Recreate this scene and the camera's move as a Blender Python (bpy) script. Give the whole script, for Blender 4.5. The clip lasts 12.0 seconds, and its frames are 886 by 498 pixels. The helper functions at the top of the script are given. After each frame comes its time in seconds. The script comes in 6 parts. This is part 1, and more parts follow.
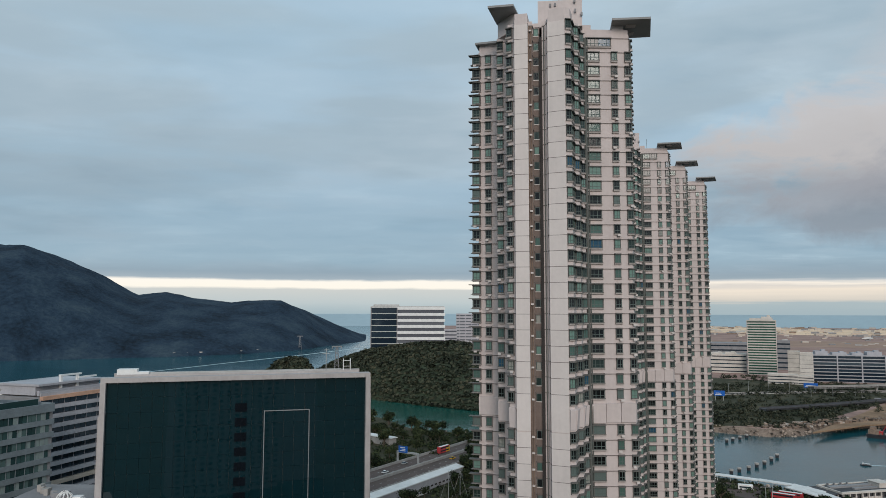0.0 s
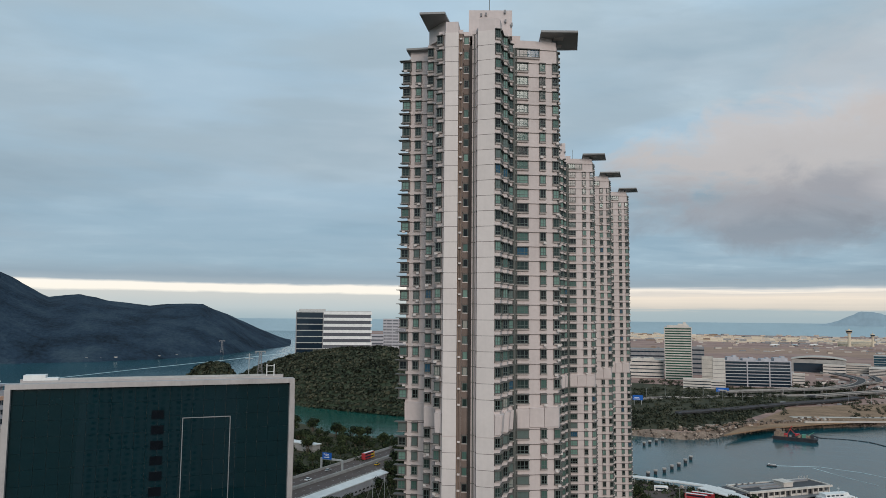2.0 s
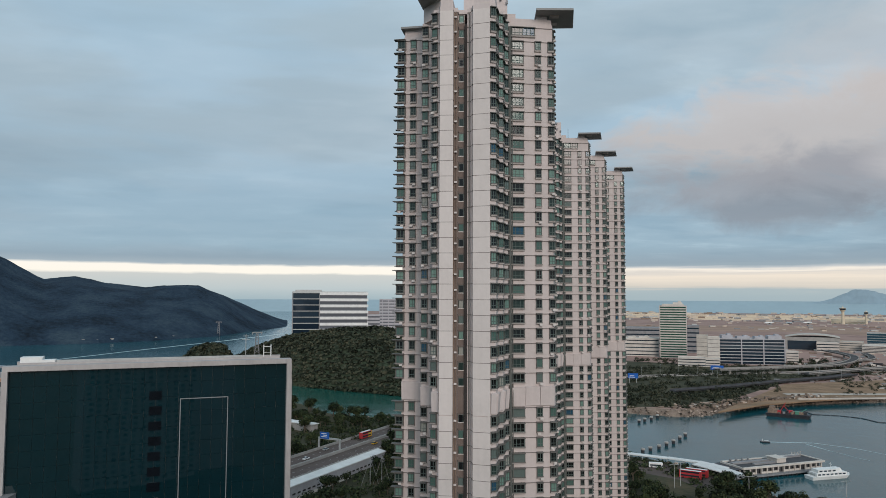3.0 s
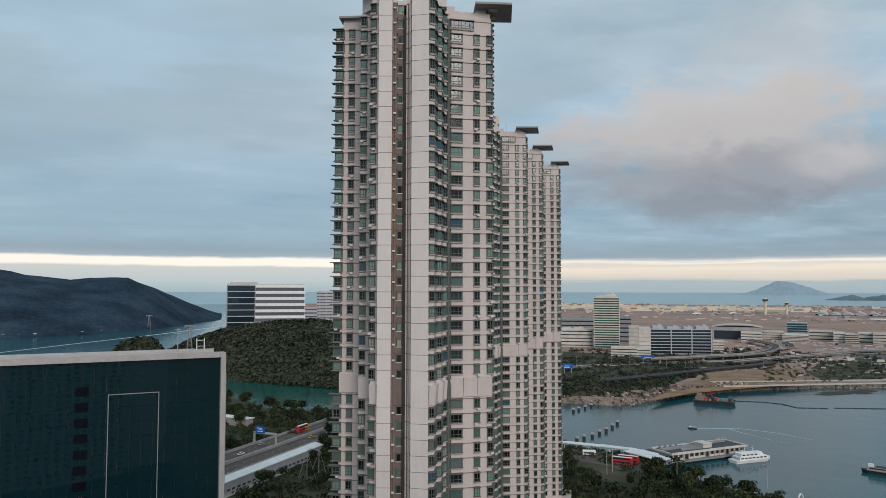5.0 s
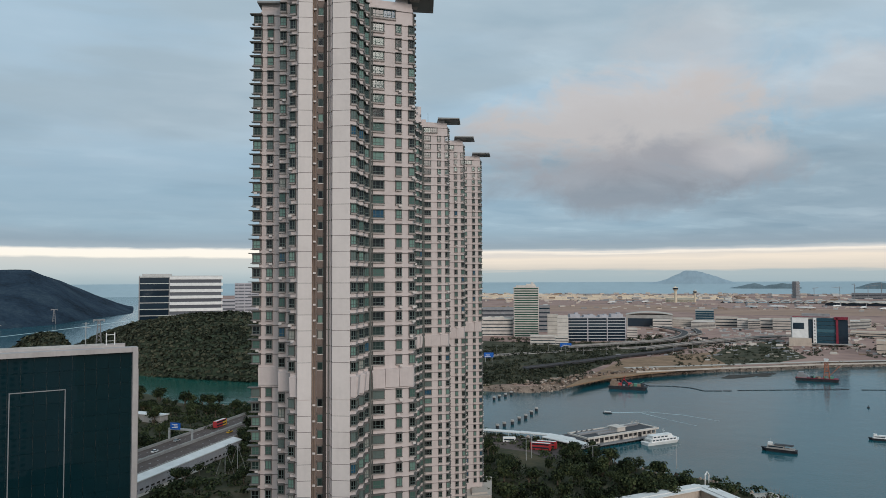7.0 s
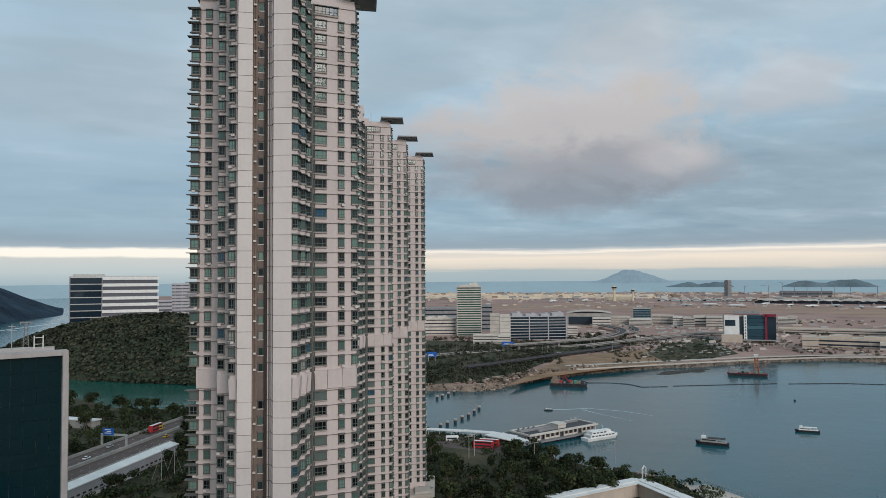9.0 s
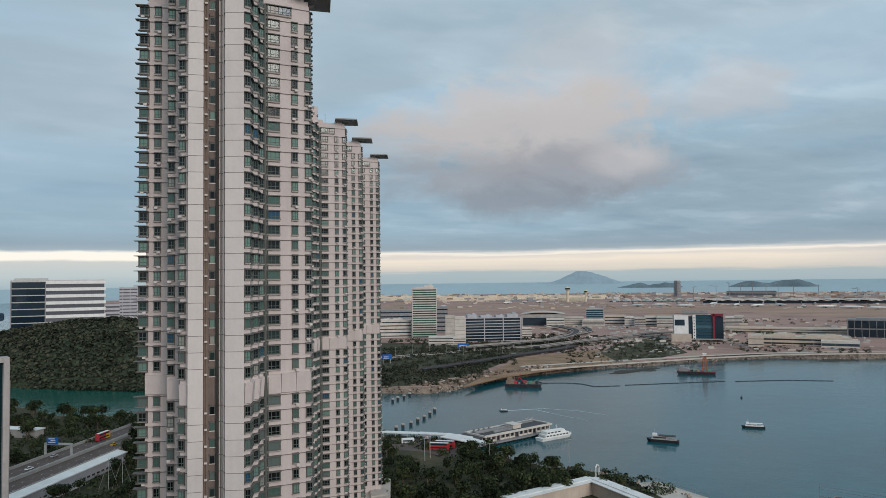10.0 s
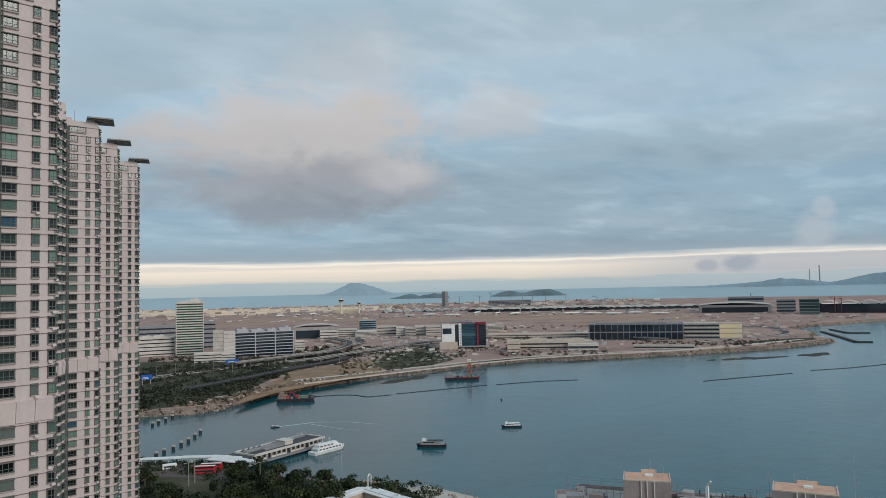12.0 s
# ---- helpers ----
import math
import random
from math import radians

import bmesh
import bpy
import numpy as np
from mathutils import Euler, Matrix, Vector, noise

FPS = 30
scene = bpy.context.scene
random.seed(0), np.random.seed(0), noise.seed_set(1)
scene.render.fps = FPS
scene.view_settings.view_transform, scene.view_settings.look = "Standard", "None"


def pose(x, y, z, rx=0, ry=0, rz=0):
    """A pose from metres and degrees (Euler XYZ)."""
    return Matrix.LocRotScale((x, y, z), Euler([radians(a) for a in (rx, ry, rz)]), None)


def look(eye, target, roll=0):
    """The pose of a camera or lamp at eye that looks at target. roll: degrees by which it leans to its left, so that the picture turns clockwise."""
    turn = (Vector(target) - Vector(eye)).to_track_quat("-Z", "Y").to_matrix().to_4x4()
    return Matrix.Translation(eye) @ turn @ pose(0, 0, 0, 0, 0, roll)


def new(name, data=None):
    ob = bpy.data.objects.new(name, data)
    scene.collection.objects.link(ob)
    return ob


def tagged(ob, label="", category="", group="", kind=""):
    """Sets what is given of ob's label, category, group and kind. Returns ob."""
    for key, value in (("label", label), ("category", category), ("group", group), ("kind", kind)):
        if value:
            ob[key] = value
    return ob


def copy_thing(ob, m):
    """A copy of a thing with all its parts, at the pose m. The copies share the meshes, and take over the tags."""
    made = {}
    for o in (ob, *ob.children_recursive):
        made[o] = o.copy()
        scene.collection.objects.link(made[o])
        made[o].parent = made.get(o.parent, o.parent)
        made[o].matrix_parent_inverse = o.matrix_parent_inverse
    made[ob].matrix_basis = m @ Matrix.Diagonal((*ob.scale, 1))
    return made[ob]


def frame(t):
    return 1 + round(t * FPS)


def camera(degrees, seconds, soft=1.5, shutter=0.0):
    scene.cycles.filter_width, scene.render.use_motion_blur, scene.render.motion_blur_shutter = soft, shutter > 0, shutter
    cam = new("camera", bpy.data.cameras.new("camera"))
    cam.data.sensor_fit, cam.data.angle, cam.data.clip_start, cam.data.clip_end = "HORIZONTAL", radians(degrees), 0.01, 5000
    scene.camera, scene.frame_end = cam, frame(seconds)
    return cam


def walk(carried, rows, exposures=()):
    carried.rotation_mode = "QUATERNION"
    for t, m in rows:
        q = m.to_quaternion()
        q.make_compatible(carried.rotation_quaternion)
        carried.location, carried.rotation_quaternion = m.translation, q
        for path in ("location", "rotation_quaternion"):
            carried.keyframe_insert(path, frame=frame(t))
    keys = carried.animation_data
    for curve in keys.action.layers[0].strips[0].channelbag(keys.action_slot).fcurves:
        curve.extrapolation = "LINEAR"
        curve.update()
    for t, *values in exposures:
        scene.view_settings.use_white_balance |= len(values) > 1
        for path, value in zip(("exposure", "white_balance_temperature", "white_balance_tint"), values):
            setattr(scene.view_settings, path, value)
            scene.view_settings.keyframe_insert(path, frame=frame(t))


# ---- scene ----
EYE = 100.0      # a high flat's window over the bay
cam = camera(63.5, 12.0, soft=0.8)
# seconds, yaw, pitch, roll: a slow pan from one spot
ROWS = [
    (0.0, -0.000, 4.919, -0.105),
    (0.5, -3.431, 5.573, -0.069),
    (1.0, -5.227, 5.859, -0.266),
    (1.5, -5.635, 5.878, -0.377),
    (2.0, -5.796, 5.371, -0.509),
    (2.5, -5.974, 4.287, -0.279),
    (3.0, -6.107, 3.783, -0.191),
    (5.0, -11.024, 3.170, -0.085),
    (5.5, -13.897, 3.014, 0.155),
    (6.0, -15.575, 2.766, 0.331),
    (6.5, -16.426, 2.542, 0.278),
    (7.0, -17.245, 2.414, 0.243),
    (9.0, -21.784, 2.355, 0.404),
    (9.5, -23.552, 2.478, 0.430),
    (10.0, -25.357, 2.486, 0.721),
    (10.5, -28.494, 2.571, 0.947),
    (11.0, -34.334, 2.704, 1.358),
    (11.5, -39.490, 2.620, 1.463),
    (12.0, -43.302, 3.126, 1.329),
    ]
walk(cam, [(t, pose(-0.25 * math.sin(radians(yaw)), 0.25 * math.cos(radians(yaw)), EYE, 90 + pitch, roll, yaw))
           for t, yaw, pitch, roll in ROWS])

# ---- world, sun ----
world = bpy.data.worlds.new("sky")
scene.world = world
world.use_nodes = True
WN, WL = world.node_tree.nodes, world.node_tree.links
WN.clear()


def wnode(kind, **inputs):
    n = WN.new(kind)
    for k, v in inputs.items():
        key = int(k[1:]) if k[0] == "i" and k[1:].isdigit() else k.replace("_", " ")
        if isinstance(v, bpy.types.NodeSocket):
            WL.new(v, n.inputs[key])
        else:
            n.inputs[key].default_value = v
    return n


def wmath(op, a, b=0.0, c=0.0, clamp=False):
    n = wnode("ShaderNodeMath", i0=a, i1=b, i2=c)
    n.operation = op
    n.use_clamp = clamp
    return n.outputs[0]


def wramp(value, stops, ease="EASE"):
    n = wnode("ShaderNodeValToRGB", Fac=value)
    n.color_ramp.interpolation = ease
    while len(n.color_ramp.elements) < len(stops):
        n.color_ramp.elements.new(0.5)
    for e, (p, col) in zip(n.color_ramp.elements, stops):
        e.position, e.color = p, (*col, 1) if len(col) == 3 else col
    return n.outputs[0]


def wmix(fac, a, b, mode="MIX"):
    n = wnode("ShaderNodeMixRGB", Fac=fac, Color1=a, Color2=b)
    n.blend_type = mode
    return n.outputs[0]


def lin(r, g, b):
    """Linear colour from 0-255 screen values."""
    return tuple(((v / 255 + 0.055) / 1.055) ** 2.4 if v > 10 else v / 255 / 12.92 for v in (r, g, b))


def wnoise(vec, scale, detail=5.0, rough=0.55, dist=0.0):
    return wnode("ShaderNodeTexNoise", Vector=vec, Scale=scale, Detail=detail, Roughness=rough, Distortion=dist).outputs[0]


SUN_EL, SUN_AZ = 20.0, 176.0     # degrees; azimuth clockwise from the first view's heading
wdir = wnode("ShaderNodeTexCoord").outputs["Generated"]
wsep = wnode("ShaderNodeSeparateXYZ", Vector=wdir)
wx, wy, wz = wsep.outputs
waz = wmath("ARCTAN2", wx, wy)
# cloud deck seen in perspective: bands crowd together towards the horizon
wden = wmath("ADD", wmath("MAXIMUM", wz, 0.0), 0.10)
deck = wnode("ShaderNodeCombineXYZ", X=wmath("DIVIDE", wx, wden), Y=wmath("DIVIDE", wy, wden), Z=0.0).outputs[0]
strip = wnode("ShaderNodeCombineXYZ", X=wmath("MULTIPLY", waz, 1.6), Y=wmath("MULTIPLY", wz, 9.0), Z=2.7).outputs[0]
n_big = wnoise(deck, 0.5, 5, 0.5, 0.3)
n_strip = wnoise(strip, 1.15, 5, 0.5, 0.3)
cover = wmath("ADD", wmath("MULTIPLY", n_big, 0.5), wmath("MULTIPLY", n_strip, 0.5))
nishita = WN.new("ShaderNodeTexSky")
nishita.sky_type, nishita.sun_disc = "NISHITA", False
nishita.sun_elevation, nishita.sun_rotation = radians(SUN_EL), radians(SUN_AZ)
nishita.air_density, nishita.dust_density, nishita.ozone_density = 1.0, 1.5, 2.0
clear = wmix(0.75, wmix(1.0, nishita.outputs[0], (0.085, 0.085, 0.085, 1), "MULTIPLY"), (*lin(150, 190, 214), 1))
cloud = wramp(cover, [(0.32, lin(140, 160, 174)), (0.45, lin(157, 177, 190)), (0.56, lin(174, 190, 201)), (0.70, lin(196, 205, 212))])
veil = wmath("MULTIPLY", wramp(n_strip, [(0.40, (0, 0, 0)), (0.60, (1, 1, 1))]), 0.75)
upper = wmix(wmath("SUBTRACT", 1.0, wmath("MULTIPLY", veil, 0.55)), clear, cloud)
# brighter overcast towards the zenith
zen = wramp(wz, [(0.0, (0.90, 0.93, 0.95)), (0.09, (0.87, 0.91, 0.94)), (0.24, (1.10, 1.09, 1.09)), (0.5, (1.2, 1.2, 1.2)), (1.0, (1.5, 1.48, 1.45))])
upper = wmix(1.0, upper, zen, "MULTIPLY")
# small mottled cloudlets
mottle = wnoise(wnode("ShaderNodeCombineXYZ", X=wmath("DIVIDE", wx, wden), Y=wmath("MULTIPLY", wmath("DIVIDE", wy, wden), 1.5), Z=4.0).outputs[0], 1.7, 6, 0.55, 0.2)
upper = wmix(wramp(wmath("MULTIPLY_ADD", waz, 0.5, 0.3), [(0.30, (0.35, 0.35, 0.35)), (0.60, (1, 1, 1))]), upper, wramp(mottle, [(0.30, (0.88, 0.91, 0.93)), (0.50, (1.0, 1.0, 1.0)), (0.70, (1.20, 1.16, 1.13))]), "MULTIPLY")


def bank(az, el, raz, rel, soft, n):
    """Soft mask of a cloud bank round a bearing and height in degrees."""
    dx = wmath("DIVIDE", wmath("SUBTRACT", waz, radians(az)), radians(raz))
    dz = wmath("DIVIDE", wmath("SUBTRACT", wz, math.sin(radians(el))), math.sin(radians(rel)))
    r = wmath("SQRT", wmath("ADD", wmath("MULTIPLY", dx, dx), wmath("MULTIPLY", dz, dz)))
    r = wmath("ADD", r, wmath("MULTIPLY", wmath("SUBTRACT", n, 0.5), 2.2))
    return wmath("MULTIPLY", wmath("SUBTRACT", 1.0, r), 1.0 / soft, clamp=True)


puff_v = wnode("ShaderNodeCombineXYZ", X=wmath("MULTIPLY", waz, 5.0), Y=wmath("MULTIPLY", wz, 8.0), Z=0.3).outputs[0]
puff = wnoise(puff_v, 1.6, 7, 0.62, 0.4)
lit = wramp(wmath("ADD", wz, wmath("MULTIPLY", wmath("SUBTRACT", puff, 0.5), 0.16)), [(0.08, lin(140, 147, 157)), (0.14, lin(160, 162, 169)), (0.20, lin(196, 190, 188)), (0.28, lin(204, 201, 202))])
for az, el, raz, rel, soft, amount in ((31.0, 12.0, 13.0, 3.8, 0.5, 0.85), (30.5, 7.8, 9.0, 2.8, 0.6, 0.75), (36.5, 16.5, 6.5, 4.6, 0.8, 0.4), (46.5, 13.5, 8.0, 2.8, 0.6, 0.5), (40.4, 8.6, 5.0, 2.6, 0.5, 0.75)):
    upper = wmix(wmath("MULTIPLY", bank(az, el, raz, rel, soft, puff), amount), upper, lit)
# bright gap under the deck, then haze down to the sea
streaks = wnode("ShaderNodeCombineXYZ", X=wmath("MULTIPLY", waz, 2.2), Y=wmath("MULTIPLY", wz, 95.0), Z=1.3).outputs[0]
n_streak = wnoise(streaks, 1.6, 5, 0.55, 0.5)
n_edge = wnoise(strip, 9.0, 4, 0.6)
seaward = wramp(wmath("MULTIPLY_ADD", waz, 0.5, 0.3), [(0.35, (0, 0, 0)), (0.46, (1, 1, 1))])
edge = wmath("ADD", wz, wmath("MULTIPLY", wmath("SUBTRACT", n_edge, 0.5), 0.006))
edge_b = wmath("ADD", edge, wmath("MULTIPLY", wmath("SUBTRACT", n_streak, 0.28), 0.011))
low_a = wramp(wmath("MULTIPLY_ADD", edge, 10.0, 0.2), [
    (0.10, lin(150, 172, 180)), (0.16, lin(166, 185, 192)), (0.30, lin(190, 201, 203)), (0.485, lin(206, 209, 206)), (0.515, lin(255, 249, 236)),
    (0.60, lin(255, 249, 238)), (0.635, lin(166, 181, 191)), (0.72, lin(148, 166, 179))], "LINEAR")
low_b = wramp(wmath("MULTIPLY_ADD", edge_b, 10.0, 0.2), [
    (0.10, lin(148, 170, 178)), (0.16, lin(163, 181, 188)), (0.31, lin(174, 188, 192)), (0.35, lin(214, 208, 198)), (0.50, lin(241, 229, 213)),
    (0.55, lin(222, 216, 208)), (0.58, lin(250, 241, 228)), (0.62, lin(196, 201, 204)), (0.655, lin(158, 174, 184)), (0.72, lin(148, 166, 179))], "LINEAR")
low = wmix(seaward, low_a, low_b)
# the gap dims and breaks up towards the power station
dim = wmath("MULTIPLY", wramp(wmath("MULTIPLY_ADD", waz, 0.5, 0.3), [(0.72, (0, 0, 0)), (0.90, (1, 1, 1))]), wramp(wmath("MULTIPLY_ADD", edge_b, 10.0, 0.2), [(0.30, (0.2, 0.2, 0.2)), (0.36, (0.85, 0.85, 0.85)), (0.56, (0.8, 0.8, 0.8)), (0.575, (0.25, 0.25, 0.25)), (0.60, (0.2, 0.2, 0.2)), (0.63, (0, 0, 0))], "LINEAR"))
low = wmix(dim, low, (*lin(176, 182, 190), 1))
sky = wmix(wramp(edge, [(0.046, (0, 0, 0)), (0.068, (1, 1, 1))], "LINEAR"), low, upper)
for az, el, raz, rel, soft, amount, tone in ((63.6, 1.3, 1.2, 0.7, 0.4, 0.7, (160, 168, 180)), (65.9, 1.4, 1.7, 0.9, 0.4, 0.75, (154, 164, 177)), (70.8, 3.6, 1.6, 1.6, 0.5, 0.6, (184, 192, 200)), (71.6, 5.2, 1.0, 1.2, 0.5, 0.5, (190, 197, 204)), (40.6, 9.1, 3.8, 1.6, 0.6, 0.45, (204, 202, 204))):
    sky = wmix(wmath("MULTIPLY", bank(az, el, raz, rel, soft, puff), amount), sky, (*lin(*tone), 1))
bg = wnode("ShaderNodeBackground", Color=sky, Strength=1.0)
wout = WN.new("ShaderNodeOutputWorld")
WL.new(bg.outputs[0], wout.inputs[0])

sun_data = bpy.data.lights.new("sun", "SUN")
sun_data.energy, sun_data.angle, sun_data.color = 1.6, radians(25), (1.0, 0.91, 0.84)
sun = new("sun", sun_data)
sa, se = radians(SUN_AZ), radians(SUN_EL)
sun.matrix_world = look((500 * math.sin(sa), 500 * math.cos(sa), 400), (500 * math.sin(sa) - math.sin(sa) * math.cos(se), 500 * math.cos(sa) - math.cos(sa) * math.cos(se), 400 - math.sin(se)))


# ---- materials ----
def mat(name, col, rough=0.8, metal=0.0, spread=0.12, grain=1.0, fine=0.0, bump=0.0, per_object=0.0, per_island=0.0, spec=0.2, alt=None, stretch=(1, 1, 1), streak=0.0):
    """A surface colour varied at two scales, with relief; grain: size of the large patches in metres."""
    m = bpy.data.materials.new(name)
    m.use_nodes = True
    N, L = m.node_tree.nodes, m.node_tree.links
    b = N["Principled BSDF"]
    b.inputs["Roughness"].default_value, b.inputs["Metallic"].default_value = rough, metal
    b.inputs["Specular IOR Level"].default_value = spec
    geo = N.new("ShaderNodeNewGeometry")
    mp = N.new("ShaderNodeMapping")
    mp.inputs["Scale"].default_value = stretch
    L.new(geo.outputs["Position"], mp.inputs[0])
    big, small = N.new("ShaderNodeTexNoise"), N.new("ShaderNodeTexNoise")
    big.inputs["Scale"].default_value, big.inputs["Detail"].default_value = 1.0 / grain, 4
    small.inputs["Scale"].default_value, small.inputs["Detail"].default_value = 9.0 / grain, 5
    for t in (big, small):
        L.new(mp.outputs[0], t.inputs[0])
    add = N.new("ShaderNodeMath")
    add.operation = "MULTIPLY_ADD"
    L.new(big.outputs[0], add.inputs[0])
    add.inputs[1].default_value = 0.65
    sc = N.new("ShaderNodeMath")
    sc.operation = "MULTIPLY"
    L.new(small.outputs[0], sc.inputs[0])
    sc.inputs[1].default_value = 0.35
    L.new(sc.outputs[0], add.inputs[2])
    fac = add.outputs[0]

    def plus(a, out, k):
        n = N.new("ShaderNodeMath")
        n.operation = "MULTIPLY_ADD"
        L.new(out, n.inputs[0])
        n.inputs[1].default_value = k
        L.new(a, n.inputs[2])
        n2 = N.new("ShaderNodeMath")
        n2.operation = "SUBTRACT"
        L.new(n.outputs[0], n2.inputs[0])
        n2.inputs[1].default_value = k / 2
        return n2.outputs[0]
    if per_object:
        fac = plus(fac, N.new("ShaderNodeObjectInfo").outputs["Random"], per_object)
    if per_island:
        fac = plus(fac, geo.outputs["Random Per Island"], per_island)
    if streak:
        st = N.new("ShaderNodeTexNoise")
        st.inputs["Scale"].default_value, st.inputs["Detail"].default_value = 1.0, 6
        mp2 = N.new("ShaderNodeMapping")
        mp2.inputs["Scale"].default_value = (1.6, 1.6, 0.09)
        L.new(geo.outputs["Position"], mp2.inputs[0])
        L.new(mp2.outputs[0], st.inputs[0])
        fac = plus(fac, st.outputs[0], streak)
    ramp = N.new("ShaderNodeValToRGB")
    lo = tuple(max(0.0, c * (1 - spread * 2.2)) for c in col)
    hi = alt if alt else tuple(min(1.0, c * (1 + spread * 2.0)) for c in col)
    ramp.color_ramp.elements[0].position, ramp.color_ramp.elements[0].color = 0.22, (*lo, 1)
    ramp.color_ramp.elements[1].position, ramp.color_ramp.elements[1].color = 0.78, (*hi, 1)
    mid = ramp.color_ramp.elements.new(0.5)
    mid.color = (*col, 1)
    L.new(fac, ramp.inputs[0])
    L.new(ramp.outputs[0], b.inputs["Base Color"])
    if bump:
        bp = N.new("ShaderNodeBump")
        bp.inputs["Strength"].default_value, bp.inputs["Distance"].default_value = 0.6, bump
        L.new(small.outputs[0], bp.inputs["Height"])
        L.new(bp.outputs[0], b.inputs["Normal"])
    return m


def glass_mat(name, stops, rough=0.08, spec=0.4, metal=0.0):
    """Window glass: reflects, with a dark or curtained room behind that differs from pane to pane."""
    m = bpy.data.materials.new(name)
    m.use_nodes = True
    N, L = m.node_tree.nodes, m.node_tree.links
    b = N["Principled BSDF"]
    b.inputs["Roughness"].default_value, b.inputs["Metallic"].default_value = rough, metal
    b.inputs["Specular IOR Level"].default_value = spec
    info = N.new("ShaderNodeObjectInfo")
    geo = N.new("ShaderNodeNewGeometry")
    w = N.new("ShaderNodeTexWhiteNoise")
    w.noise_dimensions = "2D"
    cmb = N.new("ShaderNodeCombineXYZ")
    L.new(info.outputs["Random"], cmb.inputs[0])
    L.new(geo.outputs["Random Per Island"], cmb.inputs[1])
    L.new(cmb.outputs[0], w.inputs["Vector"])
    ramp = N.new("ShaderNodeValToRGB")
    ramp.color_ramp.interpolation = "CONSTANT"
    while len(ramp.color_ramp.elements) < len(stops):
        ramp.color_ramp.elements.new(0.5)
    for e, (p, col) in zip(ramp.color_ramp.elements, stops):
        e.position, e.color = p, (*col, 1)
    L.new(w.outputs[0], ramp.inputs[0])
    L.new(ramp.outputs[0], b.inputs["Base Color"])
    return m


def water_mat(name, col, alt, grain, wave):
    m = mat(name, col, rough=0.12, spread=0.2, grain=grain, alt=alt, spec=0.22, stretch=(1.0, 2.2, 1.0))
    N, L = m.node_tree.nodes, m.node_tree.links
    geo = N.new("ShaderNodeNewGeometry")
    n1, n2 = N.new("ShaderNodeTexNoise"), N.new("ShaderNodeTexNoise")
    n1.inputs["Scale"].default_value, n1.inputs["Detail"].default_value = 0.55, 3
    n2.inputs["Scale"].default_value, n2.inputs["Detail"].default_value = 0.06, 3
    for n in (n1, n2):
        L.new(geo.outputs["Position"], n.inputs[0])
    ad = N.new("ShaderNodeMath")
    ad.operation = "MULTIPLY_ADD"
    L.new(n2.outputs[0], ad.inputs[0])
    ad.inputs[1].default_value = 3.0
    L.new(n1.outputs[0], ad.inputs[2])
    bp = N.new("ShaderNodeBump")
    bp.inputs["Strength"].default_value, bp.inputs["Distance"].default_value = 0.5, wave
    L.new(ad.outputs[0], bp.inputs["Height"])
    L.new(bp.outputs[0], N["Principled BSDF"].inputs["Normal"])
    return m


M_SEA = water_mat("sea_water", (0.008, 0.078, 0.098), (0.018, 0.100, 0.118), 160.0, 0.16)
M_CHANNEL = water_mat("channel_water", (0.012, 0.085, 0.066), (0.02, 0.105, 0.082), 60.0, 0.2)
# matt and pale: the horizon haze is put into the water's colour
M_FARSEA = mat("far_sea_haze", (0.32, 0.41, 0.45), rough=0.8, spread=0.05, grain=400)
M_WALL = mat("tower_paint", (0.565, 0.49, 0.468), rough=0.75, spread=0.06, grain=6.0, bump=0.01, streak=0.35)
M_PIER = mat("tower_panel_paint", (0.63, 0.565, 0.535), rough=0.75, spread=0.05, grain=6.0, streak=0.28, per_object=0.10)
M_WALL_D = mat("slot_wall_taupe", (0.18, 0.14, 0.122), rough=0.8, spread=0.10, grain=4.0, streak=0.4)
M_TRIM = mat("window_trim", (0.125, 0.12, 0.112), rough=0.6, spread=0.15, grain=3.0)
M_JOINT = mat("panel_joint", (0.17, 0.145, 0.135), rough=0.9, spread=0.2, grain=2.0)
M_FRAME = mat("window_frame_green", (0.10, 0.13, 0.12), rough=0.5, spread=0.15, grain=3.0)
M_LEDGE = mat("ledge_slab", (0.62, 0.565, 0.535), rough=0.8, spread=0.1, grain=2.0, streak=0.3)
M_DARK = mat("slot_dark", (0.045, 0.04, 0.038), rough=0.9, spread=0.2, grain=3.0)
M_PIPE = mat("drain_pipe", (0.12, 0.125, 0.115), rough=0.5, spread=0.15, grain=2.0)
M_RUST = mat("rusty_pipe", (0.235, 0.17, 0.13), rough=0.8, spread=0.3, grain=1.5)
M_PANE = glass_mat("window_glass", [(0.0, (0.005, 0.006, 0.007)), (0.30, (0.022, 0.038, 0.034)), (0.44, (0.07, 0.13, 0.11)), (0.60, (0.15, 0.25, 0.21)), (0.76, (0.12, 0.155, 0.145)), (0.86, (0.010, 0.012, 0.013)), (0.965, (0.02, 0.075, 0.13)), (0.982, (0.30, 0.30, 0.27))])
M_CANOPY = mat("roof_canopy", (0.27, 0.265, 0.26), rough=0.6, spread=0.1, grain=5.0)
M_GRASS = mat("dry_grass", (0.050, 0.050, 0.028), rough=0.95, spread=0.35, grain=22.0, alt=(0.13, 0.095, 0.058), bump=0.2)
M_SOIL = mat("bare_soil", (0.25, 0.16, 0.10), rough=0.95, spread=0.3, grain=22.0, bump=0.2)
M_APRON = mat("apron_concrete", (0.33, 0.21, 0.175), rough=0.9, spread=0.3, grain=120.0, alt=(0.43, 0.285, 0.23))
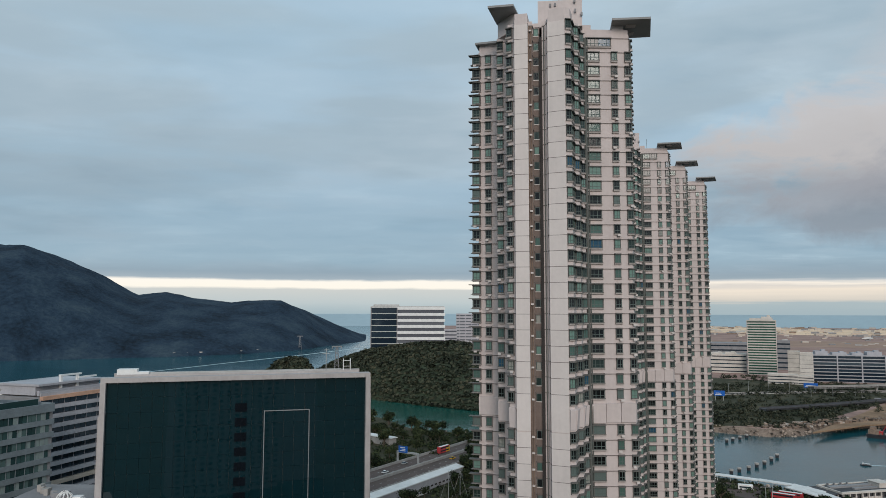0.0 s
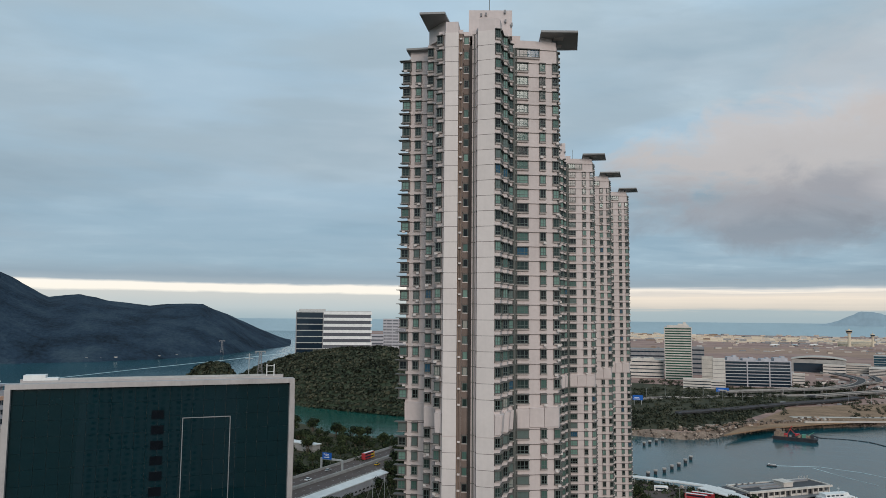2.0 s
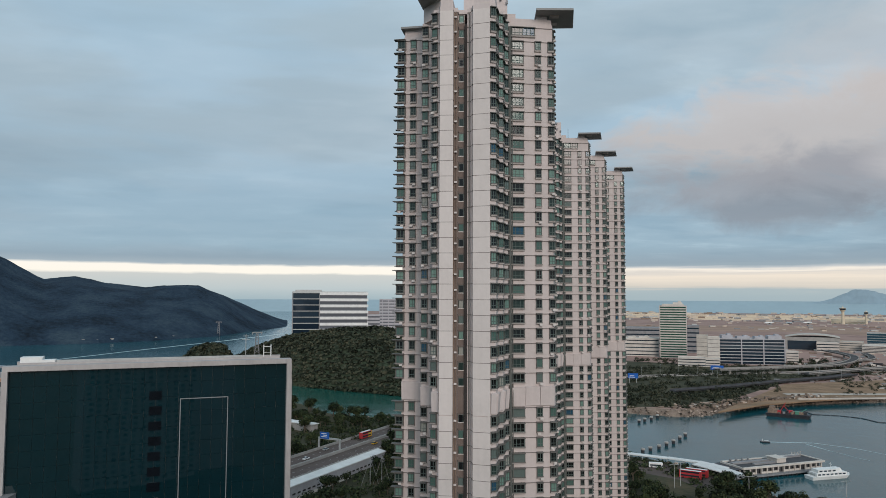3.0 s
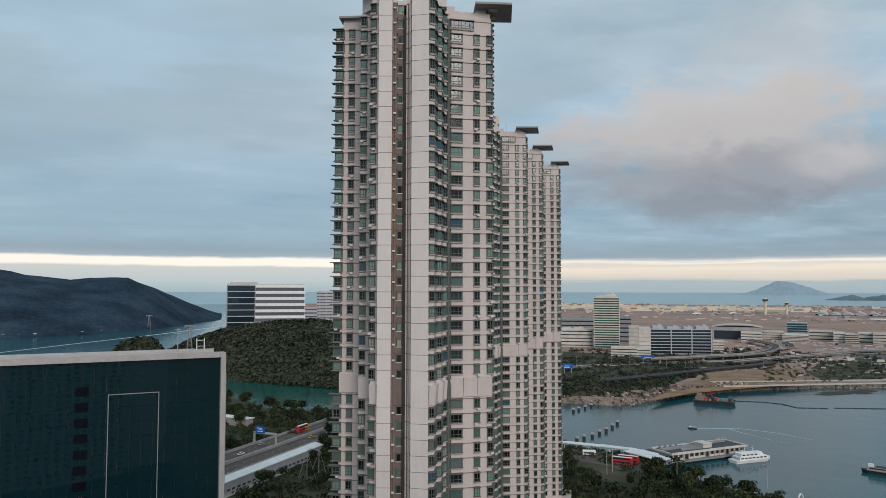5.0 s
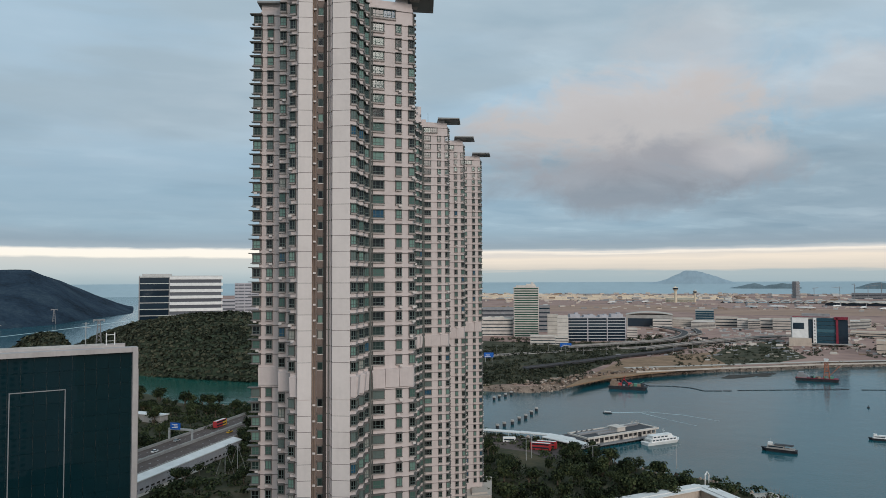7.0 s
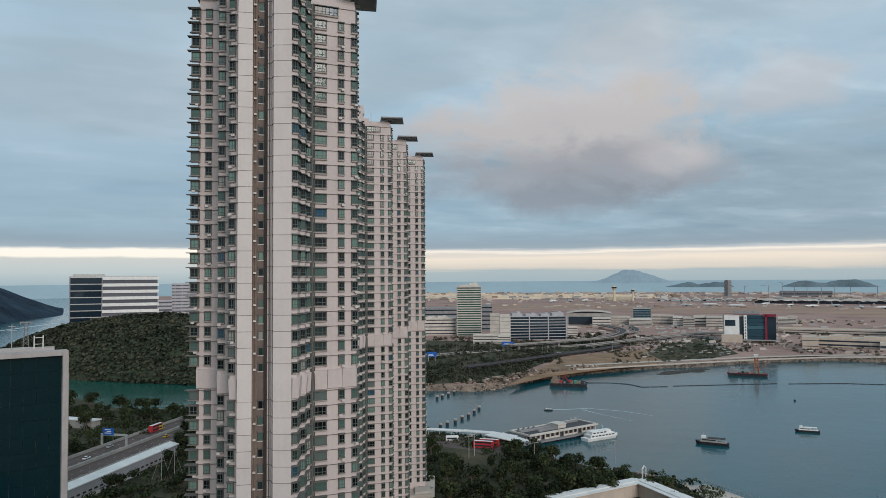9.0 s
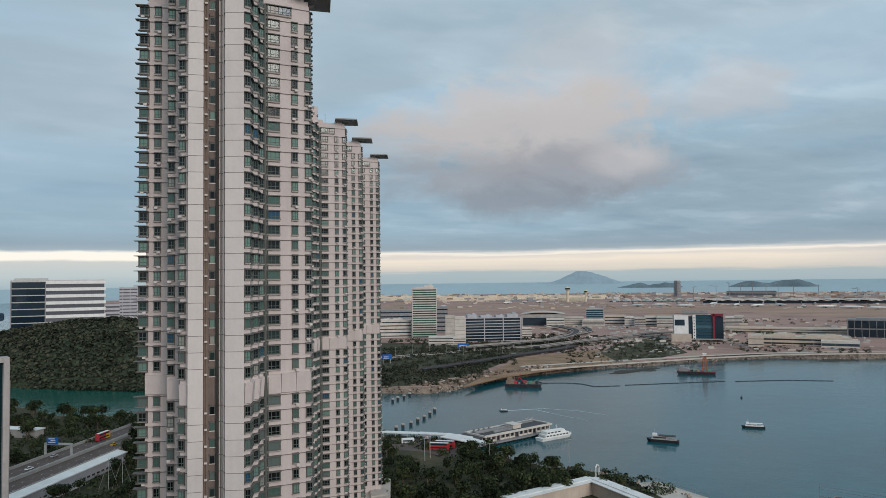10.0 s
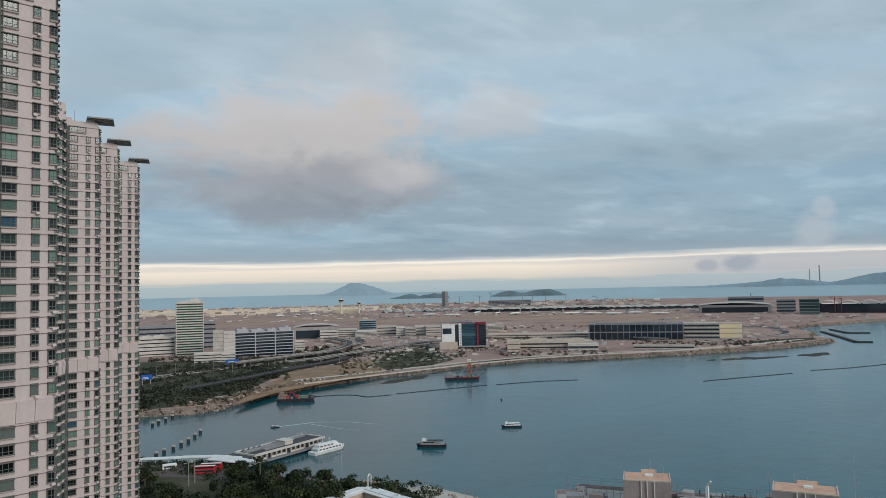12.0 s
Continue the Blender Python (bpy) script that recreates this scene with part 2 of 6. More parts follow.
M_ROCK = mat("shore_rock", (0.20, 0.15, 0.118), rough=0.95, spread=0.4, grain=14.0, bump=0.4)
M_BOULDER = mat("boulder", (0.24, 0.185, 0.15), rough=0.95, spread=0.35, grain=6.0, per_island=0.8)
M_MUD = mat("tidal_mud", (0.05, 0.043, 0.036), rough=0.8, spread=0.3, grain=6.0)
M_ROAD = mat("asphalt", (0.075, 0.07, 0.07), rough=0.9, spread=0.2, grain=8.0)
M_CONC = mat("concrete", (0.34, 0.32, 0.30), rough=0.85, spread=0.15, grain=6.0, streak=0.3)
M_CONC_L = mat("pale_concrete", (0.47, 0.42, 0.37), rough=0.85, spread=0.12, grain=8.0, streak=0.25)
M_OFFW = mat("off_white_cladding", (0.56, 0.51, 0.46), rough=0.7, spread=0.12, grain=9.0, streak=0.25)
M_FOAM = mat("foam", (0.42, 0.52, 0.53), rough=0.5, spread=0.25, grain=6.0)
M_WHITE = mat("white_paint", (0.72, 0.71, 0.69), rough=0.6, spread=0.08, grain=5.0, streak=0.2)
M_ROOFW = mat("white_roofing", (0.66, 0.65, 0.63), rough=0.7, spread=0.1, grain=7.0)
M_BEIGE = mat("beige_render", (0.50, 0.42, 0.35), rough=0.85, spread=0.12, grain=7.0, streak=0.3)
M_TERRA = mat("terracotta_roof_tile", (0.56, 0.335, 0.235), rough=0.85, spread=0.15, grain=2.5)
M_GREYP = mat("grey_panel", (0.24, 0.235, 0.24), rough=0.6, spread=0.15, grain=6.0)
M_STEEL = mat("painted_steel", (0.42, 0.42, 0.41), rough=0.5, metal=0.2, spread=0.15, grain=3.0)
M_DKGLASS = glass_mat("office_glass", [(0.0, (0.012, 0.022, 0.034)), (0.5, (0.02, 0.035, 0.05)), (0.85, (0.04, 0.06, 0.075))], rough=0.05, spec=0.6)
M_GREENGL = glass_mat("green_office_glass", [(0.0, (0.018, 0.045, 0.045)), (0.4, (0.035, 0.075, 0.073)), (0.6, (0.08, 0.13, 0.125)), (0.80, (0.22, 0.27, 0.26))], rough=0.08, spec=0.4)
M_BLUEGL = glass_mat("blue_office_glass", [(0.0, (0.02, 0.06, 0.085)), (0.5, (0.03, 0.085, 0.11)), (0.85, (0.05, 0.12, 0.15))], rough=0.06, spec=0.6)
# low sun's golden reflection, painted in as the pane colour
M_SUNGLOW = glass_mat("sunglow_glass", [(0.0, (0.72, 0.60, 0.36)), (0.6, (0.80, 0.68, 0.44))], rough=0.15, spec=0.6)
# reclaimed sand, brightened and warmed to carry the far shore's sun patch
M_SAND = mat("sunlit_reclaimed_sand", (0.78, 0.55, 0.37), rough=0.95, spread=0.25, grain=120.0, alt=(0.90, 0.70, 0.50))
M_RUNWAY = mat("airfield_grass", (0.33, 0.215, 0.16), rough=0.95, spread=0.18, grain=150.0, stretch=(0.5, 1.6, 1.0))
# pale cladding with the warm sunlight on it put into the colour
M_SUNCLAD = mat("sunlit_cladding", (0.62, 0.53, 0.40), rough=0.8, spread=0.1, grain=10.0)
M_RED = mat("red_paint", (0.45, 0.045, 0.05), rough=0.5, spread=0.12, grain=3.0)
M_BLUE = mat("blue_sign", (0.015, 0.11, 0.42), rough=0.5, spread=0.08, grain=3.0)
M_ORANGE = mat("orange_paint", (0.34, 0.115, 0.062), rough=0.6, spread=0.2, grain=2.0)
M_YELLOW = mat("yellow_paint", (0.62, 0.36, 0.03), rough=0.5, spread=0.1, grain=3.0)
M_MAROON = mat("maroon_cladding", (0.22, 0.028, 0.045), rough=0.6, spread=0.15, grain=6.0)
M_DKROOF = mat("dark_roofing", (0.07, 0.07, 0.075), rough=0.85, spread=0.2, grain=5.0)
M_HULL = mat("dark_hull", (0.035, 0.035, 0.04), rough=0.6, spread=0.3, grain=2.5)
M_GREENP = mat("green_paint", (0.10, 0.26, 0.19), rough=0.6, spread=0.15, grain=3.0)
M_BARK = mat("bark", (0.13, 0.10, 0.075), rough=0.95, spread=0.3, grain=0.6)
M_LEAF = mat("leaves", (0.024, 0.038, 0.017), rough=0.85, spread=0.35, grain=9.0, per_object=0.35, per_island=0.7, alt=(0.066, 0.078, 0.034), spec=0.15)
M_HILLLEAF = mat("hill_leaves", (0.038, 0.047, 0.031), rough=0.9, spread=0.40, grain=38.0, per_island=0.5, alt=(0.092, 0.086, 0.055), spec=0.1)
M_HILL = mat("hill_scrub", (0.040, 0.052, 0.030), rough=0.95, spread=0.3, grain=25.0, bump=0.5)
# scrub colour shifted to blue to hold the haze of distance
M_MOUNTAIN = mat("mountain_scrub_haze", (0.022, 0.040, 0.063), rough=0.95, spread=0.45, grain=90.0, alt=(0.060, 0.088, 0.106), bump=14.0, spec=0.1)
# haze over the sea is painted into these two blue-grey base colours
M_FARHAZE = mat("far_island", (0.275, 0.365, 0.425), rough=0.95, spread=0.12, grain=200.0)
M_ISLET = mat("islet_haze", (0.13, 0.18, 0.205), rough=0.95, spread=0.2, grain=120.0)
M_CURTAIN = mat("mirror_glass", (0.003, 0.019, 0.025), rough=0.03, spread=0.12, grain=30.0, spec=0.6, per_object=0.04)
M_BLACKGL = mat("black_glass", (0.004, 0.006, 0.009), rough=0.1, spread=0.2, grain=3.0, spec=0.3)
M_FRAMEP = mat("frame_panel", (0.40, 0.37, 0.36), rough=0.7, spread=0.1, grain=8.0, streak=0.3)
M_MAUVE = mat("mauve_render", (0.275, 0.228, 0.218), rough=0.85, spread=0.14, grain=6.0, streak=0.35)
M_ROADB = mat("worn_road", (0.105, 0.080, 0.072), rough=0.9, spread=0.18, grain=10.0)
M_LILAC = mat("grey_white_panel", (0.40, 0.39, 0.41), rough=0.6, spread=0.12, grain=8.0, streak=0.25)
M_TOWERGL = glass_mat("dark_green_glass", [(0.0, (0.022, 0.065, 0.045)), (0.5, (0.03, 0.085, 0.06))], rough=0.1, spec=0.35)
M_BANDGL = glass_mat("grey_band_glass", [(0.0, (0.10, 0.105, 0.12)), (0.5, (0.13, 0.135, 0.15))], rough=0.15, spec=0.4)
M_GGREY = mat("green_grey_panel", (0.17, 0.20, 0.215), rough=0.6, spread=0.15, grain=8.0)


# ---- building helpers ----
class Geo:
    """Collects boxes, prisms and sheets for one mesh."""

    def __init__(self):
        self.v, self.f, self.m = [], [], []

    def face(self, pts, mi=0):
        n = len(self.v)
        self.v += [tuple(p) for p in pts]
        self.f.append(tuple(range(n, n + len(pts))))
        self.m.append(mi)
        return self

    def solid(self, bottom, top, mi=0, cap_mi=None):
        n, k = len(self.v), len(bottom)
        self.v += [tuple(p) for p in bottom] + [tuple(p) for p in top]
        for i in range(k):
            j = (i + 1) % k
            self.f.append((n + i, n + j, n + k + j, n + k + i))
            self.m.append(mi)
        self.f += [tuple(range(n + k - 1, n - 1, -1)), tuple(range(n + k, n + 2 * k))]
        self.m += [mi, mi if cap_mi is None else cap_mi]
        return self

    def prism(self, poly, z0, z1, mi=0, cap_mi=None):
        area = sum(a[0] * b[1] - b[0] * a[1] for a, b in zip(poly, poly[1:] + poly[:1]))
        if area < 0:
            poly = poly[::-1]
        return self.solid([(x, y, z0) for x, y in poly], [(x, y, z1) for x, y in poly], mi, cap_mi)

    def box(self, x, y, z, sx, sy, sz, a=0.0, mi=0, cap_mi=None):
        """A box on its base centre (x, y, z), turned by a degrees."""
        c, s = math.cos(radians(a)), math.sin(radians(a))
        poly = [(x + c * px - s * py, y + s * px + c * py) for px, py in ((-sx / 2, -sy / 2), (sx / 2, -sy / 2), (sx / 2, sy / 2), (-sx / 2, sy / 2))]
        return self.prism(poly, z, z + sz, mi, cap_mi)

    def beam(self, a, b, w, h=None, mi=0):
        """A square bar from a to b."""
        a, b = Vector(a), Vector(b)
        d = (b - a).normalized()
        side = d.cross(Vector((0, 0, 1)))
        side = side.normalized() if side.length > 1e-4 else Vector((1, 0, 0))
        up = side.cross(d)
        h = w if h is None else h
        ring = [side * (-w / 2) - up * (h / 2), side * (w / 2) - up * (h / 2), side * (w / 2) + up * (h / 2), side * (-w / 2) + up * (h / 2)]
        return self.solid([a + r for r in ring], [b + r for r in ring], mi)

    def tube(self, x, y, z0, z1, r0, r1=None, n=8, mi=0):
        r1 = r0 if r1 is None else r1
        return self.solid([(x + r0 * math.cos(t * 2 * math.pi / n), y + r0 * math.sin(t * 2 * math.pi / n), z0) for t in range(n)],
                          [(x + r1 * math.cos(t * 2 * math.pi / n), y + r1 * math.sin(t * 2 * math.pi / n), z1) for t in range(n)], mi)

    def mesh(self, name, mats):
        me = bpy.data.meshes.new(name)
        me.from_pydata(self.v, [], self.f)
        for m in mats if isinstance(mats, (list, tuple)) else [mats]:
            me.materials.append(m)
        me.polygons.foreach_set("material_index", self.m)
        me.update()
        return me


def part(name, geo, mats, parent=None, label="", at=None, kind=""):
    """One mesh object under a thing or a part."""
    ob = new(name, geo if isinstance(geo, bpy.types.Mesh) else geo.mesh(name, mats))
    if parent:
        ob.parent = parent
    if at is not None:
        ob.matrix_basis = at
    return tagged(ob, label, kind=kind)


def thing(name, label, category, at=None, group="", kind=""):
    ob = new(name)
    ob.empty_display_size = 0.5
    if at is not None:
        ob.matrix_basis = at
    return tagged(ob, label, category, group, kind)


def polar(az, d):
    return d * math.sin(radians(az)), d * math.cos(radians(az))


def sheet(name, poly, z0, z1, mats, label, category="ground", kind="structure"):
    g = Geo().prism(poly, z0, z1)
    return tagged(new(name, g.mesh(name, mats)), label, category, "", kind)


# ---- sea and land ----
NEAR_LAND = [(1100, -700), (420, 40), (300, 150), (242, 238), (228, 300), (212, 318), (199, 352), (196, 384), (172, 424), (140, 470), (90, 540),
             (27, 577), (-20, 603), (-66, 684), (-120, 760), (-150, 905), (-215, 930), (-300, 840), (-520, 800), (-900, 700), (-1300, 300), (-1300, -700)]
AIRPORT = [(-120, 872), (-85, 828), (-27, 781), (35, 737), (130, 660), (226, 600), (259, 580), (288, 586), (333, 610), (361, 622), (414, 637), (506, 643),
           (559, 634), (636, 635), (722, 623), (802, 561), (910, 500), (994, 460), (1090, 425), (1156, 411), (1225, 405), (1262, 416), (1255, 440), (1330, 468), (1406, 492), (1502, 572),
           (1628, 577), (1901, 516), (2500, 455), (3900, 520), (4570, 900), (4330, 1650), (3850, 2600), (3340, 3240), (2780, 3730), (2000, 4200),
           (1200, 4500), (450, 4640), (-60, 4600), (-190, 2560), (-140, 2000), (-105, 1500), (-110, 1200), (-140, 940)]


def ring_sheet(name, r0, z0, r1, z1, mats, label, n=96):
    g = Geo()
    for i in range(n):
        a, b = i * 2 * math.pi / n, (i + 1) * 2 * math.pi / n
        if r0 == 0:
            g.face([(0, 0, z0), (r1 * math.sin(b), r1 * math.cos(b), z1), (r1 * math.sin(a), r1 * math.cos(a), z1)])
        else:
            g.face([(r0 * math.sin(a), r0 * math.cos(a), z0), (r0 * math.sin(b), r0 * math.cos(b), z0), (r1 * math.sin(b), r1 * math.cos(b), z1), (r1 * math.sin(a), r1 * math.cos(a), z1)])
    return tagged(new(name, g.mesh(name, mats)), label, "water", kind="structure")


ring_sheet("water", 0, 0.0, 4710, 0.0, M_SEA, "calm grey-teal sea water of the bay")
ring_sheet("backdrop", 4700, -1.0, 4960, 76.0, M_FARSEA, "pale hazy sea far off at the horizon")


def shore_land(name, poly, top, mats, label, slope):
    """Land with a sloping rocky edge down into the water."""
    pts = [Vector(p) for p in poly]
    area = sum(a.x * b.y - b.x * a.y for a, b in zip(pts, pts[1:] + pts[:1]))
    if area < 0:
        pts.reverse()
    fine = []
    for a, b in zip(pts, pts[1:] + pts[:1]):
        k = max(1, int((b - a).length / 14)) if max(a.length, b.length) < 2100 else 1
        for i in range(k):
            p = a.lerp(b, i / k)
            if k > 1:
                p = p + Vector((noise.noise((p.x * .03, p.y * .03, 1.0)), noise.noise((p.x * .03, p.y * .03, 7.0)))) * 4
            fine.append(p)
    n = len(fine)
    inner = []
    for i, p in enumerate(fine):
        t = (fine[(i + 1) % n] - fine[i - 1]).normalized()
        inner.append(p + Vector((-t.y, t.x)) * slope)
    g = Geo()
    for i in range(n):
        j = (i + 1) % n
        a, b, c, d = fine[i], fine[j], inner[j], inner[i]
        g.face([(a.x, a.y, -1.5), (b.x, b.y, -1.5), (c.x, c.y, top), (d.x, d.y, top)], 1)
    g.face([(p.x, p.y, top) for p in inner], 0)
    me = g.mesh(name, mats)
    bm = bmesh.new()
    bm.from_mesh(me)
    bmesh.ops.triangulate(bm, faces=[f for f in bm.faces if len(f.verts) > 4])
    bm.to_mesh(me)
    bm.free()
    tagged(new(name, me), label, "ground", kind="structure")
    return fine


near_edge = shore_land("ground", NEAR_LAND, 3.0, [M_GRASS, M_ROCK], "rough grassy ground of the near shore", 5.0)
airport_edge = shore_land("airport_ground", AIRPORT, 5.0, [M_APRON, M_ROCK], "flat pale concrete and dirt of the airfield island", 11.0)
# the green channel between the hill and the near woods
sheet("channel_water", [(-66, 680), (-20, 600), (27, 574), (90, 536), (140, 466), (226, 596), (130, 664), (35, 741), (-27, 785), (-85, 832), (-120, 878), (-150, 900), (-120, 758)], -0.5, 0.006, M_CHANNEL, "green water of the narrow channel", "water")


def ridge_at(az, pts):
    for (a0, e0), (a1, e1) in zip(pts, pts[1:]):
        if a0 <= az <= a1:
            k = (az - a0) / (a1 - a0)
            return e0 + (e1 - e0) * k
    return pts[0][1] if az < pts[0][0] else pts[-1][1]


def hill_mesh(name, az0, az1, d0, d1, top, mats, label, nx, ny, rough, scale, shore=None):
    """A hill in rows of bearing and distance; top(az): ridge height, shore(az): distance of its foot."""
    g, grid = Geo(), []
    for i in range(nx + 1):
        az = az0 + (az1 - az0) * i / nx
        h, s = top(az), shore(az) if shore else d0
        row = []
        for j in range(ny + 1):
            v = j / ny
            d = s + (d1 - s) * v
            x, y = polar(az, d)
            prof = math.sin(min(1.0, v * 1.9) * math.pi / 2) ** 0.9 if v < 0.53 else math.cos((v - 0.53) / 0.47 * math.pi / 2)
            w = noise.fractal((x / scale, y / scale, 0.5), 1.0, 2.1, 6)
            gully = abs(noise.noise((x / scale * 2.2, y / scale * 0.9, 3.0)))
            z = h * prof * (1 + rough * w - 0.35 * rough * gully * (1 - v)) - 1.0 if h > 0 else -3
            row.append((x, y, z))
        grid.append(row)
    for i in range(nx):
        for j in range(ny):
            g.face([grid[i][j], grid[i + 1][j], grid[i + 1][j + 1], grid[i][j + 1]])
    me = g.mesh(name, mats)
    bm = bmesh.new()
    bm.from_mesh(me)
    bmesh.ops.remove_doubles(bm, verts=bm.verts, dist=0.01)
    for f in bm.faces:
        f.smooth = True
    bm.to_mesh(me)
    bm.free()
    return tagged(new(name, me), label, "hill", kind="structure")


# ridges: bearing, and height in metres
MOUNTAIN = [(-60, 330), (-40, 310), (-34, 290), (-31.9, 286), (-30.4, 291), (-29.3, 273), (-27.7, 242), (-26.1, 214), (-24.7, 180), (-23.0, 145), (-21.1, 154), (-19.1, 136), (-16.4, 124), (-15.2, 131), (-12.7, 135), (-10.9, 102), (-8.7, 56), (-6.8, 18), (-6.0, 0)]
MT_SHORE = [(-60, 1600), (-31.5, 1640), (-20, 1650), (-15.5, 1710), (-11.2, 1850), (-6.4, 2320), (-5, 2500)]
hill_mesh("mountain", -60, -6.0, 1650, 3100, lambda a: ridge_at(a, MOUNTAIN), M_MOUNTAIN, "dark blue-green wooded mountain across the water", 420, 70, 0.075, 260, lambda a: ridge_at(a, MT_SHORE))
SCENIC = [(-10.5, 0), (-9.6, 14), (-8.4, 27), (-7.0, 37), (-5.5, 46), (-4.0, 52), (-2.4, 58), (0.7, 55), (2.7, 51), (6, 46), (11, 36), (16, 12), (18, 0)]
SC_SHORE = [(-10.5, 948), (-8.0, 866), (-5.6, 820), (-2.0, 772), (2.6, 728), (11, 676), (18, 626)]
scenic = hill_mesh("hill", -10.5, 18, 740, 1190, lambda a: ridge_at(a, SCENIC), M_HILL, "low hill covered in dark green scrub woodland", 150, 40, 0.10, 70, lambda a: ridge_at(a, SC_SHORE))
ISLET = [(-15.0, 0), (-13.8, 24), (-12.6, 40), (-11.6, 45), (-10.9, 41), (-10.2, 26), (-9.6, 0)]
islet = hill_mesh("headland", -15.0, -9.6, 840, 960, lambda a: ridge_at(a, ISLET), M_HILL, "small wooded headland at the water's edge", 40, 16, 0.12, 40)


def far_isle(name, az0, az1, d, peaks, label):
    """Low island at the horizon: bearing and height over its foot."""
    g, n, grid = Geo(), 48, []
    z0 = (d - 4700) / 260 * 77 - 3
    for i in range(n + 1):
        az = az0 + (az1 - az0) * i / n
        h = ridge_at(az, peaks) * (1 + 0.12 * noise.noise((az * 2.5, d * .01, 0)))
        row = []
        for dd, k in ((0, 0), (6, .55), (14, 1.0), (24, .6), (32, 0)):
            x, y = polar(az, d + dd)
            row.append((x, y, z0 + h * k))
        grid.append(row)
    for i in range(n):
        for j in range(4):
            g.face([grid[i][j], grid[i + 1][j], grid[i + 1][j + 1], grid[i][j + 1]])
    # nearer islets take the darker colour, with less haze mixed in
    return tagged(new(name, g.mesh(name, M_ISLET if d < 4850 else M_FARHAZE)), label, "island", kind="structure")


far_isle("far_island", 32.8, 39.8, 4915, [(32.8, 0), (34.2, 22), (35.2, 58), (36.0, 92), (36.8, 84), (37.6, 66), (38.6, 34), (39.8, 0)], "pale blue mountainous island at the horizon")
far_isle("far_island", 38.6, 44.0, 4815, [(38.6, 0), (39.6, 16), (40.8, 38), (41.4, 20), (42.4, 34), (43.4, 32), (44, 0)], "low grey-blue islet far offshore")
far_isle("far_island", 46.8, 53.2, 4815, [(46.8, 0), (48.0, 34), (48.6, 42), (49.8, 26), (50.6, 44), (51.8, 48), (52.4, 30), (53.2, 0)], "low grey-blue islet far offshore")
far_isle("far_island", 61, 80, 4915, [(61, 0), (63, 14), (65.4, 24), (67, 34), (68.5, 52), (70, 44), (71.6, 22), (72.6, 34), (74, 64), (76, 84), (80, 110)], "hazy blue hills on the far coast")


# ---- residential towers ----
FLOOR = 2.84
BASE, ROOF = 10.0, 154.3
BAND = (78.7, 82.9)      # blank refuge floor
# plan of a tower, local metres: x to the right, y away from the bay
PLAN = [(-15.8, 17.0), (-11.6, 16.4), (-11.3, 9.6), (-9.0, 9.2), (-8.7, 3.0), (-7.3, 2.4), (-7.3, 0.9), (-4.85, 0.8), (-4.85, 1.9), (-4.0, 1.9), (-4.0, 3.0), (-2.75, 3.0),
        (-2.75, 9.0), (-2.25, 9.0), (-2.25, 2.4), (-1.5, 2.2), (-1.15, 0.5), (1.95, -0.3), (3.0, 0.2), (3.5, 3.4), (4.4, 4.0), (4.75, 7.0), (5.5, 7.6), (5.6, 9.6), (6.2, 9.8), (14.5, 11.4), (15.0, 14.0),
        (15.4, 26.0), (6.0, 33.0), (-6.0, 33.0), (-16.0, 26.0)]
SEG = {k: (PLAN[i], PLAN[i + 1]) for k, i in (("left", 0), ("step", 2), ("near", 4), ("pier_a", 6), ("slot", 10), ("pier_b", 16), ("bay_a", 17), ("side_a", 18), ("bay_b", 19), ("side_b", 20), ("bay_c", 21), ("right", 24), ("end", 25), ("end_b", 26))}
WTYPES = {"small": (1.0, 1.55, 0.42), "wide": (2.35, 1.5, 0.42), "narrow": (0.8, 1.35, 0.10), "bay": (1.3, 1.5, 0.6), "corner": (0.92, 1.55, 0.34), "return": (2.2, 1.55, 0.22)}


def welded(geo, name, m):
    me = geo.mesh(name, m)
    bm = bmesh.new()
    bm.from_mesh(me)
    bmesh.ops.remove_doubles(bm, verts=bm.verts, dist=0.0005)
    bm.to_mesh(me)
    bm.free()
    return me


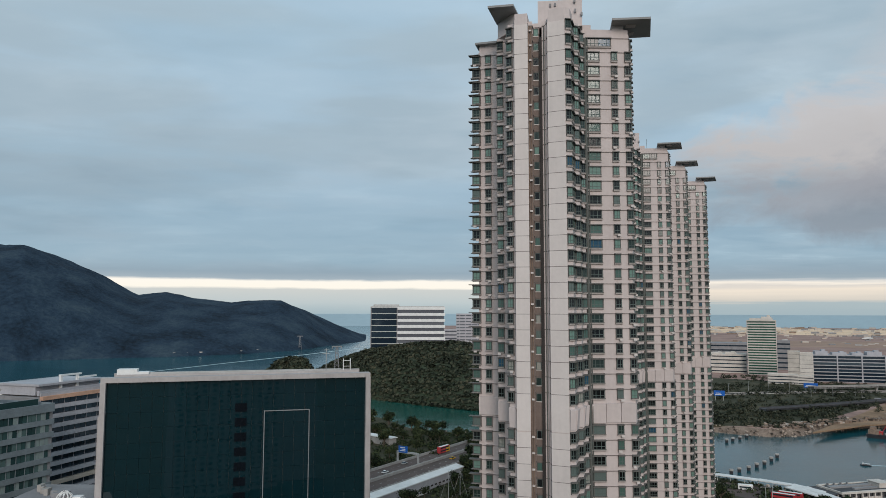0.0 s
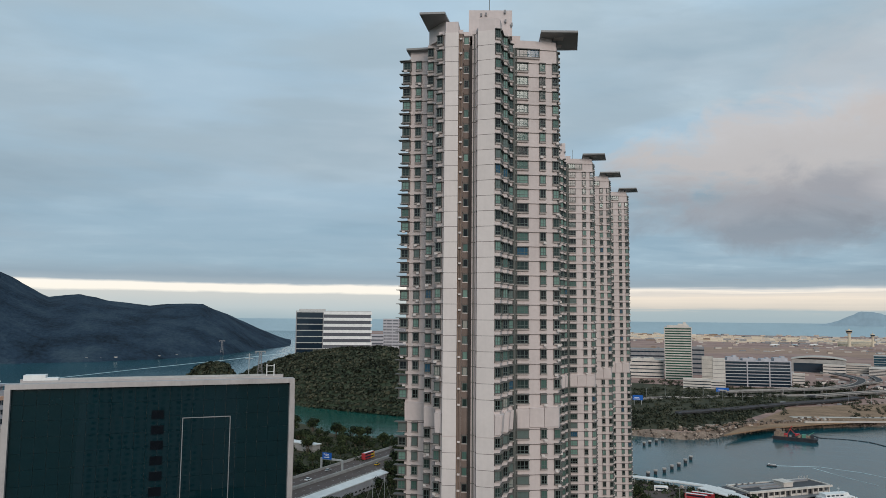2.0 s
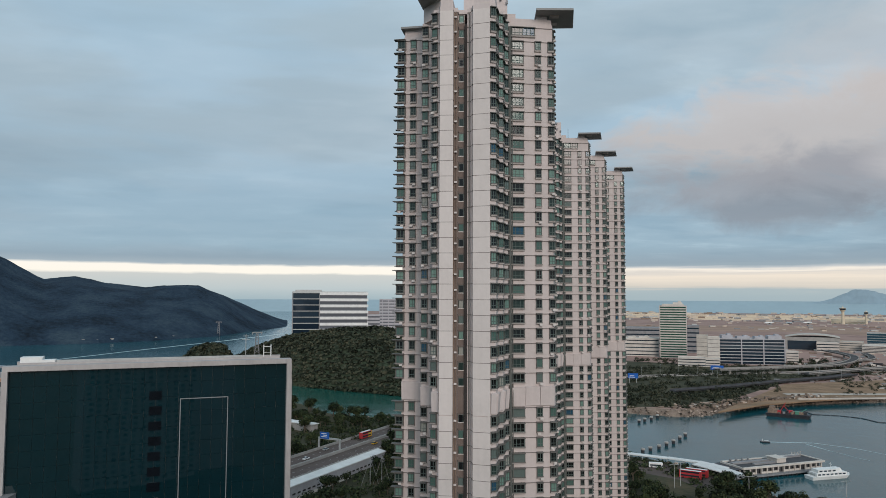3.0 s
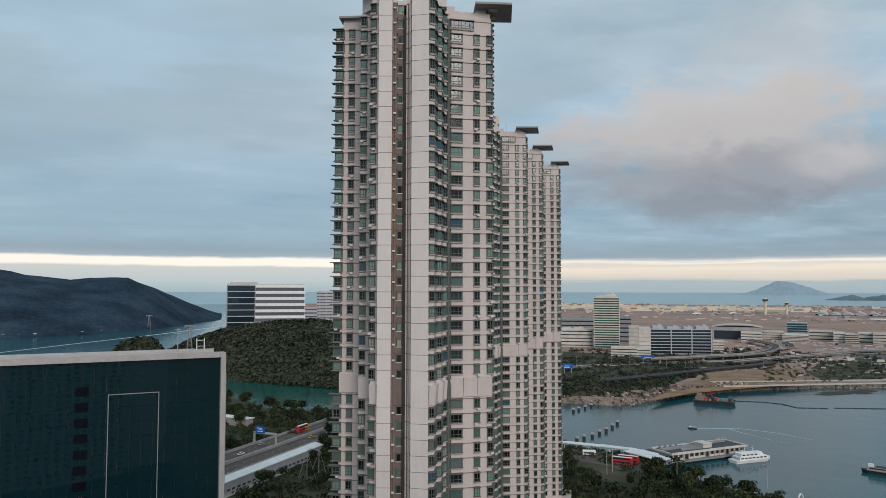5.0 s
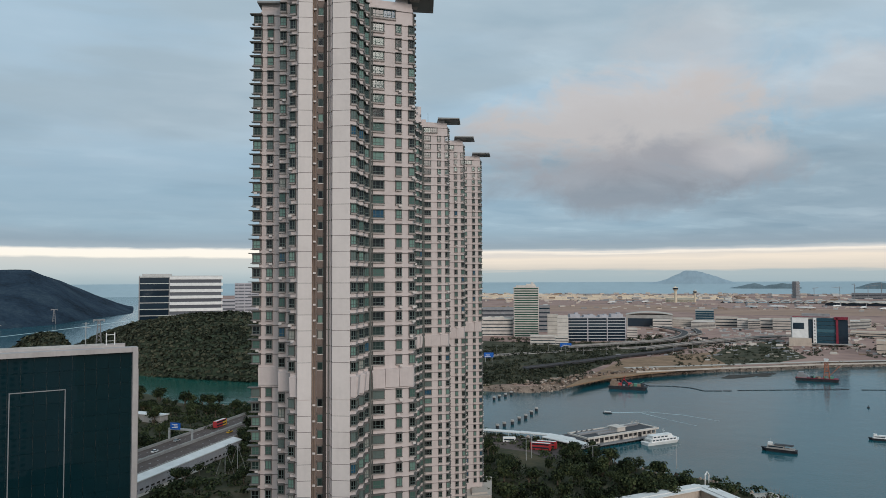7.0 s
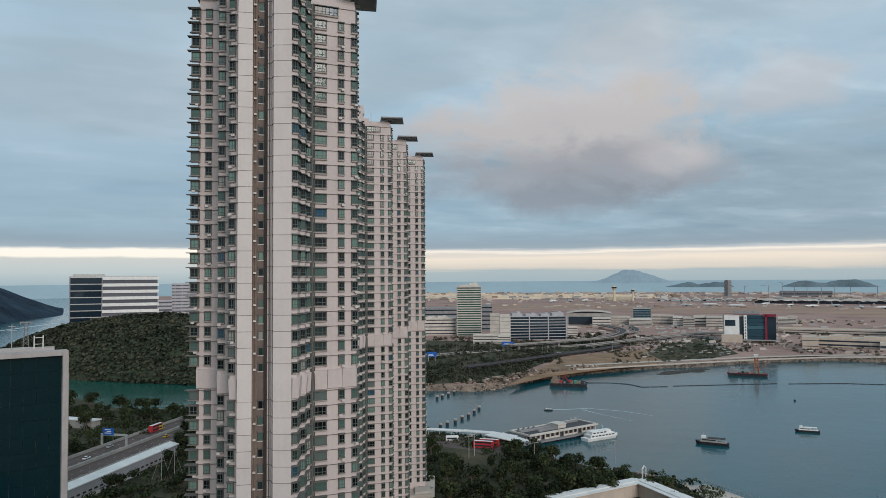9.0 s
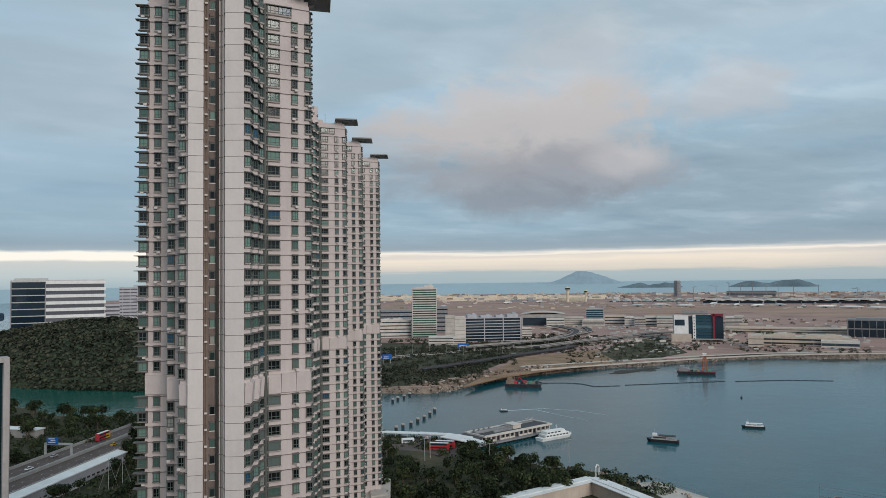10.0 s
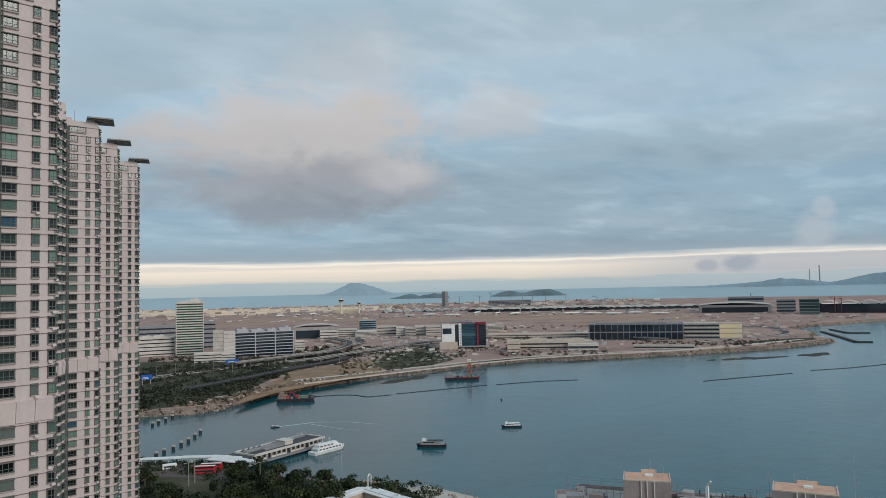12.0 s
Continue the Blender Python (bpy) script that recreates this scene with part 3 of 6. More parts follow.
def window_meshes(kind):
    """Surround with hood and sill in one piece, a frame in one piece, and the pane behind it."""
    w, h, d = WTYPES[kind]
    hx = w / 2 + {"bay": .24, "corner": .10, "wide": .22}.get(kind, .14)
    prof = [(0, -.42), (-d + .05, -.34), (-d - .10, -.14), (-d - .10, 0), (-d + .22, 0), (-d + .22, h), (-d - .20, h), (-d - .20, h + .16), (0, h + .26)]
    if kind == "narrow":
        prof = [(0, -.14), (-.12, -.14), (-.12, 0), (-.03, 0), (-.03, h), (-.12, h), (-.12, h + .10), (0, h + .10)]
    g = Geo()
    n = len(prof)
    glass_row = 4 if kind != "narrow" else 3
    for i in range(n - 1):
        (y0, z0), (y1, z1) = prof[i], prof[i + 1]
        g.face([(-hx, y0, z0), (hx, y0, z0), (hx, y1, z1), (-hx, y1, z1)], 1 if i < 2 else 0)
    g.face([(-hx, y, z) for y, z in prof], 0)
    g.face([(hx, y, z) for y, z in reversed(prof)], 0)
    if kind == "bay":
        # flat cap that juts out past the corner
        g.box(-.35, -d / 2 - .1, h + .20, w + 1.1, d + .7, .14).box(-.2, -d / 2, -.30, w + .7, d + .2, .10)
    surround = welded(g, "window", [M_TRIM, M_LEDGE])
    fr = Geo()
    cols = {"small": (-w / 2, 0.08, w / 2), "bay": (-w / 2, 0.0, w / 2), "wide": (-w / 2, -w / 6, w / 5, w / 2), "narrow": (-w / 2, w / 2), "corner": (-w / 2, 0.0, w / 2), "return": (-w / 2, -w / 6, w / 6, w / 2)}[kind]
    rows = (0.0, h * .34, h) if kind != "narrow" else (0.0, h)
    t = .045
    xs = sorted([x + s * t for x in cols for s in (-1, 1)])
    zs = sorted([min(max(z + s * t, 0.0), h) for z in rows for s in (-1, 1)])
    y = -d + .12 if kind != "narrow" else -.11
    for i in range(len(xs) - 1):
        for j in range(len(zs) - 1):
            if i % 2 == 0 or j % 2 == 0:
                fr.face([(xs[i], y, zs[j]), (xs[i + 1], y, zs[j]), (xs[i + 1], y, zs[j + 1]), (xs[i], y, zs[j + 1])])
            else:
                for a, b in (((i, j), (i + 1, j)), ((i + 1, j), (i + 1, j + 1)), ((i + 1, j + 1), (i, j + 1)), ((i, j + 1), (i, j))):
                    fr.face([(xs[a[0]], y, zs[a[1]]), (xs[b[0]], y, zs[b[1]]), (xs[b[0]], y + .05, zs[b[1]]), (xs[a[0]], y + .05, zs[a[1]])])
    frame_me = welded(fr, "window_frame", M_FRAME)
    pane = Geo().box(0, y + .06, .005, w + .02, .03, h - .01).mesh("pane", M_BLACKGL if kind == "narrow" else M_PANE)
    return surround, frame_me, pane


WIN = {k: window_meshes(k) for k in WTYPES}
# wall of the plan, place along it, kind of window
COLUMNS = [("left", -.09, "bay"), ("left", .50, "small"), ("step", .28, "small"), ("near", .25, "small"), ("slot", .5, "narrow"),
           ("bay_a", .52, "corner"), ("side_a", .45, "return"), ("bay_b", .5, "corner"), ("side_b", .5, "return"), ("bay_c", .5, "corner"), ("right", .145, "wide"), ("right", .65, "small"), ("right", .965, "small"), ("end", .45, "small"), ("end_b", .16, "small"), ("end_b", .55, "small")]
FACE_ON = {"left", "near", "step", "bay_a", "bay_b", "bay_c", "right"}


def seg_pose(key, s, z):
    a, b = SEG[key]
    return pose(a[0] + (b[0] - a[0]) * s, a[1] + (b[1] - a[1]) * s, z, 0, 0, math.degrees(math.atan2(b[1] - a[1], b[0] - a[0])))


def add_mesh(geo, me, m, offset=0):
    n0 = len(geo.v)
    geo.v += [tuple(m @ v.co) for v in me.vertices]
    for p in me.polygons:
        geo.f.append(tuple(i + n0 for i in p.vertices))
        geo.m.append(p.material_index + offset)


def residential_tower(at, label, shown, lowest, top=ROOF):
    """shown: walls whose windows are parts of their own above the height lowest; the rest is joined."""
    t = thing("residential_tower", label, "tower", at, "row of tall towers")
    part("wall", Geo().prism(PLAN, BASE, top), M_WALL, t)
    joint, low, low_p, cool = Geo(), Geo(), Geo(), Geo()
    rng = random.Random(3)
    panels = {}
    for key in ("pier_a", "pier_b"):
        a, b = SEG[key]
        panels[key] = Geo().box(0, -.05, 0.045, math.hypot(b[0] - a[0], b[1] - a[1]) + .06, .14, FLOOR - .09).mesh("wall_panel", M_PIER)
    drop = ROOF - top
    # storeys above and below the taller refuge floor
    storeys = [150.96 - drop - FLOOR * k for k in range(25)] + [76.2 - drop - FLOOR * k for k in range(23)]
    for k, z in enumerate(storeys):
        for key in panels:
            part("wall_panel", panels[key], None, t, at=seg_pose(key, .5, z - .44))
        for key in panels:
            a, b = SEG[key]
            joint.box((a[0] + b[0]) / 2, (a[1] + b[1]) / 2, z - .50, math.hypot(b[0] - a[0], b[1] - a[1]), .21, .15, math.degrees(math.atan2(b[1] - a[1], b[0] - a[0])))
        for i, (a, b) in enumerate(zip(PLAN[:27], PLAN[1:28])):
            ln = math.hypot(b[0] - a[0], b[1] - a[1])
            if ln < .7 or i in (6, 11, 12, 13, 16):
                continue
            q = Vector((b[1] - a[1], a[0] - b[0])).normalized() * .02
            joint.box((a[0] + b[0]) / 2 + q.x, (a[1] + b[1]) / 2 + q.y, z + 2.42, ln, .16, .12, math.degrees(math.atan2(b[1] - a[1], b[0] - a[0])))
        for key, s, kind in COLUMNS:
            if k == 0 and key == "right" and kind == "small":
                if s > .8:
                    continue
                s, kind = .42, "wide"
            m = seg_pose(key, s, z + .85)
            if key in shown and z > lowest:
                w = part("window", WIN[kind][0], None, t, at=m)
                part("window_frame", WIN[kind][1], None, w)
                part("pane", WIN[kind][2], None, w)
            else:
                add_mesh(low, WIN[kind][0], m)
                add_mesh(low, WIN[kind][1], m, 2)
                add_mesh(low_p, WIN[kind][2], m)
            if kind in ("small", "bay") and rng.random() < .28:
                add_mesh(cool, AIRCON, m @ pose(rng.choice((-.25, .3)), -WTYPES[kind][2] - .05, -.62))
    for key in ("pier_a", "pier_b"):
        a, b = SEG[key]
        part("wall_panel", Geo().box(0, -.05, 0.045, math.hypot(b[0] - a[0], b[1] - a[1]) + .06, .14, 3.74), M_PIER, t, at=seg_pose(key, .5, 78.62 - drop))
    part("floor_joint", joint, M_JOINT, t, kind="stuff")
    part("window_rest", low, [M_TRIM, M_LEDGE, M_FRAME], t, kind="stuff")
    part("pane_rest", low_p, M_PANE, t, kind="stuff")
    part("air_conditioner", cool, M_LEDGE, t, kind="stuff")
    # blank cladding of the refuge floor
    H = BAND[1] - BAND[0]
    for key, s0, s1 in (("left", 0, 1), ("step", 0, 1), ("near", 0, 1), ("bay_a", 0, 1), ("side_a", 0, 1), ("bay_b", 0, 1), ("side_b", 0, 1), ("bay_c", 0, 1), ("right", 0, .32), ("right", .32, .66), ("right", .66, 1)):
        a, b = SEG[key]
        ln = math.hypot(b[0] - a[0], b[1] - a[1]) * (s1 - s0)
        g = Geo().solid([(-ln / 2 + .04, -.22, .2), (ln / 2 - .04, -.22, .2), (ln / 2 - .04, .1, 0), (-ln / 2 + .04, .1, 0)], [(-ln / 2 + .04, -.5, H - .5), (ln / 2 - .04, -.5, H - .5), (ln / 2 - .04, .1, H - .3), (-ln / 2 + .04, .1, H - .3)])
        part("cladding_panel", g, M_WALL, t, at=seg_pose(key, (s0 + s1) / 2, BAND[0] - drop + rng.uniform(0, .25)))
    # service slot: its shade as a near-black filler box, taupe walls, pipes
    part("slot_lining", Geo().box(-2.5, 5.5, BASE, .46, 6.6, top - BASE - 3), M_DARK, t, "shade of the recess as a near-black filler")
    # slot walls in a darker taupe tone than the facade
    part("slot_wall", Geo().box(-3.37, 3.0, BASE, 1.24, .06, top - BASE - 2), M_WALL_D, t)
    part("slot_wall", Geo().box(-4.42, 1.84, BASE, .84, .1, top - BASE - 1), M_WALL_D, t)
    for x, y, r, m in ((-4.7, 1.6, .09, M_RUST), (-4.3, 1.6, .07, M_RUST), (-1.9, 2.2, .10, M_PIPE), (-1.45, 1.6, .12, M_WALL), (5.95, 9.2, .26, M_PIPE), (6.45, 9.45, .10, M_PIPE)):
        part("drain_pipe", Geo().tube(x, y, BASE, top - 1, r), m, t)
    g = Geo()
    for z in storeys:
        g.box(-4.4, 1.5, z + 1.2, .5, .5, .3)
    part("pipe_brackets", g, M_LEDGE, t, kind="stuff")
    # roof: parapets, plant rooms, canopies
    part("roof_parapet", Geo().prism([(6.2, 9.9), (14.4, 11.5), (14.6, 14), (6.4, 13)], top, top + 1.0), M_WALL, t)
    part("roof_parapet", Geo().prism([(-15.6, 17.1), (-11.6, 16.6), (-11.6, 20), (-15.6, 20)], top, top + 1.5), M_WALL, t)
    part("roof_parapet", Geo().prism([(-7.25, 1.0), (-4.9, .9), (-4.2, 12), (-8.6, 12)], top, top + 1.2), M_WALL, t)
    part("plant_room", Geo().prism([(-1.05, .6), (1.9, -.1), (2.9, .5), (3.4, 3.5), (3.4, 5.0), (-1.05, 5.0)], top, top + 1.5), M_WALL, t)
    part("plant_room", Geo().prism([(-3.0, 5.0), (5.4, 5.4), (5.6, 16), (-3.0, 16)], top, top + 5.2), M_WALL, t)
    part("plant_room", Geo().prism([(5.6, 9.9), (7.2, 10.1), (7.2, 16), (5.6, 16)], top, top + 1.9), M_WALL, t)
    part("plant_room", Geo().prism([(-11.1, 9.8), (-8.6, 6.5), (-7.4, 5.0), (-7.4, 12), (-11.1, 12)], top, top + 3.2), M_WALL, t)
    part("plant_room", Geo().prism([(11.4, 11.0), (13.6, 11.4), (13.6, 20), (11.4, 20)], top, top + 1.8), M_WALL, t)
    for pts, z in (([(-12.4, 2.0), (-7.5, 1.8), (-6.3, 10.2), (-11.3, 10.6)], top + 3.2), ([(11.2, 8.0), (18.5, 8.4), (19.6, 18.0), (11.2, 18.0)], top + 1.8), ([(-16.4, 16.0), (-11.4, 15.4), (-11.4, 20), (-16.0, 20)], top + 1.5)):
        part("roof_canopy", Geo().prism(pts, z, z + .4, 0, 1), [M_CANOPY, M_WALL], t, "dark grey roof canopy")
    for z in (11.5, 15.5):
        part("canopy_light", Geo().box(15.0, z, top + 1.70, 1.9, 1.5, .10), M_WALL, t)
    part("mast", Geo().tube(1.0, 8, top + 5.2, top + 11, .06), M_PIPE, t)
    for x, z in ((-.6, 3.9), (.3, 4.0), (4.0, 4.5), (4.1, 2.6), (5.3, 1.9)):
        part("wall_fitting", Geo().box(x, 5.0, top + z, .35, .4, .6), M_GREYP, t)
    part("podium", Geo().prism([(-18, -4), (18, 2), (20, 30), (-18, 34)], 3.0, BASE), M_CONC_L, t)
    part("terrace_wall", Geo().prism([(10, 2), (16.5, 4), (17, 14), (10, 14)], BASE - 4, BASE + .8), M_CONC_L, t)
    return t


AIRCON = Geo().box(0, 0, 0, .62, .42, .36).mesh("air_conditioner", M_WHITE)


def stand(az, d, turn=0.0):
    x, y = polar(az, d)
    return pose(x, y, 0, 0, 0, -az + turn)


residential_tower(stand(9.0, 130), "tall pale beige apartment tower with green-tinted bay windows", FACE_ON, 62.0)
far_tower = residential_tower(stand(14.24, 233), "tall pale beige apartment tower further along the row", {"right"}, 46.0, ROOF - 1.6)
for az, d, turn in ((15.88, 265, 0), (17.58, 301, 0)):
    copy_thing(far_tower, stand(az, d, turn))


# ---- offices ----
def face_frame(az0, az1, d):
    """Pose of a facade between two bearings at one distance: x along it, y away from the eye."""
    mid = (az0 + az1) / 2
    half = d * math.sin(radians((az1 - az0) / 2))
    x, y = polar(mid, d * math.cos(radians((az1 - az0) / 2)))
    return pose(x, y, 0, 0, 0, -mid), half


def glass_office():
    m, h = face_frame(-25.25, -5.72, 205)
    top = EYE - 205 * math.tan(radians(4.85))
    t = thing("office_block", "dark teal mirror-glass office block with a pale metal frame", "office building", m)
    part("body", Geo().box(0, 9.6, 3, 2 * h - 1, 16, top - 4.4), M_CONC, t)
    rng = random.Random(4)
    nx, fh = 24, 3.9
    pw = (2 * h - 2.4) / nx
    rest = Geo()
    unit = Geo().box(0, 0, 0.02, pw - .05, .16, fh - .04).mesh("glass_panel", M_CURTAIN)
    for j in range(20):
        z = top - 1.3 - fh * (j + 1)
        if z < 3:
            break
        for i in range(nx):
            x = -h + 1.2 + pw * (i + .5)
            if j < 8:
                part("glass_panel", unit, None, t, at=pose(x, 1.2, z, rng.uniform(-.12, .12), 0, rng.uniform(-.12, .12)))
            else:
                rest.box(x, 1.2, z + .02, pw - .05, .16, fh - .04)
    part("lower_glass", rest, M_CURTAIN, t, kind="stuff")
    for s in (-1, 1):
        part("frame_side", Geo().box(s * (h - .6), 1.2, 3, 1.3, 3.2, top - 4.2), M_FRAMEP, t)
    part("frame_top", Geo().box(0, 1.4, top - 1.25, 2 * h, 3.4, 1.25).box(0, 3.3, top, 2 * h - 6, .5, .5).box(0, 17.2, top - 1.4, 2 * h - 1, 1, 1.2), M_FRAMEP, t)
    part("side_fin", Geo().box(h + .35, 3.5, 3, .7, 2.0, top - 9), M_FRAMEP, t)
    part("side_fin", Geo().box(-h - .4, 3.5, 3, .8, 2.0, top - 13), M_FRAMEP, t)
    # a column of dark openings and an outlined bay on the facade
    for j in range(14):
        z = top - 1.3 - fh * (j + 1) - 5.4
        if z > 4:
            part("vent_window", Geo().box(0, 0, 0, 3.1, .1, 2.3).box(-.6, -.06, 0, .12, .06, 2.3).box(.6, -.06, 0, .12, .06, 2.3), M_BLACKGL, t, at=pose(h * .042 - 1.5, 1.08, z + .8))
    x0, x1, zt = h * .175, h * .52, top - 9.9
    part("bay_outline", Geo().box(x0, 1.06, 3, .22, .16, zt - 3).box(x1, 1.06, 3, .22, .16, zt - 3).box((x0 + x1) / 2, 1.06, zt, x1 - x0 + .22, .16, .22), M_GREYP, t, "thin grey metal outline")
    for dx in (h - 4.8, h - 6.8):
        part("roof_post", Geo().tube(dx, 6, top, top + 3.6, .14), M_WHITE, t)
    part("roof_rail", Geo().box(h - 5.8, 6, top + 3.0, 2.0, .14, .14).box(h - 5.8, 6, top + 1.4, 2.0, .1, .1), M_WHITE, t)
    part("roof_mast", Geo().tube(h - 11.5, 8, top, top + 6.5, .10).box(h - 11.5, 8, top + 5.0, 2.2, .1, .1).box(h - 11.5, 8, top + 6.0, 1.6, .1, .1), M_STEEL, t)
    part("roof_track", Geo().box(0, 9, top, 2 * h - 14, .5, .6), M_STEEL, t)
    part("roof_plant", Geo().box(-h + 5, 10, top - .5, 5, 4, 2.0).box(-h + 9, 9, top - .5, 3, 3, 1.3), M_WHITE, t)
    return t


glass_office()


def banded_block(name, label, az0, az1, d, top, depth, floors, base=5.0, wall=None, glass=None, share=0.5, turn=0.0, piers=(), roof=(), cat="office building", side=0.0, group="", thin=0.0):
    """A block with one window strip a storey. share: part of a storey that is glass; piers: places of pale uprights from -1 to 1; roof: boxes (x, y, sx, sy, sz) as shares of the half-width."""
    m, h = face_frame(az0, az1, d)
    m = m @ pose(0, 0, 0, 0, 0, turn)
    wall, glass = wall or M_OFFW, glass or M_DKGLASS
    t = thing(name, label, cat, m, group)
    part("body", Geo().box(0, depth / 2, base - 1, 2 * h, depth, top - base + 1), wall, t)
    fh = (top - base) / floors
    unit = Geo().box(0, 0, 0, 2 * h - max(.6, h * .04), .3, fh * share).mesh("window_strip", glass)
    sunit = Geo().box(0, 0, 0, .3, depth * .9, fh * share).mesh("window_strip", glass)
    for k in range(floors):
        part("window_strip", unit, None, t, at=pose(0, -.02, base + fh * (k + .5 - share / 2)))
        if side:
            part("window_strip", sunit, None, t, at=pose(side * (h + .02), depth / 2, base + fh * (k + .5 - share / 2)))
    for p in piers:
        part("pier", Geo().box(p * h, -.3, base, thin or max(1.0, h * .035), thin or 1.0, top - base), wall, t)
    part("parapet", Geo().box(0, .2, top, 2 * h, .5, .9).box(0, depth - .2, top, 2 * h, .5, .9).box(-h + .25, depth / 2, top, .5, depth - .9, .9).box(h - .25, depth / 2, top, .5, depth - .9, .9), wall, t)
    for x, y, sx, sy, sz in roof:
        part("roof_plant", Geo().box(x * h, y * depth, top, sx * h, sy * depth, sz).box(x * h + sx * h * .2, y * depth, top + sz, sx * h * .3, sy * depth * .5, sz * .4), wall, t)
    return t


# airline head office on the far side of the hill: dark end, white ribbon storeys
def ribbon_office():
    m, h = face_frame(-5.75, 0.1, 1260)
    top = EYE + 1260 * math.tan(radians(0.28))
    t = thing("ribbon_office", "wide white office block with dark ribbon windows behind the hill", "office building", m)
    n, base = 9, 12.0
    fh = (top - base) / n
    cut = -h * .28
    part("body", Geo().box(0, 21, base - 8, 2 * h - 2, 40, top - base + 7), M_GREYP, t)
    for k in range(n):
        z = base + fh * k
        part("window_band", Geo().box((cut + h) / 2, .2, z, h - cut - 1.4, .6, fh * .54), M_BANDGL, t, "grey tinted glass")
        part("spandrel", Geo().box((cut + h) / 2 + 1, -.4, z + fh * .54, h - cut + 1, 2.4, fh * .46).box(h - .5, 20, z + fh * .54, 2, 40, fh * .46), M_WHITE, t, "white ribbon")
        part("glass_band", Geo().box((cut - h) / 2, .3, z, h + cut - 1.6, .6, fh * .88), M_DKGLASS, t, "dark blue glass")
        part("ledge", Geo().box((cut - h) / 2, -.1, z + fh * .86, h + cut, 1.2, fh * .12), M_STEEL, t)
    part("end_fin", Geo().box(-h + .8, 0, base, 1.6, 1.8, top - base), M_GREYP, t)
    part("roof_edge", Geo().box(0, 1, top, 2 * h, 3, 1.5).box(cut - h * .3, 16, top, h * .7, 16, 4.5), M_STEEL, t)
    return t


ribbon_office()
banded_block("apartment_block", "pale distant housing block behind the hill", 1.05, 3.5, 1500, 93, 24, 14, wall=M_LILAC, glass=M_BANDGL, share=.35, piers=(-.8, -.4, 0, .4, .8))
banded_block("apartment_block", "pale low housing block behind the hill", 0.1, 1.1, 1450, 62, 24, 8, wall=M_LILAC, glass=M_BANDGL, share=.4)

# offices beside the glass block
fine = tuple(-1 + 2 * i / 16 for i in range(17))
def angled_office(name, label, az, d, turn, length, depth, top, pitch, count, wall, glass, share, pane, ledge, tones=()):
    """A block whose facade runs away from its far corner at a bearing; tones: storeys with a band of another material."""
    t = thing(name, label, "office building", pose(*polar(az, d), 0, 0, 0, -az + turn))
    part("body", Geo().box(-length / 2, depth / 2 + .4, 3, length - .1, depth, top - 3.4), M_GREYP, t)
    rr = random.Random(int(length))
    for k in range(count):
        z = top - pitch * (k + 1)
        if z < 3:
            break
        g, x = Geo(), -length + .2
        while x < -pane:
            g.box(x + pane / 2, .3, z + .02, pane - .1, .12, pitch * share - .04)
            x += pane
        part("window_strip", g, glass, t)
        part("spandrel", Geo().box(-length / 2, .1 - ledge / 2, z + pitch * share, length, .5 + ledge, pitch * (1 - share)), dict(tones).get(k, wall), t)
        f = Geo()
        for i in range(int(length / (pane * 2))):
            f.box(-length + .2 + i * pane * 2, .18, z, .14, .16, pitch * share)
        part("mullions", f, wall, t, kind="stuff")
    part("parapet", Geo().box(-length / 2, .1, top, length, .5, 1.0).box(-.25, depth / 2, top, .5, depth, 1.0), wall, t)
    for i in range(9):
        part("roof_unit", Geo().box(rr.uniform(-.9, -.05) * length, rr.uniform(.3, .9) * depth, top - .4, rr.uniform(1, 5), rr.uniform(1, 4), rr.uniform(.8, 2.0)), rr.choice((M_CONC, M_GREYP, M_WHITE)), t)
    return t


angled_office("green_glass_office", "grey-green office block with rows of tinted windows", -28.1, 246, 42, 48, 26, 71.4, 3.66, 19, M_GGREY, M_GREENGL, .60, 1.5, .1)
pent = thing("roof_penthouse", "green glass penthouse with a pale roof on the office", "roof structure", pose(*polar(-28.1, 246), 0, 0, 0, 28.1 + 42))
part("glass_wall", Geo().box(-31, 12, 71.0, 36, 10, 6.0), M_GREENGL, pent)
part("roof", Geo().box(-31, 12, 77.0, 37, 11, .6), M_CONC_L, pent)
part("terrace_wall", Geo().box(-22, 4.4, 71.0, 40, .4, 2.6), M_GREENGL, pent)
for i in range(13):
    part("mullion", Geo().box(-48.5 + 2.9 * i, 6.9, 71.0, .25, .2, 6.0), M_WHITE, pent)
striped = angled_office("striped_office", "white banded office block with dark ribbon windows", -24.6, 290, 47, 30, 26, 72.0, 3.1, 22, M_LILAC, M_DKGLASS, .6, 2.4, 1.0, ((0, M_TERRA), (9, M_BEIGE)))
part("roof_storey", Geo().box(-15, 12, 72.0, 27, 16, 3.0).box(-15, 11, 75.0, 28, 18, .7).box(-15, 2.2, 72.0, 28, 1.0, 1.6), M_LILAC, striped)
part("roof_cradle", Geo().box(-15, 3.4, 77.6, 9, 1.0, .5).box(-19, 3.4, 72.0, .8, .8, 5.8).box(-12, 3.4, 72.0, .8, .8, 5.8).box(-8, 3.0, 76.4, 8, .6, .5), M_WHITE, striped, "white steel maintenance cradle")
terrace = thing("roof_dome", "small white lattice dome on a roof terrace", "roof structure", pose(*polar(-26.95, 214), 0))
part("terrace_slab", Geo().box(0, 0, 3, 26, 24, 49), M_GREYP, terrace)
for i in range(16):
    part("roof_box", Geo().box(-11 + (i * 37) % 22, -10 + (i * 53) % 16, 52, 1.0 + (i % 3), 1.2 + (i % 2), .8 + .3 * (i % 4)), (M_CONC, M_WHITE, M_GREYP)[i % 3], terrace)
g = Geo()
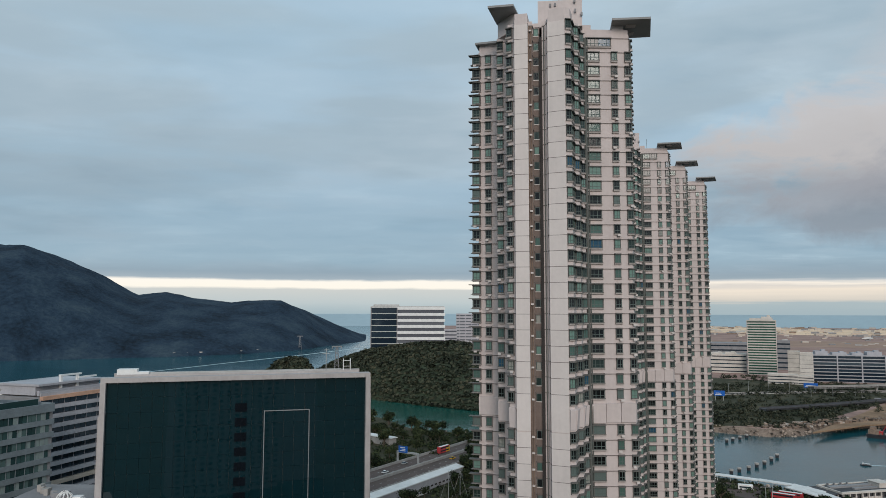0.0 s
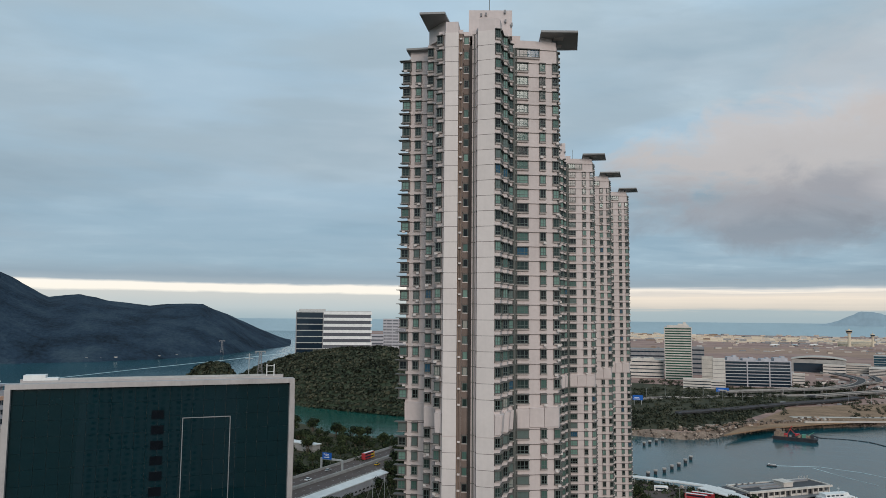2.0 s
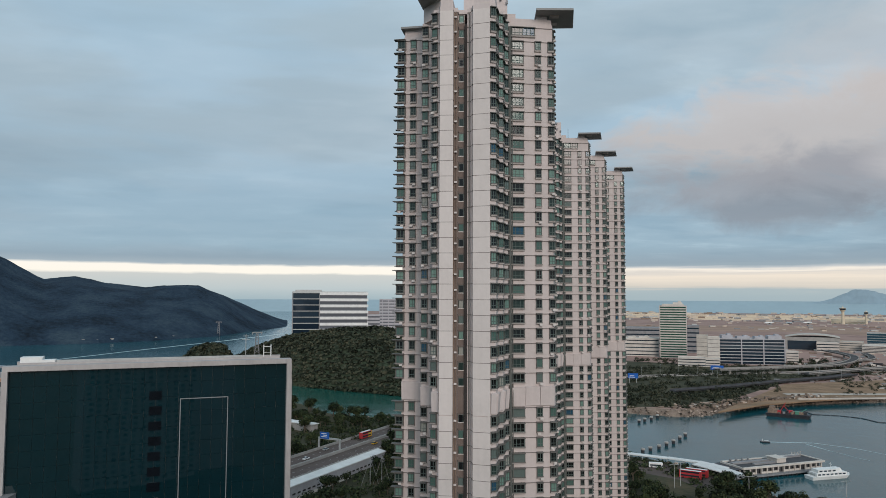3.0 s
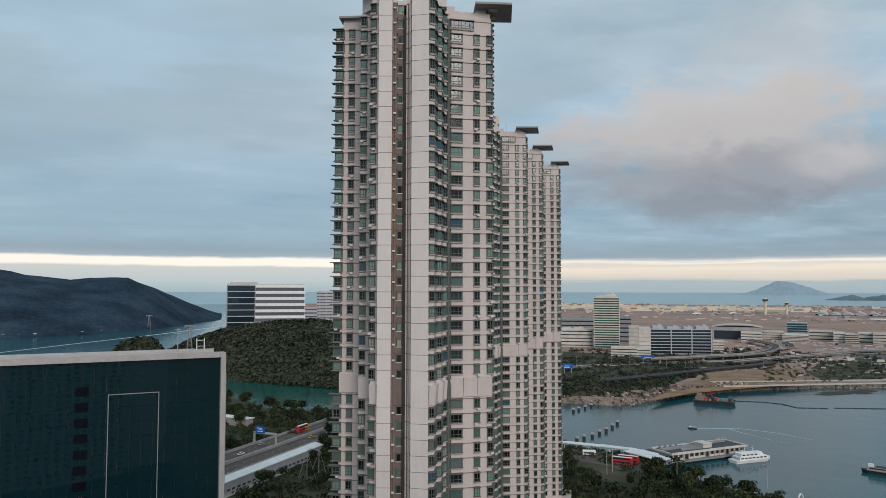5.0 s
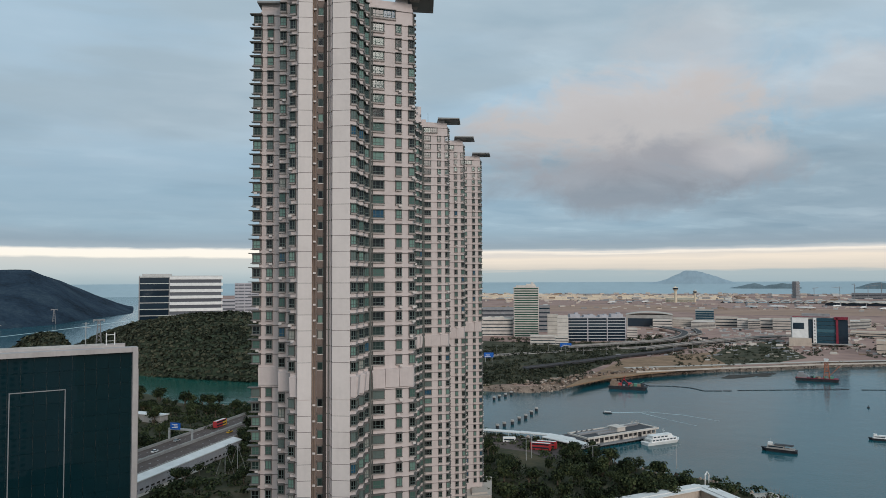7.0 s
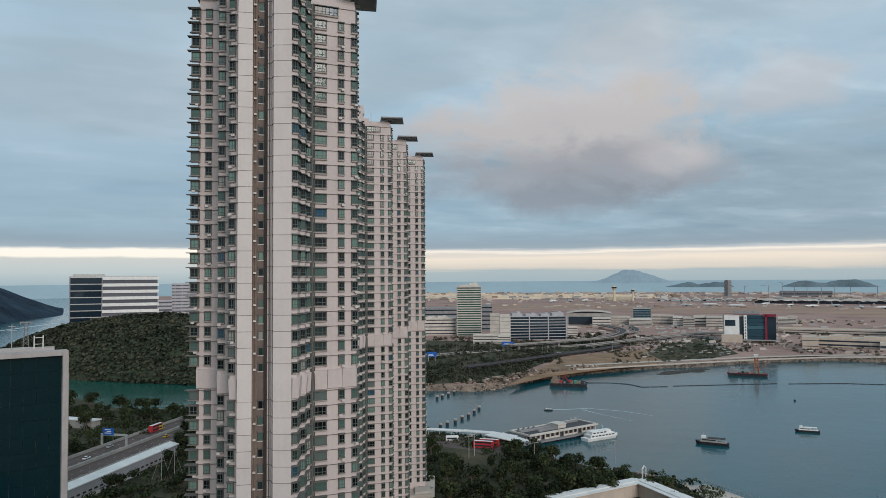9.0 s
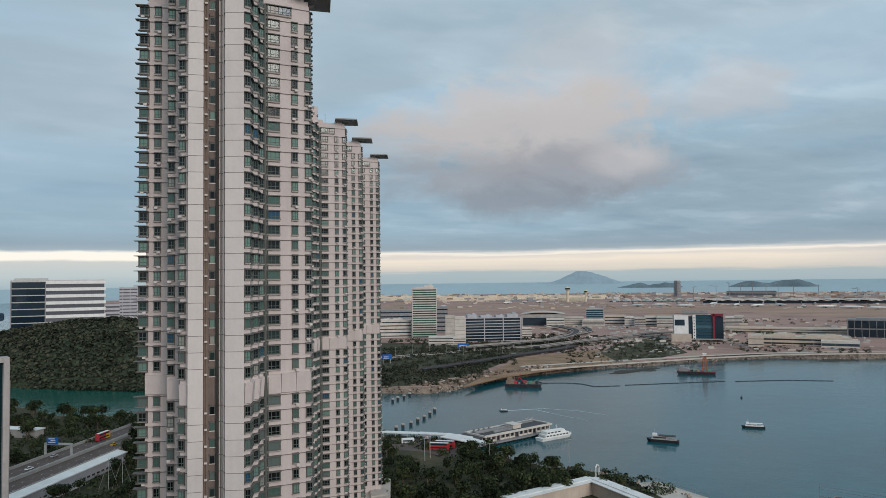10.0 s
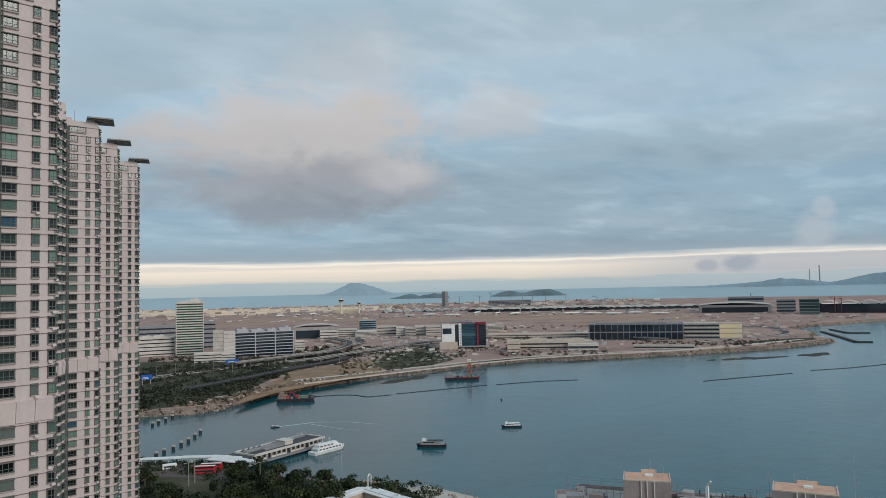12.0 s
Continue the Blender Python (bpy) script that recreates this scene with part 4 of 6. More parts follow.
for i in range(10):
    a, b = i * math.pi / 5, (i + 1) * math.pi / 5
    for r0, z0, r1, z1 in ((2.0, 52, 1.7, 53.6), (1.7, 53.6, 0.6, 54.6)):
        g.beam((r0 * math.cos(a) + 2, r0 * math.sin(a) - 6, z0), (r1 * math.cos(a) + 2, r1 * math.sin(a) - 6, z1), .2)
        g.beam((r0 * math.cos(a) + 2, r0 * math.sin(a) - 6, z0), (r1 * math.cos(b) + 2, r1 * math.sin(b) - 6, z1), .16)
part("lattice", g, M_WHITE, terrace)

# the block that the eye looks out of, mirrored in the glass office
home = thing("home_block", "pale apartment block with rows of windows behind the viewpoint", "tower", pose(0, 0, 0))
part("wall", Geo().box(-6, -12, 3, 56, 20, 95).box(34, -22, 3, 28, 20, 88), M_WALL, home)
g = Geo()
for k in range(32):
    for i in range(13):
        g.box(-31 + i * 4.2, -1.98, 5 + k * FLOOR, 2.0, .1, 1.4)
part("home_windows", g, M_PANE, home, kind="stuff")


# ---- airfield island ----
def patch(name, pts, z, m, label):
    return sheet(name, pts, 4.0, z, m, label)


patch("park_ground", [(219, 611), (269, 598), (303, 609), (365, 668), (463, 760), (592, 823), (606, 952), (495, 956), (374, 1043)], 5.03, M_GRASS, "rough grass and scrub by the shore road")
patch("soil_ground", [(292, 575), (457, 749), (584, 775), (762, 811), (552, 659), (410, 629), (353, 610)], 5.05, M_SOIL, "bare brown soil of a building site")
patch("grass_ground", [(567, 735), (661, 825), (811, 900), (663, 685), (582, 656), (535, 668)], 5.07, M_GRASS, "patch of scrubby grass behind the sea wall")
patch("sand_ground", [(1424, 4636), (1048, 3412), (1455, 2860), (1875, 2867), (2096, 2571), (2572, 3154), (2331, 3563), (1901, 3964)], 5.05, M_SAND, "pale sunlit sand of reclaimed land")
patch("runway_ground", [(605, 1969), (1225, 1874), (1262, 1549), (1556, 1379), (1497, 1030), (1721, 894), (2028, 1052), (1877, 1663), (1530, 1877), (1466, 2241), (728, 2370)], 5.05, M_RUNWAY, "brown grass and concrete of the airfield")
patch("cape_ground", [(1072, 494), (1139, 489), (1219, 467), (1247, 442), (1214, 426), (1142, 438)], 5.07, M_GRASS, "grassy cape inside the sea wall")


def road(name, pts, width, z, label, deck=0.0, rail=True, mats=None):
    """A road along points; deck: thickness of a raised deck with piers."""
    P = [Vector(p) for p in pts]
    out = []
    for i in range(len(P) - 1):
        p0, p1, p2, p3 = P[max(i - 1, 0)], P[i], P[i + 1], P[min(i + 2, len(P) - 1)]
        for k in range(8):
            u = k / 8
            out.append(0.5 * ((2 * p1) + (p2 - p0) * u + (2 * p0 - 5 * p1 + 4 * p2 - p3) * u * u + (3 * p1 - p0 - 3 * p2 + p3) * u ** 3))
    out.append(P[-1])
    t = thing(name, label, "road", kind="structure")
    g, r, c = Geo(), Geo(), Geo()
    sides = []
    for i, p in enumerate(out):
        d = (out[min(i + 1, len(out) - 1)] - out[max(i - 1, 0)]).normalized()
        sides.append(Vector((-d.y, d.x)))
    for i in range(len(out) - 1):
        a, b, na, nb = out[i], out[i + 1], sides[i], sides[i + 1]
        h = width / 2
        q = [a - na * h, b - nb * h, b + nb * h, a + na * h]
        g.prism([(v.x, v.y) for v in q], z - max(deck, .1), z)
        if rail:
            for s in (-1, 1):
                q = [a + na * (s * h), b + nb * (s * h), b + nb * (s * (h - .5)), a + na * (s * (h - .5))]
                r.prism([(v.x, v.y) for v in q], z - max(deck, 0.1) - .1, z + .9)
        if deck and i % 5 == 2:
            c.box(a.x, a.y, 3, 2.2, 2.2, z - deck - 3)
    part("carriageway", g, (mats or M_ROAD), t)
    if rail:
        part("parapet", r, M_CONC if mats is None else mats, t)
    if c.v:
        part("columns", c, M_CONC, t, kind="stuff")
    return t


road("road_shore", [(250, 815), (345, 836), (440, 851), (524, 859), (623, 865), (788, 888)], 14, 5.35, "grey road along the airfield edge")
road("road_viaduct", [(430, 847), (529, 867), (629, 902), (727, 1009), (769, 1139)], 11, 12, "curving raised concrete road", 1.6)
road("road_ramp", [(522, 813), (650, 862), (807, 908), (964, 907), (1094, 848), (1057, 599)], 12, 10, "raised concrete road beside the airfield", 1.6)
road("rail_track", [(303, 688), (379, 719), (462, 758), (530, 785), (588, 817)], 9, 8, "dark raised railway track through the park", 1.4, mats=M_DKROOF)
road("road_loop", [(592, 907), (691, 976), (765, 1021), (826, 1120)], 9, 8, "looping raised concrete ramp", 1.2)
road("road_cape", [(1073, 559), (1203, 525), (1332, 520), (1478, 610), (1488, 685)], 14, 5.35, "road curving round the cape")
road("road_sea_wall", [(410, 672), (522, 662), (651, 648), (747, 626), (839, 585), (937, 514), (1084, 474), (1204, 444)], 9, 5.3, "pale concrete track behind the sea wall", mats=M_CONC_L, rail=False)
g = Geo()
wall_run = [(401, 636), (500, 634), (630, 626), (726, 609), (816, 569), (925, 508), (1030, 475), (1155, 443)]
for a, b in zip(wall_run, wall_run[1:]):
    g.beam((*a, 5.6), (*b, 5.6), 1.6, 1.4)
tagged(part("sea_wall", g, M_CONC_L), "long low pale concrete sea wall", "wall", kind="structure")

banded_block("green_tower", "white office tower with green window bands", 22.86, 24.84, 1185, 85.8, 24, 21, wall=M_OFFW, glass=M_TOWERGL, share=.5, piers=(-.97, .97), side=-1, roof=((.0, .5, 1.6, .7, 3.5), (.35, .5, .7, .5, 6.0)))
banded_block("low_white_block", "low white industrial block with dark window strips", 19.75, 22.80, 1202, 33.2, 40, 5, share=.28, roof=((.3, .4, .5, .4, 3.0), (-.3, .4, .4, .4, 2.5)))
banded_block("grey_shed", "dark grey warehouse block on the airfield", 19.30, 22.99, 1480, 38.7, 60, 4, wall=M_GREYP, share=.3)
banded_block("grey_shed", "dark grey slab building beside the green tower", 24.53, 25.70, 1300, 50.5, 40, 6, wall=M_GREYP, share=.3)
banded_block("white_stair_block", "pale blank-walled block beside the glass offices", 25.50, 26.31, 1077, 45.4, 30, 7, wall=M_CONC_L, share=.05)
banded_block("white_stair_block", "pale blank-walled block beside the glass offices", 26.27, 27.12, 1076, 43.7, 26, 7, wall=M_OFFW, share=.05)
banded_block("glass_offices", "dark glass office building with white uprights", 27.03, 31.57, 1115, 40.6, 34, 8, wall=M_LILAC, share=.72, piers=(-.99, -.31, .36, .99), turn=12, roof=((-.7, .5, .35, .5, 5.0), (-.2, .5, .4, .5, 3.5), (.3, .5, .3, .5, 3.5), (.75, .5, .4, .5, 5.0)))
banded_block("white_podium", "low white podium with small windows", 24.15, 26.12, 1050, 16.5, 22, 3, share=.3)
banded_block("white_podium", "low white podium with small windows", 26.12, 27.11, 1049, 15.6, 22, 3, share=.3)
banded_block("white_annexe", "small white annexe block", 31.57, 32.36, 1170, 20.4, 20, 4, share=.25)
banded_block("blue_glass_block", "blue glass office block on the airfield", 36.59, 37.91, 1671, 29.2, 30, 5, wall=M_STEEL, glass=M_BLUEGL, share=.8)
banded_block("freight_block", "low white freight block on the airfield", 33.51, 34.91, 1432, 20.4, 30, 3, wall=M_OFFW, share=0.3, group="freight blocks")
banded_block("freight_block", "low pale grey freight block on the airfield", 34.73, 36.41, 1469, 20.8, 42, 4, wall=M_CONC_L, share=0.25, group="freight blocks")
banded_block("freight_block", "low white freight block on the airfield", 36.28, 37.98, 1440, 17.1, 54, 5, wall=M_OFFW, share=0.4, group="freight blocks")
banded_block("freight_block", "low pale grey freight block on the airfield", 37.99, 39.58, 1497, 23.1, 30, 3, wall=M_CONC_L, share=0.3, group="freight blocks")
banded_block("freight_block", "low white freight block on the airfield", 39.50, 40.24, 1450, 22.4, 42, 4, wall=M_OFFW, share=0.25, group="freight blocks")
banded_block("freight_block", "low pale grey freight block on the airfield", 40.24, 41.07, 1437, 21.1, 54, 5, wall=M_CONC_L, share=0.4, group="freight blocks")
banded_block("freight_block", "low white freight block on the airfield", 40.99, 41.88, 1457, 23.5, 30, 3, wall=M_OFFW, share=0.3, group="freight blocks")
banded_block("freight_block", "low pale grey freight block on the airfield", 41.88, 43.09, 1430, 24.1, 42, 4, wall=M_CONC_L, share=0.25, group="freight blocks")
banded_block("freight_block", "low white freight block on the airfield", 46.76, 47.97, 1531, 18.2, 54, 5, wall=M_OFFW, share=0.4, group="freight blocks")
banded_block("freight_block", "low pale grey freight block on the airfield", 47.37, 48.04, 1534, 21.5, 30, 3, wall=M_CONC_L, share=0.3, group="freight blocks")


# hall with a low arched roof
def arched_hall(az0, az1, d, top, depth, label, rise=4.0, wall=None):
    m, h = face_frame(az0, az1, d)
    t = thing("hall", label, "hall", m)
    eave = top - rise
    part("wall", Geo().box(0, depth / 2, 4, 2 * h - 2, depth - 2, eave - 4), wall or M_CONC, t)
    g, n = Geo(), 14
    for i in range(n):
        u0, u1 = -1 + 2 * i / n, -1 + 2 * (i + 1) / n
        z0, z1 = eave + rise * (1 - u0 * u0), eave + rise * (1 - u1 * u1)
        g.solid([(u0 * h, -1, z0 - .8), (u1 * h, -1, z1 - .8), (u1 * h, depth + 1, z1 - .8), (u0 * h, depth + 1, z0 - .8)], [(u0 * h, -1, z0), (u1 * h, -1, z1), (u1 * h, depth + 1, z1), (u0 * h, depth + 1, z0)])
    part("roof", g, M_CONC_L, t)
    part("glazing", Geo().box(0, .6, 6, 1.8 * h, .5, (eave - 6) * .7), M_DKGLASS, t)
    return t


arched_hall(31.50, 35.00, 1465, 33.3, 60, "pale hall with a low arched roof", 5)


# block with a red frame round dark glass
def red_frame_block(az0, az1, d, top):
    m, h = face_frame(az0, az1, d)
    t = thing("red_frame_block", "white and dark glass block with a red frame", "office building", m @ pose(0, 0, 0, 0, 0, 4))
    z0 = 5.0
    H = top - z0
    part("body", Geo().box(0, 22, 4, 2 * h - 1, 40, H), M_CONC_L, t)
    part("white_wing", Geo().box(-h * .70, 1, z0, h * .58, 6, H * .96), M_WHITE, t)
    part("dark_window", Geo().box(-h * .76, -2.1, z0 + H * .58, h * .40, .4, H * .22), M_DKGLASS, t)
    part("dark_window", Geo().box(-h * .33, -.2, z0 + 1, h * .22, .6, H * .9), M_DKGLASS, t)
    part("white_fin", Geo().box(-h * .18, -1.4, z0, h * .12, 3, H * .98), M_WHITE, t)
    for k in range(8):
        part("fin_slot", Geo().box(-h * .18, -3.0, z0 + H * (.08 + .11 * k), h * .03, .3, H * .05), M_DARK, t)
    for k in range(7):
        part("glass_band", Geo().box(h * .22, -.3, z0 + H * (.08 + .13 * k), h * .66, .8, H * .118), M_BLUEGL, t)
    part("red_upright", Geo().box(h * .60, -1.6, z0 + H * .06, h * .08, 3, H * .94), M_MAROON, t)
    part("red_head", Geo().box(h * .74, -1.6, top - H * .07, h * .48, 3, H * .08).box(0, 2, top, 2 * h, 3, .8), M_MAROON, t)
    part("dark_bay", Geo().box(h * .81, -.6, z0 + H * .08, h * .34, 1.4, H * .84), M_DKGLASS, t)
    part("roof_plant", Geo().box(-.1 * h, 20, top, h, 12, 4), M_GREYP, t)
    part("annexe", Geo().box(-h * .72, -9, z0 - 1, h * .8, 10, H * .3), M_BEIGE, t)
    part("canopy", Geo().box(h * .35, -7, z0 + H * .07, h * 1.5, 10, 1.0), M_CONC, t)
    return t


red_frame_block(43.12, 46.67, 1132, 44.6)
banded_block("beige_warehouse", "long low beige warehouse by the sea wall", 48.30, 49.33, 1049, 19.8, 40, 2, wall=M_BEIGE, share=.1)
banded_block("beige_warehouse", "long low beige warehouse with a covered loading bay", 49.26, 54.94, 1092, 15.5, 46, 2, wall=M_BEIGE, share=.4, roof=((-.5, .3, .5, .4, 4.0), (.4, .5, .8, .4, 3.0)))
banded_block("beige_warehouse", "long low beige warehouse beside the road", 46.74, 54.90, 1323, 12.4, 36, 2, wall=M_BEIGE, share=.3)
banded_block("glass_concourse", "long dark glass building with pale uprights", 54.67, 61.72, 1259, 31.6, 50, 2, wall=M_GREYP, glass=M_DKGLASS, share=.86, piers=tuple(-1 + i / 8 for i in range(17)), thin=.7, roof=((-.1, .4, 1.5, .5, 2.5),))
banded_block("glass_concourse", "pale banded building beside the long glass hall", 61.68, 64.27, 1270, 31.2, 46, 4, wall=M_CONC_L, share=.5)
banded_block("gold_glass_block", "pale building end with a golden sun reflection painted on its glass", 64.19, 65.82, 1297, 29.5, 40, 3, wall=M_BEIGE, glass=M_SUNGLOW, share=.75)
banded_block("low_shed", "low pale sheds with white canopies by the shore", 53.03, 55.41, 1070, 13.2, 20, 1, wall=M_OFFW, share=.4)
banded_block("low_shed", "low pale sheds by the shore road", 57.96, 62.48, 1086, 9.9, 14, 1, wall=M_CONC_L, share=.4)


def control_tower(az, d, top, h):
    t = thing("control_tower", "pale control tower with a glazed cab", "control tower", pose(*polar(az, d), 0, 0, 0, -az))
    part("shaft", Geo().tube(0, 0, 5, top - 16, h, h * .8, 12), M_SUNCLAD, t)
    part("collar", Geo().tube(0, 0, top - 16, top - 10, h * .8, h * 1.7, 12), M_SUNCLAD, t)
    part("cab", Geo().tube(0, 0, top - 10, top - 4, h * 1.5, h * 1.8, 12), M_DKGLASS, t, "dark glazed cab")
    part("roof", Geo().tube(0, 0, top - 4, top - 2, h * 1.9, h * 1.6, 12).tube(0, 0, top - 2, top + 2, h * .5, h * .4), M_SUNCLAD, t)
    part("mast", Geo().tube(0, 0, top + 2, top + 8, .3), M_STEEL, t)
    return t


control_tower(35.2, 2950, 66, 6)
banded_block("airfield_office", "sunlit building at the foot of the control tower", 34.46, 36.66, 3000, 21.1, 60, 4, wall=M_SUNCLAD, glass=M_GREENGL, share=.4)
control_tower(36.6, 3000, 52, 4)
t = thing("scaffold_tower", "dark square tower under construction", "tower", pose(*polar(43.45, 3700), 0))
for k in range(6):
    part("storey", Geo().box(0, 0, 5 + k * 13, 26 - k, 26, 9).box(0, 0, 14 + k * 13, 20, 20, 4), M_GREYP, t)


# passenger terminal: a long roof of vaults
def terminal(az0, az1, d, top, depth, n, label, rise):
    m, h = face_frame(az0, az1, d)
    t = thing("terminal", label, "terminal", m)
    part("glazing", Geo().box(0, depth / 2, 4, 2 * h, depth - 4, top - rise - 4), M_DKGLASS, t)
    w = 2 * h / n
    g = Geo()
    for i in range(10):
        u0, u1 = -1 + 2 * i / 10, -1 + 2 * (i + 1) / 10
        z0, z1 = -rise * u0 * u0, -rise * u1 * u1
        g.solid([(u0 * w / 2, -4, z0 - 1.2), (u1 * w / 2, -4, z1 - 1.2), (u1 * w / 2, depth, z1 - 1.2), (u0 * w / 2, depth, z0 - 1.2)], [(u0 * w / 2, -4, z0), (u1 * w / 2, -4, z1), (u1 * w / 2, depth, z1), (u0 * w / 2, depth, z0)])
    me = welded(g, "roof_vault", M_CONC_L)
    for i in range(n):
        part("roof_vault", me, None, t, at=pose(-h + w * (i + .5), 0, top))
    return t


terminal(38.36, 45.65, 2950, 15.7, 120, 9, "long airport terminal under pale vaulted roofs", 9)
terminal(45.26, 56.26, 2750, 19.2, 140, 8, "long airport terminal under pale flat vaults", 5)
terminal(52.91, 63.00, 2780, 18.6, 140, 8, "long airport terminal under pale flat vaults", 5)
terminal(70.80, 75.99, 2300, 39.2, 100, 4, "airport hall under dark arched roofs", 9)
arched_hall(62.85, 67.88, 2350, 35.4, 160, "large airport hall with a broad pale roof", 7, M_GREYP)
banded_block("dark_block", "dark rectangular block on top of the airport hall", 64.92, 67.37, 2560, 47.7, 60, 3, wall=M_GREYP, share=.4)
banded_block("teal_glass_block", "teal glass block beside the airport hall", 69.66, 70.94, 2200, 46.4, 50, 5, wall=M_GREYP, glass=M_GREENGL, share=.85)
banded_block("grey_block", "grey block beside the airport hall", 68.19, 69.44, 2350, 41.9, 50, 4, wall=M_GREYP, share=.5)


def aircraft(at):
    t = thing("aircraft", "white parked airliner on the apron", "aircraft", at, "parked airliners")
    g = Geo()
    for i in range(6):
        r = (0.8, 2.6, 2.9, 2.9, 2.4, 0.6)
        if i < 5:
            x0, x1 = -30 + i * 12, -18 + i * 12
            g.solid([(x0, r[i] * math.cos(k * math.pi / 4), 5 + r[i] * math.sin(k * math.pi / 4)) for k in range(8)], [(x1, r[i + 1] * math.cos(k * math.pi / 4), 5 + r[i + 1] * math.sin(k * math.pi / 4)) for k in range(8)])
    part("fuselage", g, M_WHITE, t)
    for s in (-1, 1):
        part("wing", Geo().prism([(-6, s * 2), (6, s * 2), (12, s * 28), (8, s * 28)], 4, 4.6), M_STEEL, t)
        part("engine", Geo().box(-1, s * 9, 1.6, 5, 2.4, 2.4), M_STEEL, t)
    part("tail_fin", Geo().solid([(20, -.3, 7), (29, -.3, 7), (29, .3, 7), (20, .3, 7)], [(27, -.2, 17), (31, -.2, 17), (31, .2, 17), (27, .2, 17)]), M_GREYP, t)
    part("undercarriage", Geo().box(0, 0, 0, 3, 6, 3).box(-24, 0, 0, 1, 1, 3.4), M_HULL, t)
    return t


plane = aircraft(pose(*polar(46, 2600), 5.1, 0, 0, 20))
rng = random.Random(12)
for az, d in ((40.5, 2450), (42.2, 2500), (44.0, 2420), (47.6, 2500), (49.0, 2440), (50.5, 2500), (52.0, 2400), (53.4, 2380), (55.0, 2350), (56.6, 2300), (58.2, 2340), (60.0, 2280), (30.5, 2800), (31.8, 2850), (33.0, 2900)):
    copy_thing(plane, pose(*polar(az, d), 5.1, 0, 0, rng.uniform(0, 180)))


def crane(at, height, reach, turn, m):
    t = thing("crane", "tall construction crane far off on the airfield", "crane", at, "construction cranes")
    part("mast", Geo().box(0, 0, 0, 1.6, 1.6, height), m, t)
    c, s = math.cos(radians(turn)), math.sin(radians(turn))
    part("jib", Geo().beam((-c * reach * .3, -s * reach * .3, height), (c * reach, s * reach, height + reach * .12), 1.3), m, t)
    part("stay", Geo().beam((0, 0, height + 7), (c * reach * .8, s * reach * .8, height + reach * .1), .4).beam((0, 0, height), (0, 0, height + 7), .8), m, t)


for az, d, hh, rr, tu in ((44.6, 3600, 46, 40, 20), (46.2, 3500, 50, 36, 160), (47.1, 3500, 62, 46, 60), (47.9, 3600, 56, 40, -30), (48.7, 3500, 66, 44, 100), (49.6, 3550, 50, 44, 10), (50.4, 3500, 58, 40, 200), (51.4, 3600, 44, 38, 45), (53.0, 3400, 50, 40, 150), (55.4, 3300, 38, 36, 80), (71.9, 2250, 42, 14, 90), (72.3, 2280, 40, 14, 60), (66.5, 2700, 46, 30, 10)):
    crane(pose(*polar(az, d), 5), hh, rr, tu, M_MAROON if az > 71 else M_GREYP)
banded_block("works_block", "grey concrete building under construction", 46.9, 50.3, 3650, 30, 60, 4, wall=M_GREYP, share=.4)

# power station over the water, painted in the far coast's haze colour
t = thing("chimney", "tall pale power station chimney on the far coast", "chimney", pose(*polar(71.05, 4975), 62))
part("shaft", Geo().tube(0, 0, 0, 125, 4.5, 3.5, 10), M_FARHAZE, t)
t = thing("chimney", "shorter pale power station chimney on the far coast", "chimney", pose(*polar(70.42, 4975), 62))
part("shaft", Geo().tube(0, 0, 0, 105, 3, 2.4, 10), M_FARHAZE, t)

# countless small sheds, vehicles and containers on the airfield
rng = random.Random(31)
g = Geo()


def inside(x, y, poly):
    hit = False
    for (x0, y0), (x1, y1) in zip(poly, poly[1:] + poly[:1]):
        if (y0 > y) != (y1 > y) and x < (x1 - x0) * (y - y0) / (y1 - y0) + x0:
            hit = not hit
    return hit


for az0, az1, d0, d1, n, big in ((20, 60, 3000, 4700, 620, 24), (20, 62, 1350, 1750, 300, 10), (36, 66, 1000, 1350, 240, 6), (60, 74, 1300, 2300, 220, 10), (22, 75, 2300, 3000, 380, 12), (30, 44, 880, 1300, 90, 4)):
    for i in range(n):
        az, d = rng.uniform(az0, az1), rng.uniform(d0, d1)
        x, y = polar(az, d)
        if inside(x, y, AIRPORT) and inside(x * .985, y * .985 - 12, AIRPORT):
            s = rng.uniform(.3, 1.6)
            g.box(x, y, 4.9, big * s, big * s * rng.uniform(.3, .9), rng.uniform(.18, .55) * big * min(1, s) * .7, -az + rng.choice((0, 0, 90, 20)), mi=rng.choice((0, 1, 2, 2, 3, 3, 4, 5)))
tagged(part("airfield_clutter", g, [M_OFFW, M_CONC_L, M_GREYP, M_BEIGE, M_RUST, M_STEEL]), "small sheds, containers and vehicles scattered over the airfield", "clutter", kind="stuff")
# rubble and plant along the building site behind the beach
rng = random.Random(52)
g = Geo()
for i in range(420):
    k = rng.random()
    x, y = 262 + 170 * k + rng.gauss(0, 5), 596 + 58 * k + rng.gauss(0, 7)
    if inside(x, y, AIRPORT) and inside(x * .985, y * .985, AIRPORT):
        q = rng.uniform(.5, 2.6)
        g.box(x, y, 4.9, q * rng.uniform(.6, 2.2), q, q * rng.uniform(.4, 1.1), rng.uniform(0, 180), mi=rng.choice((0, 0, 0, 1, 2, 2, 3)))
tagged(part("site_rubble", g, [M_BOULDER, M_CONC_L, M_RUST, M_ROCK]), "rubble, stores and machines on the beach site", "rubble", kind="stuff")
g = Geo()
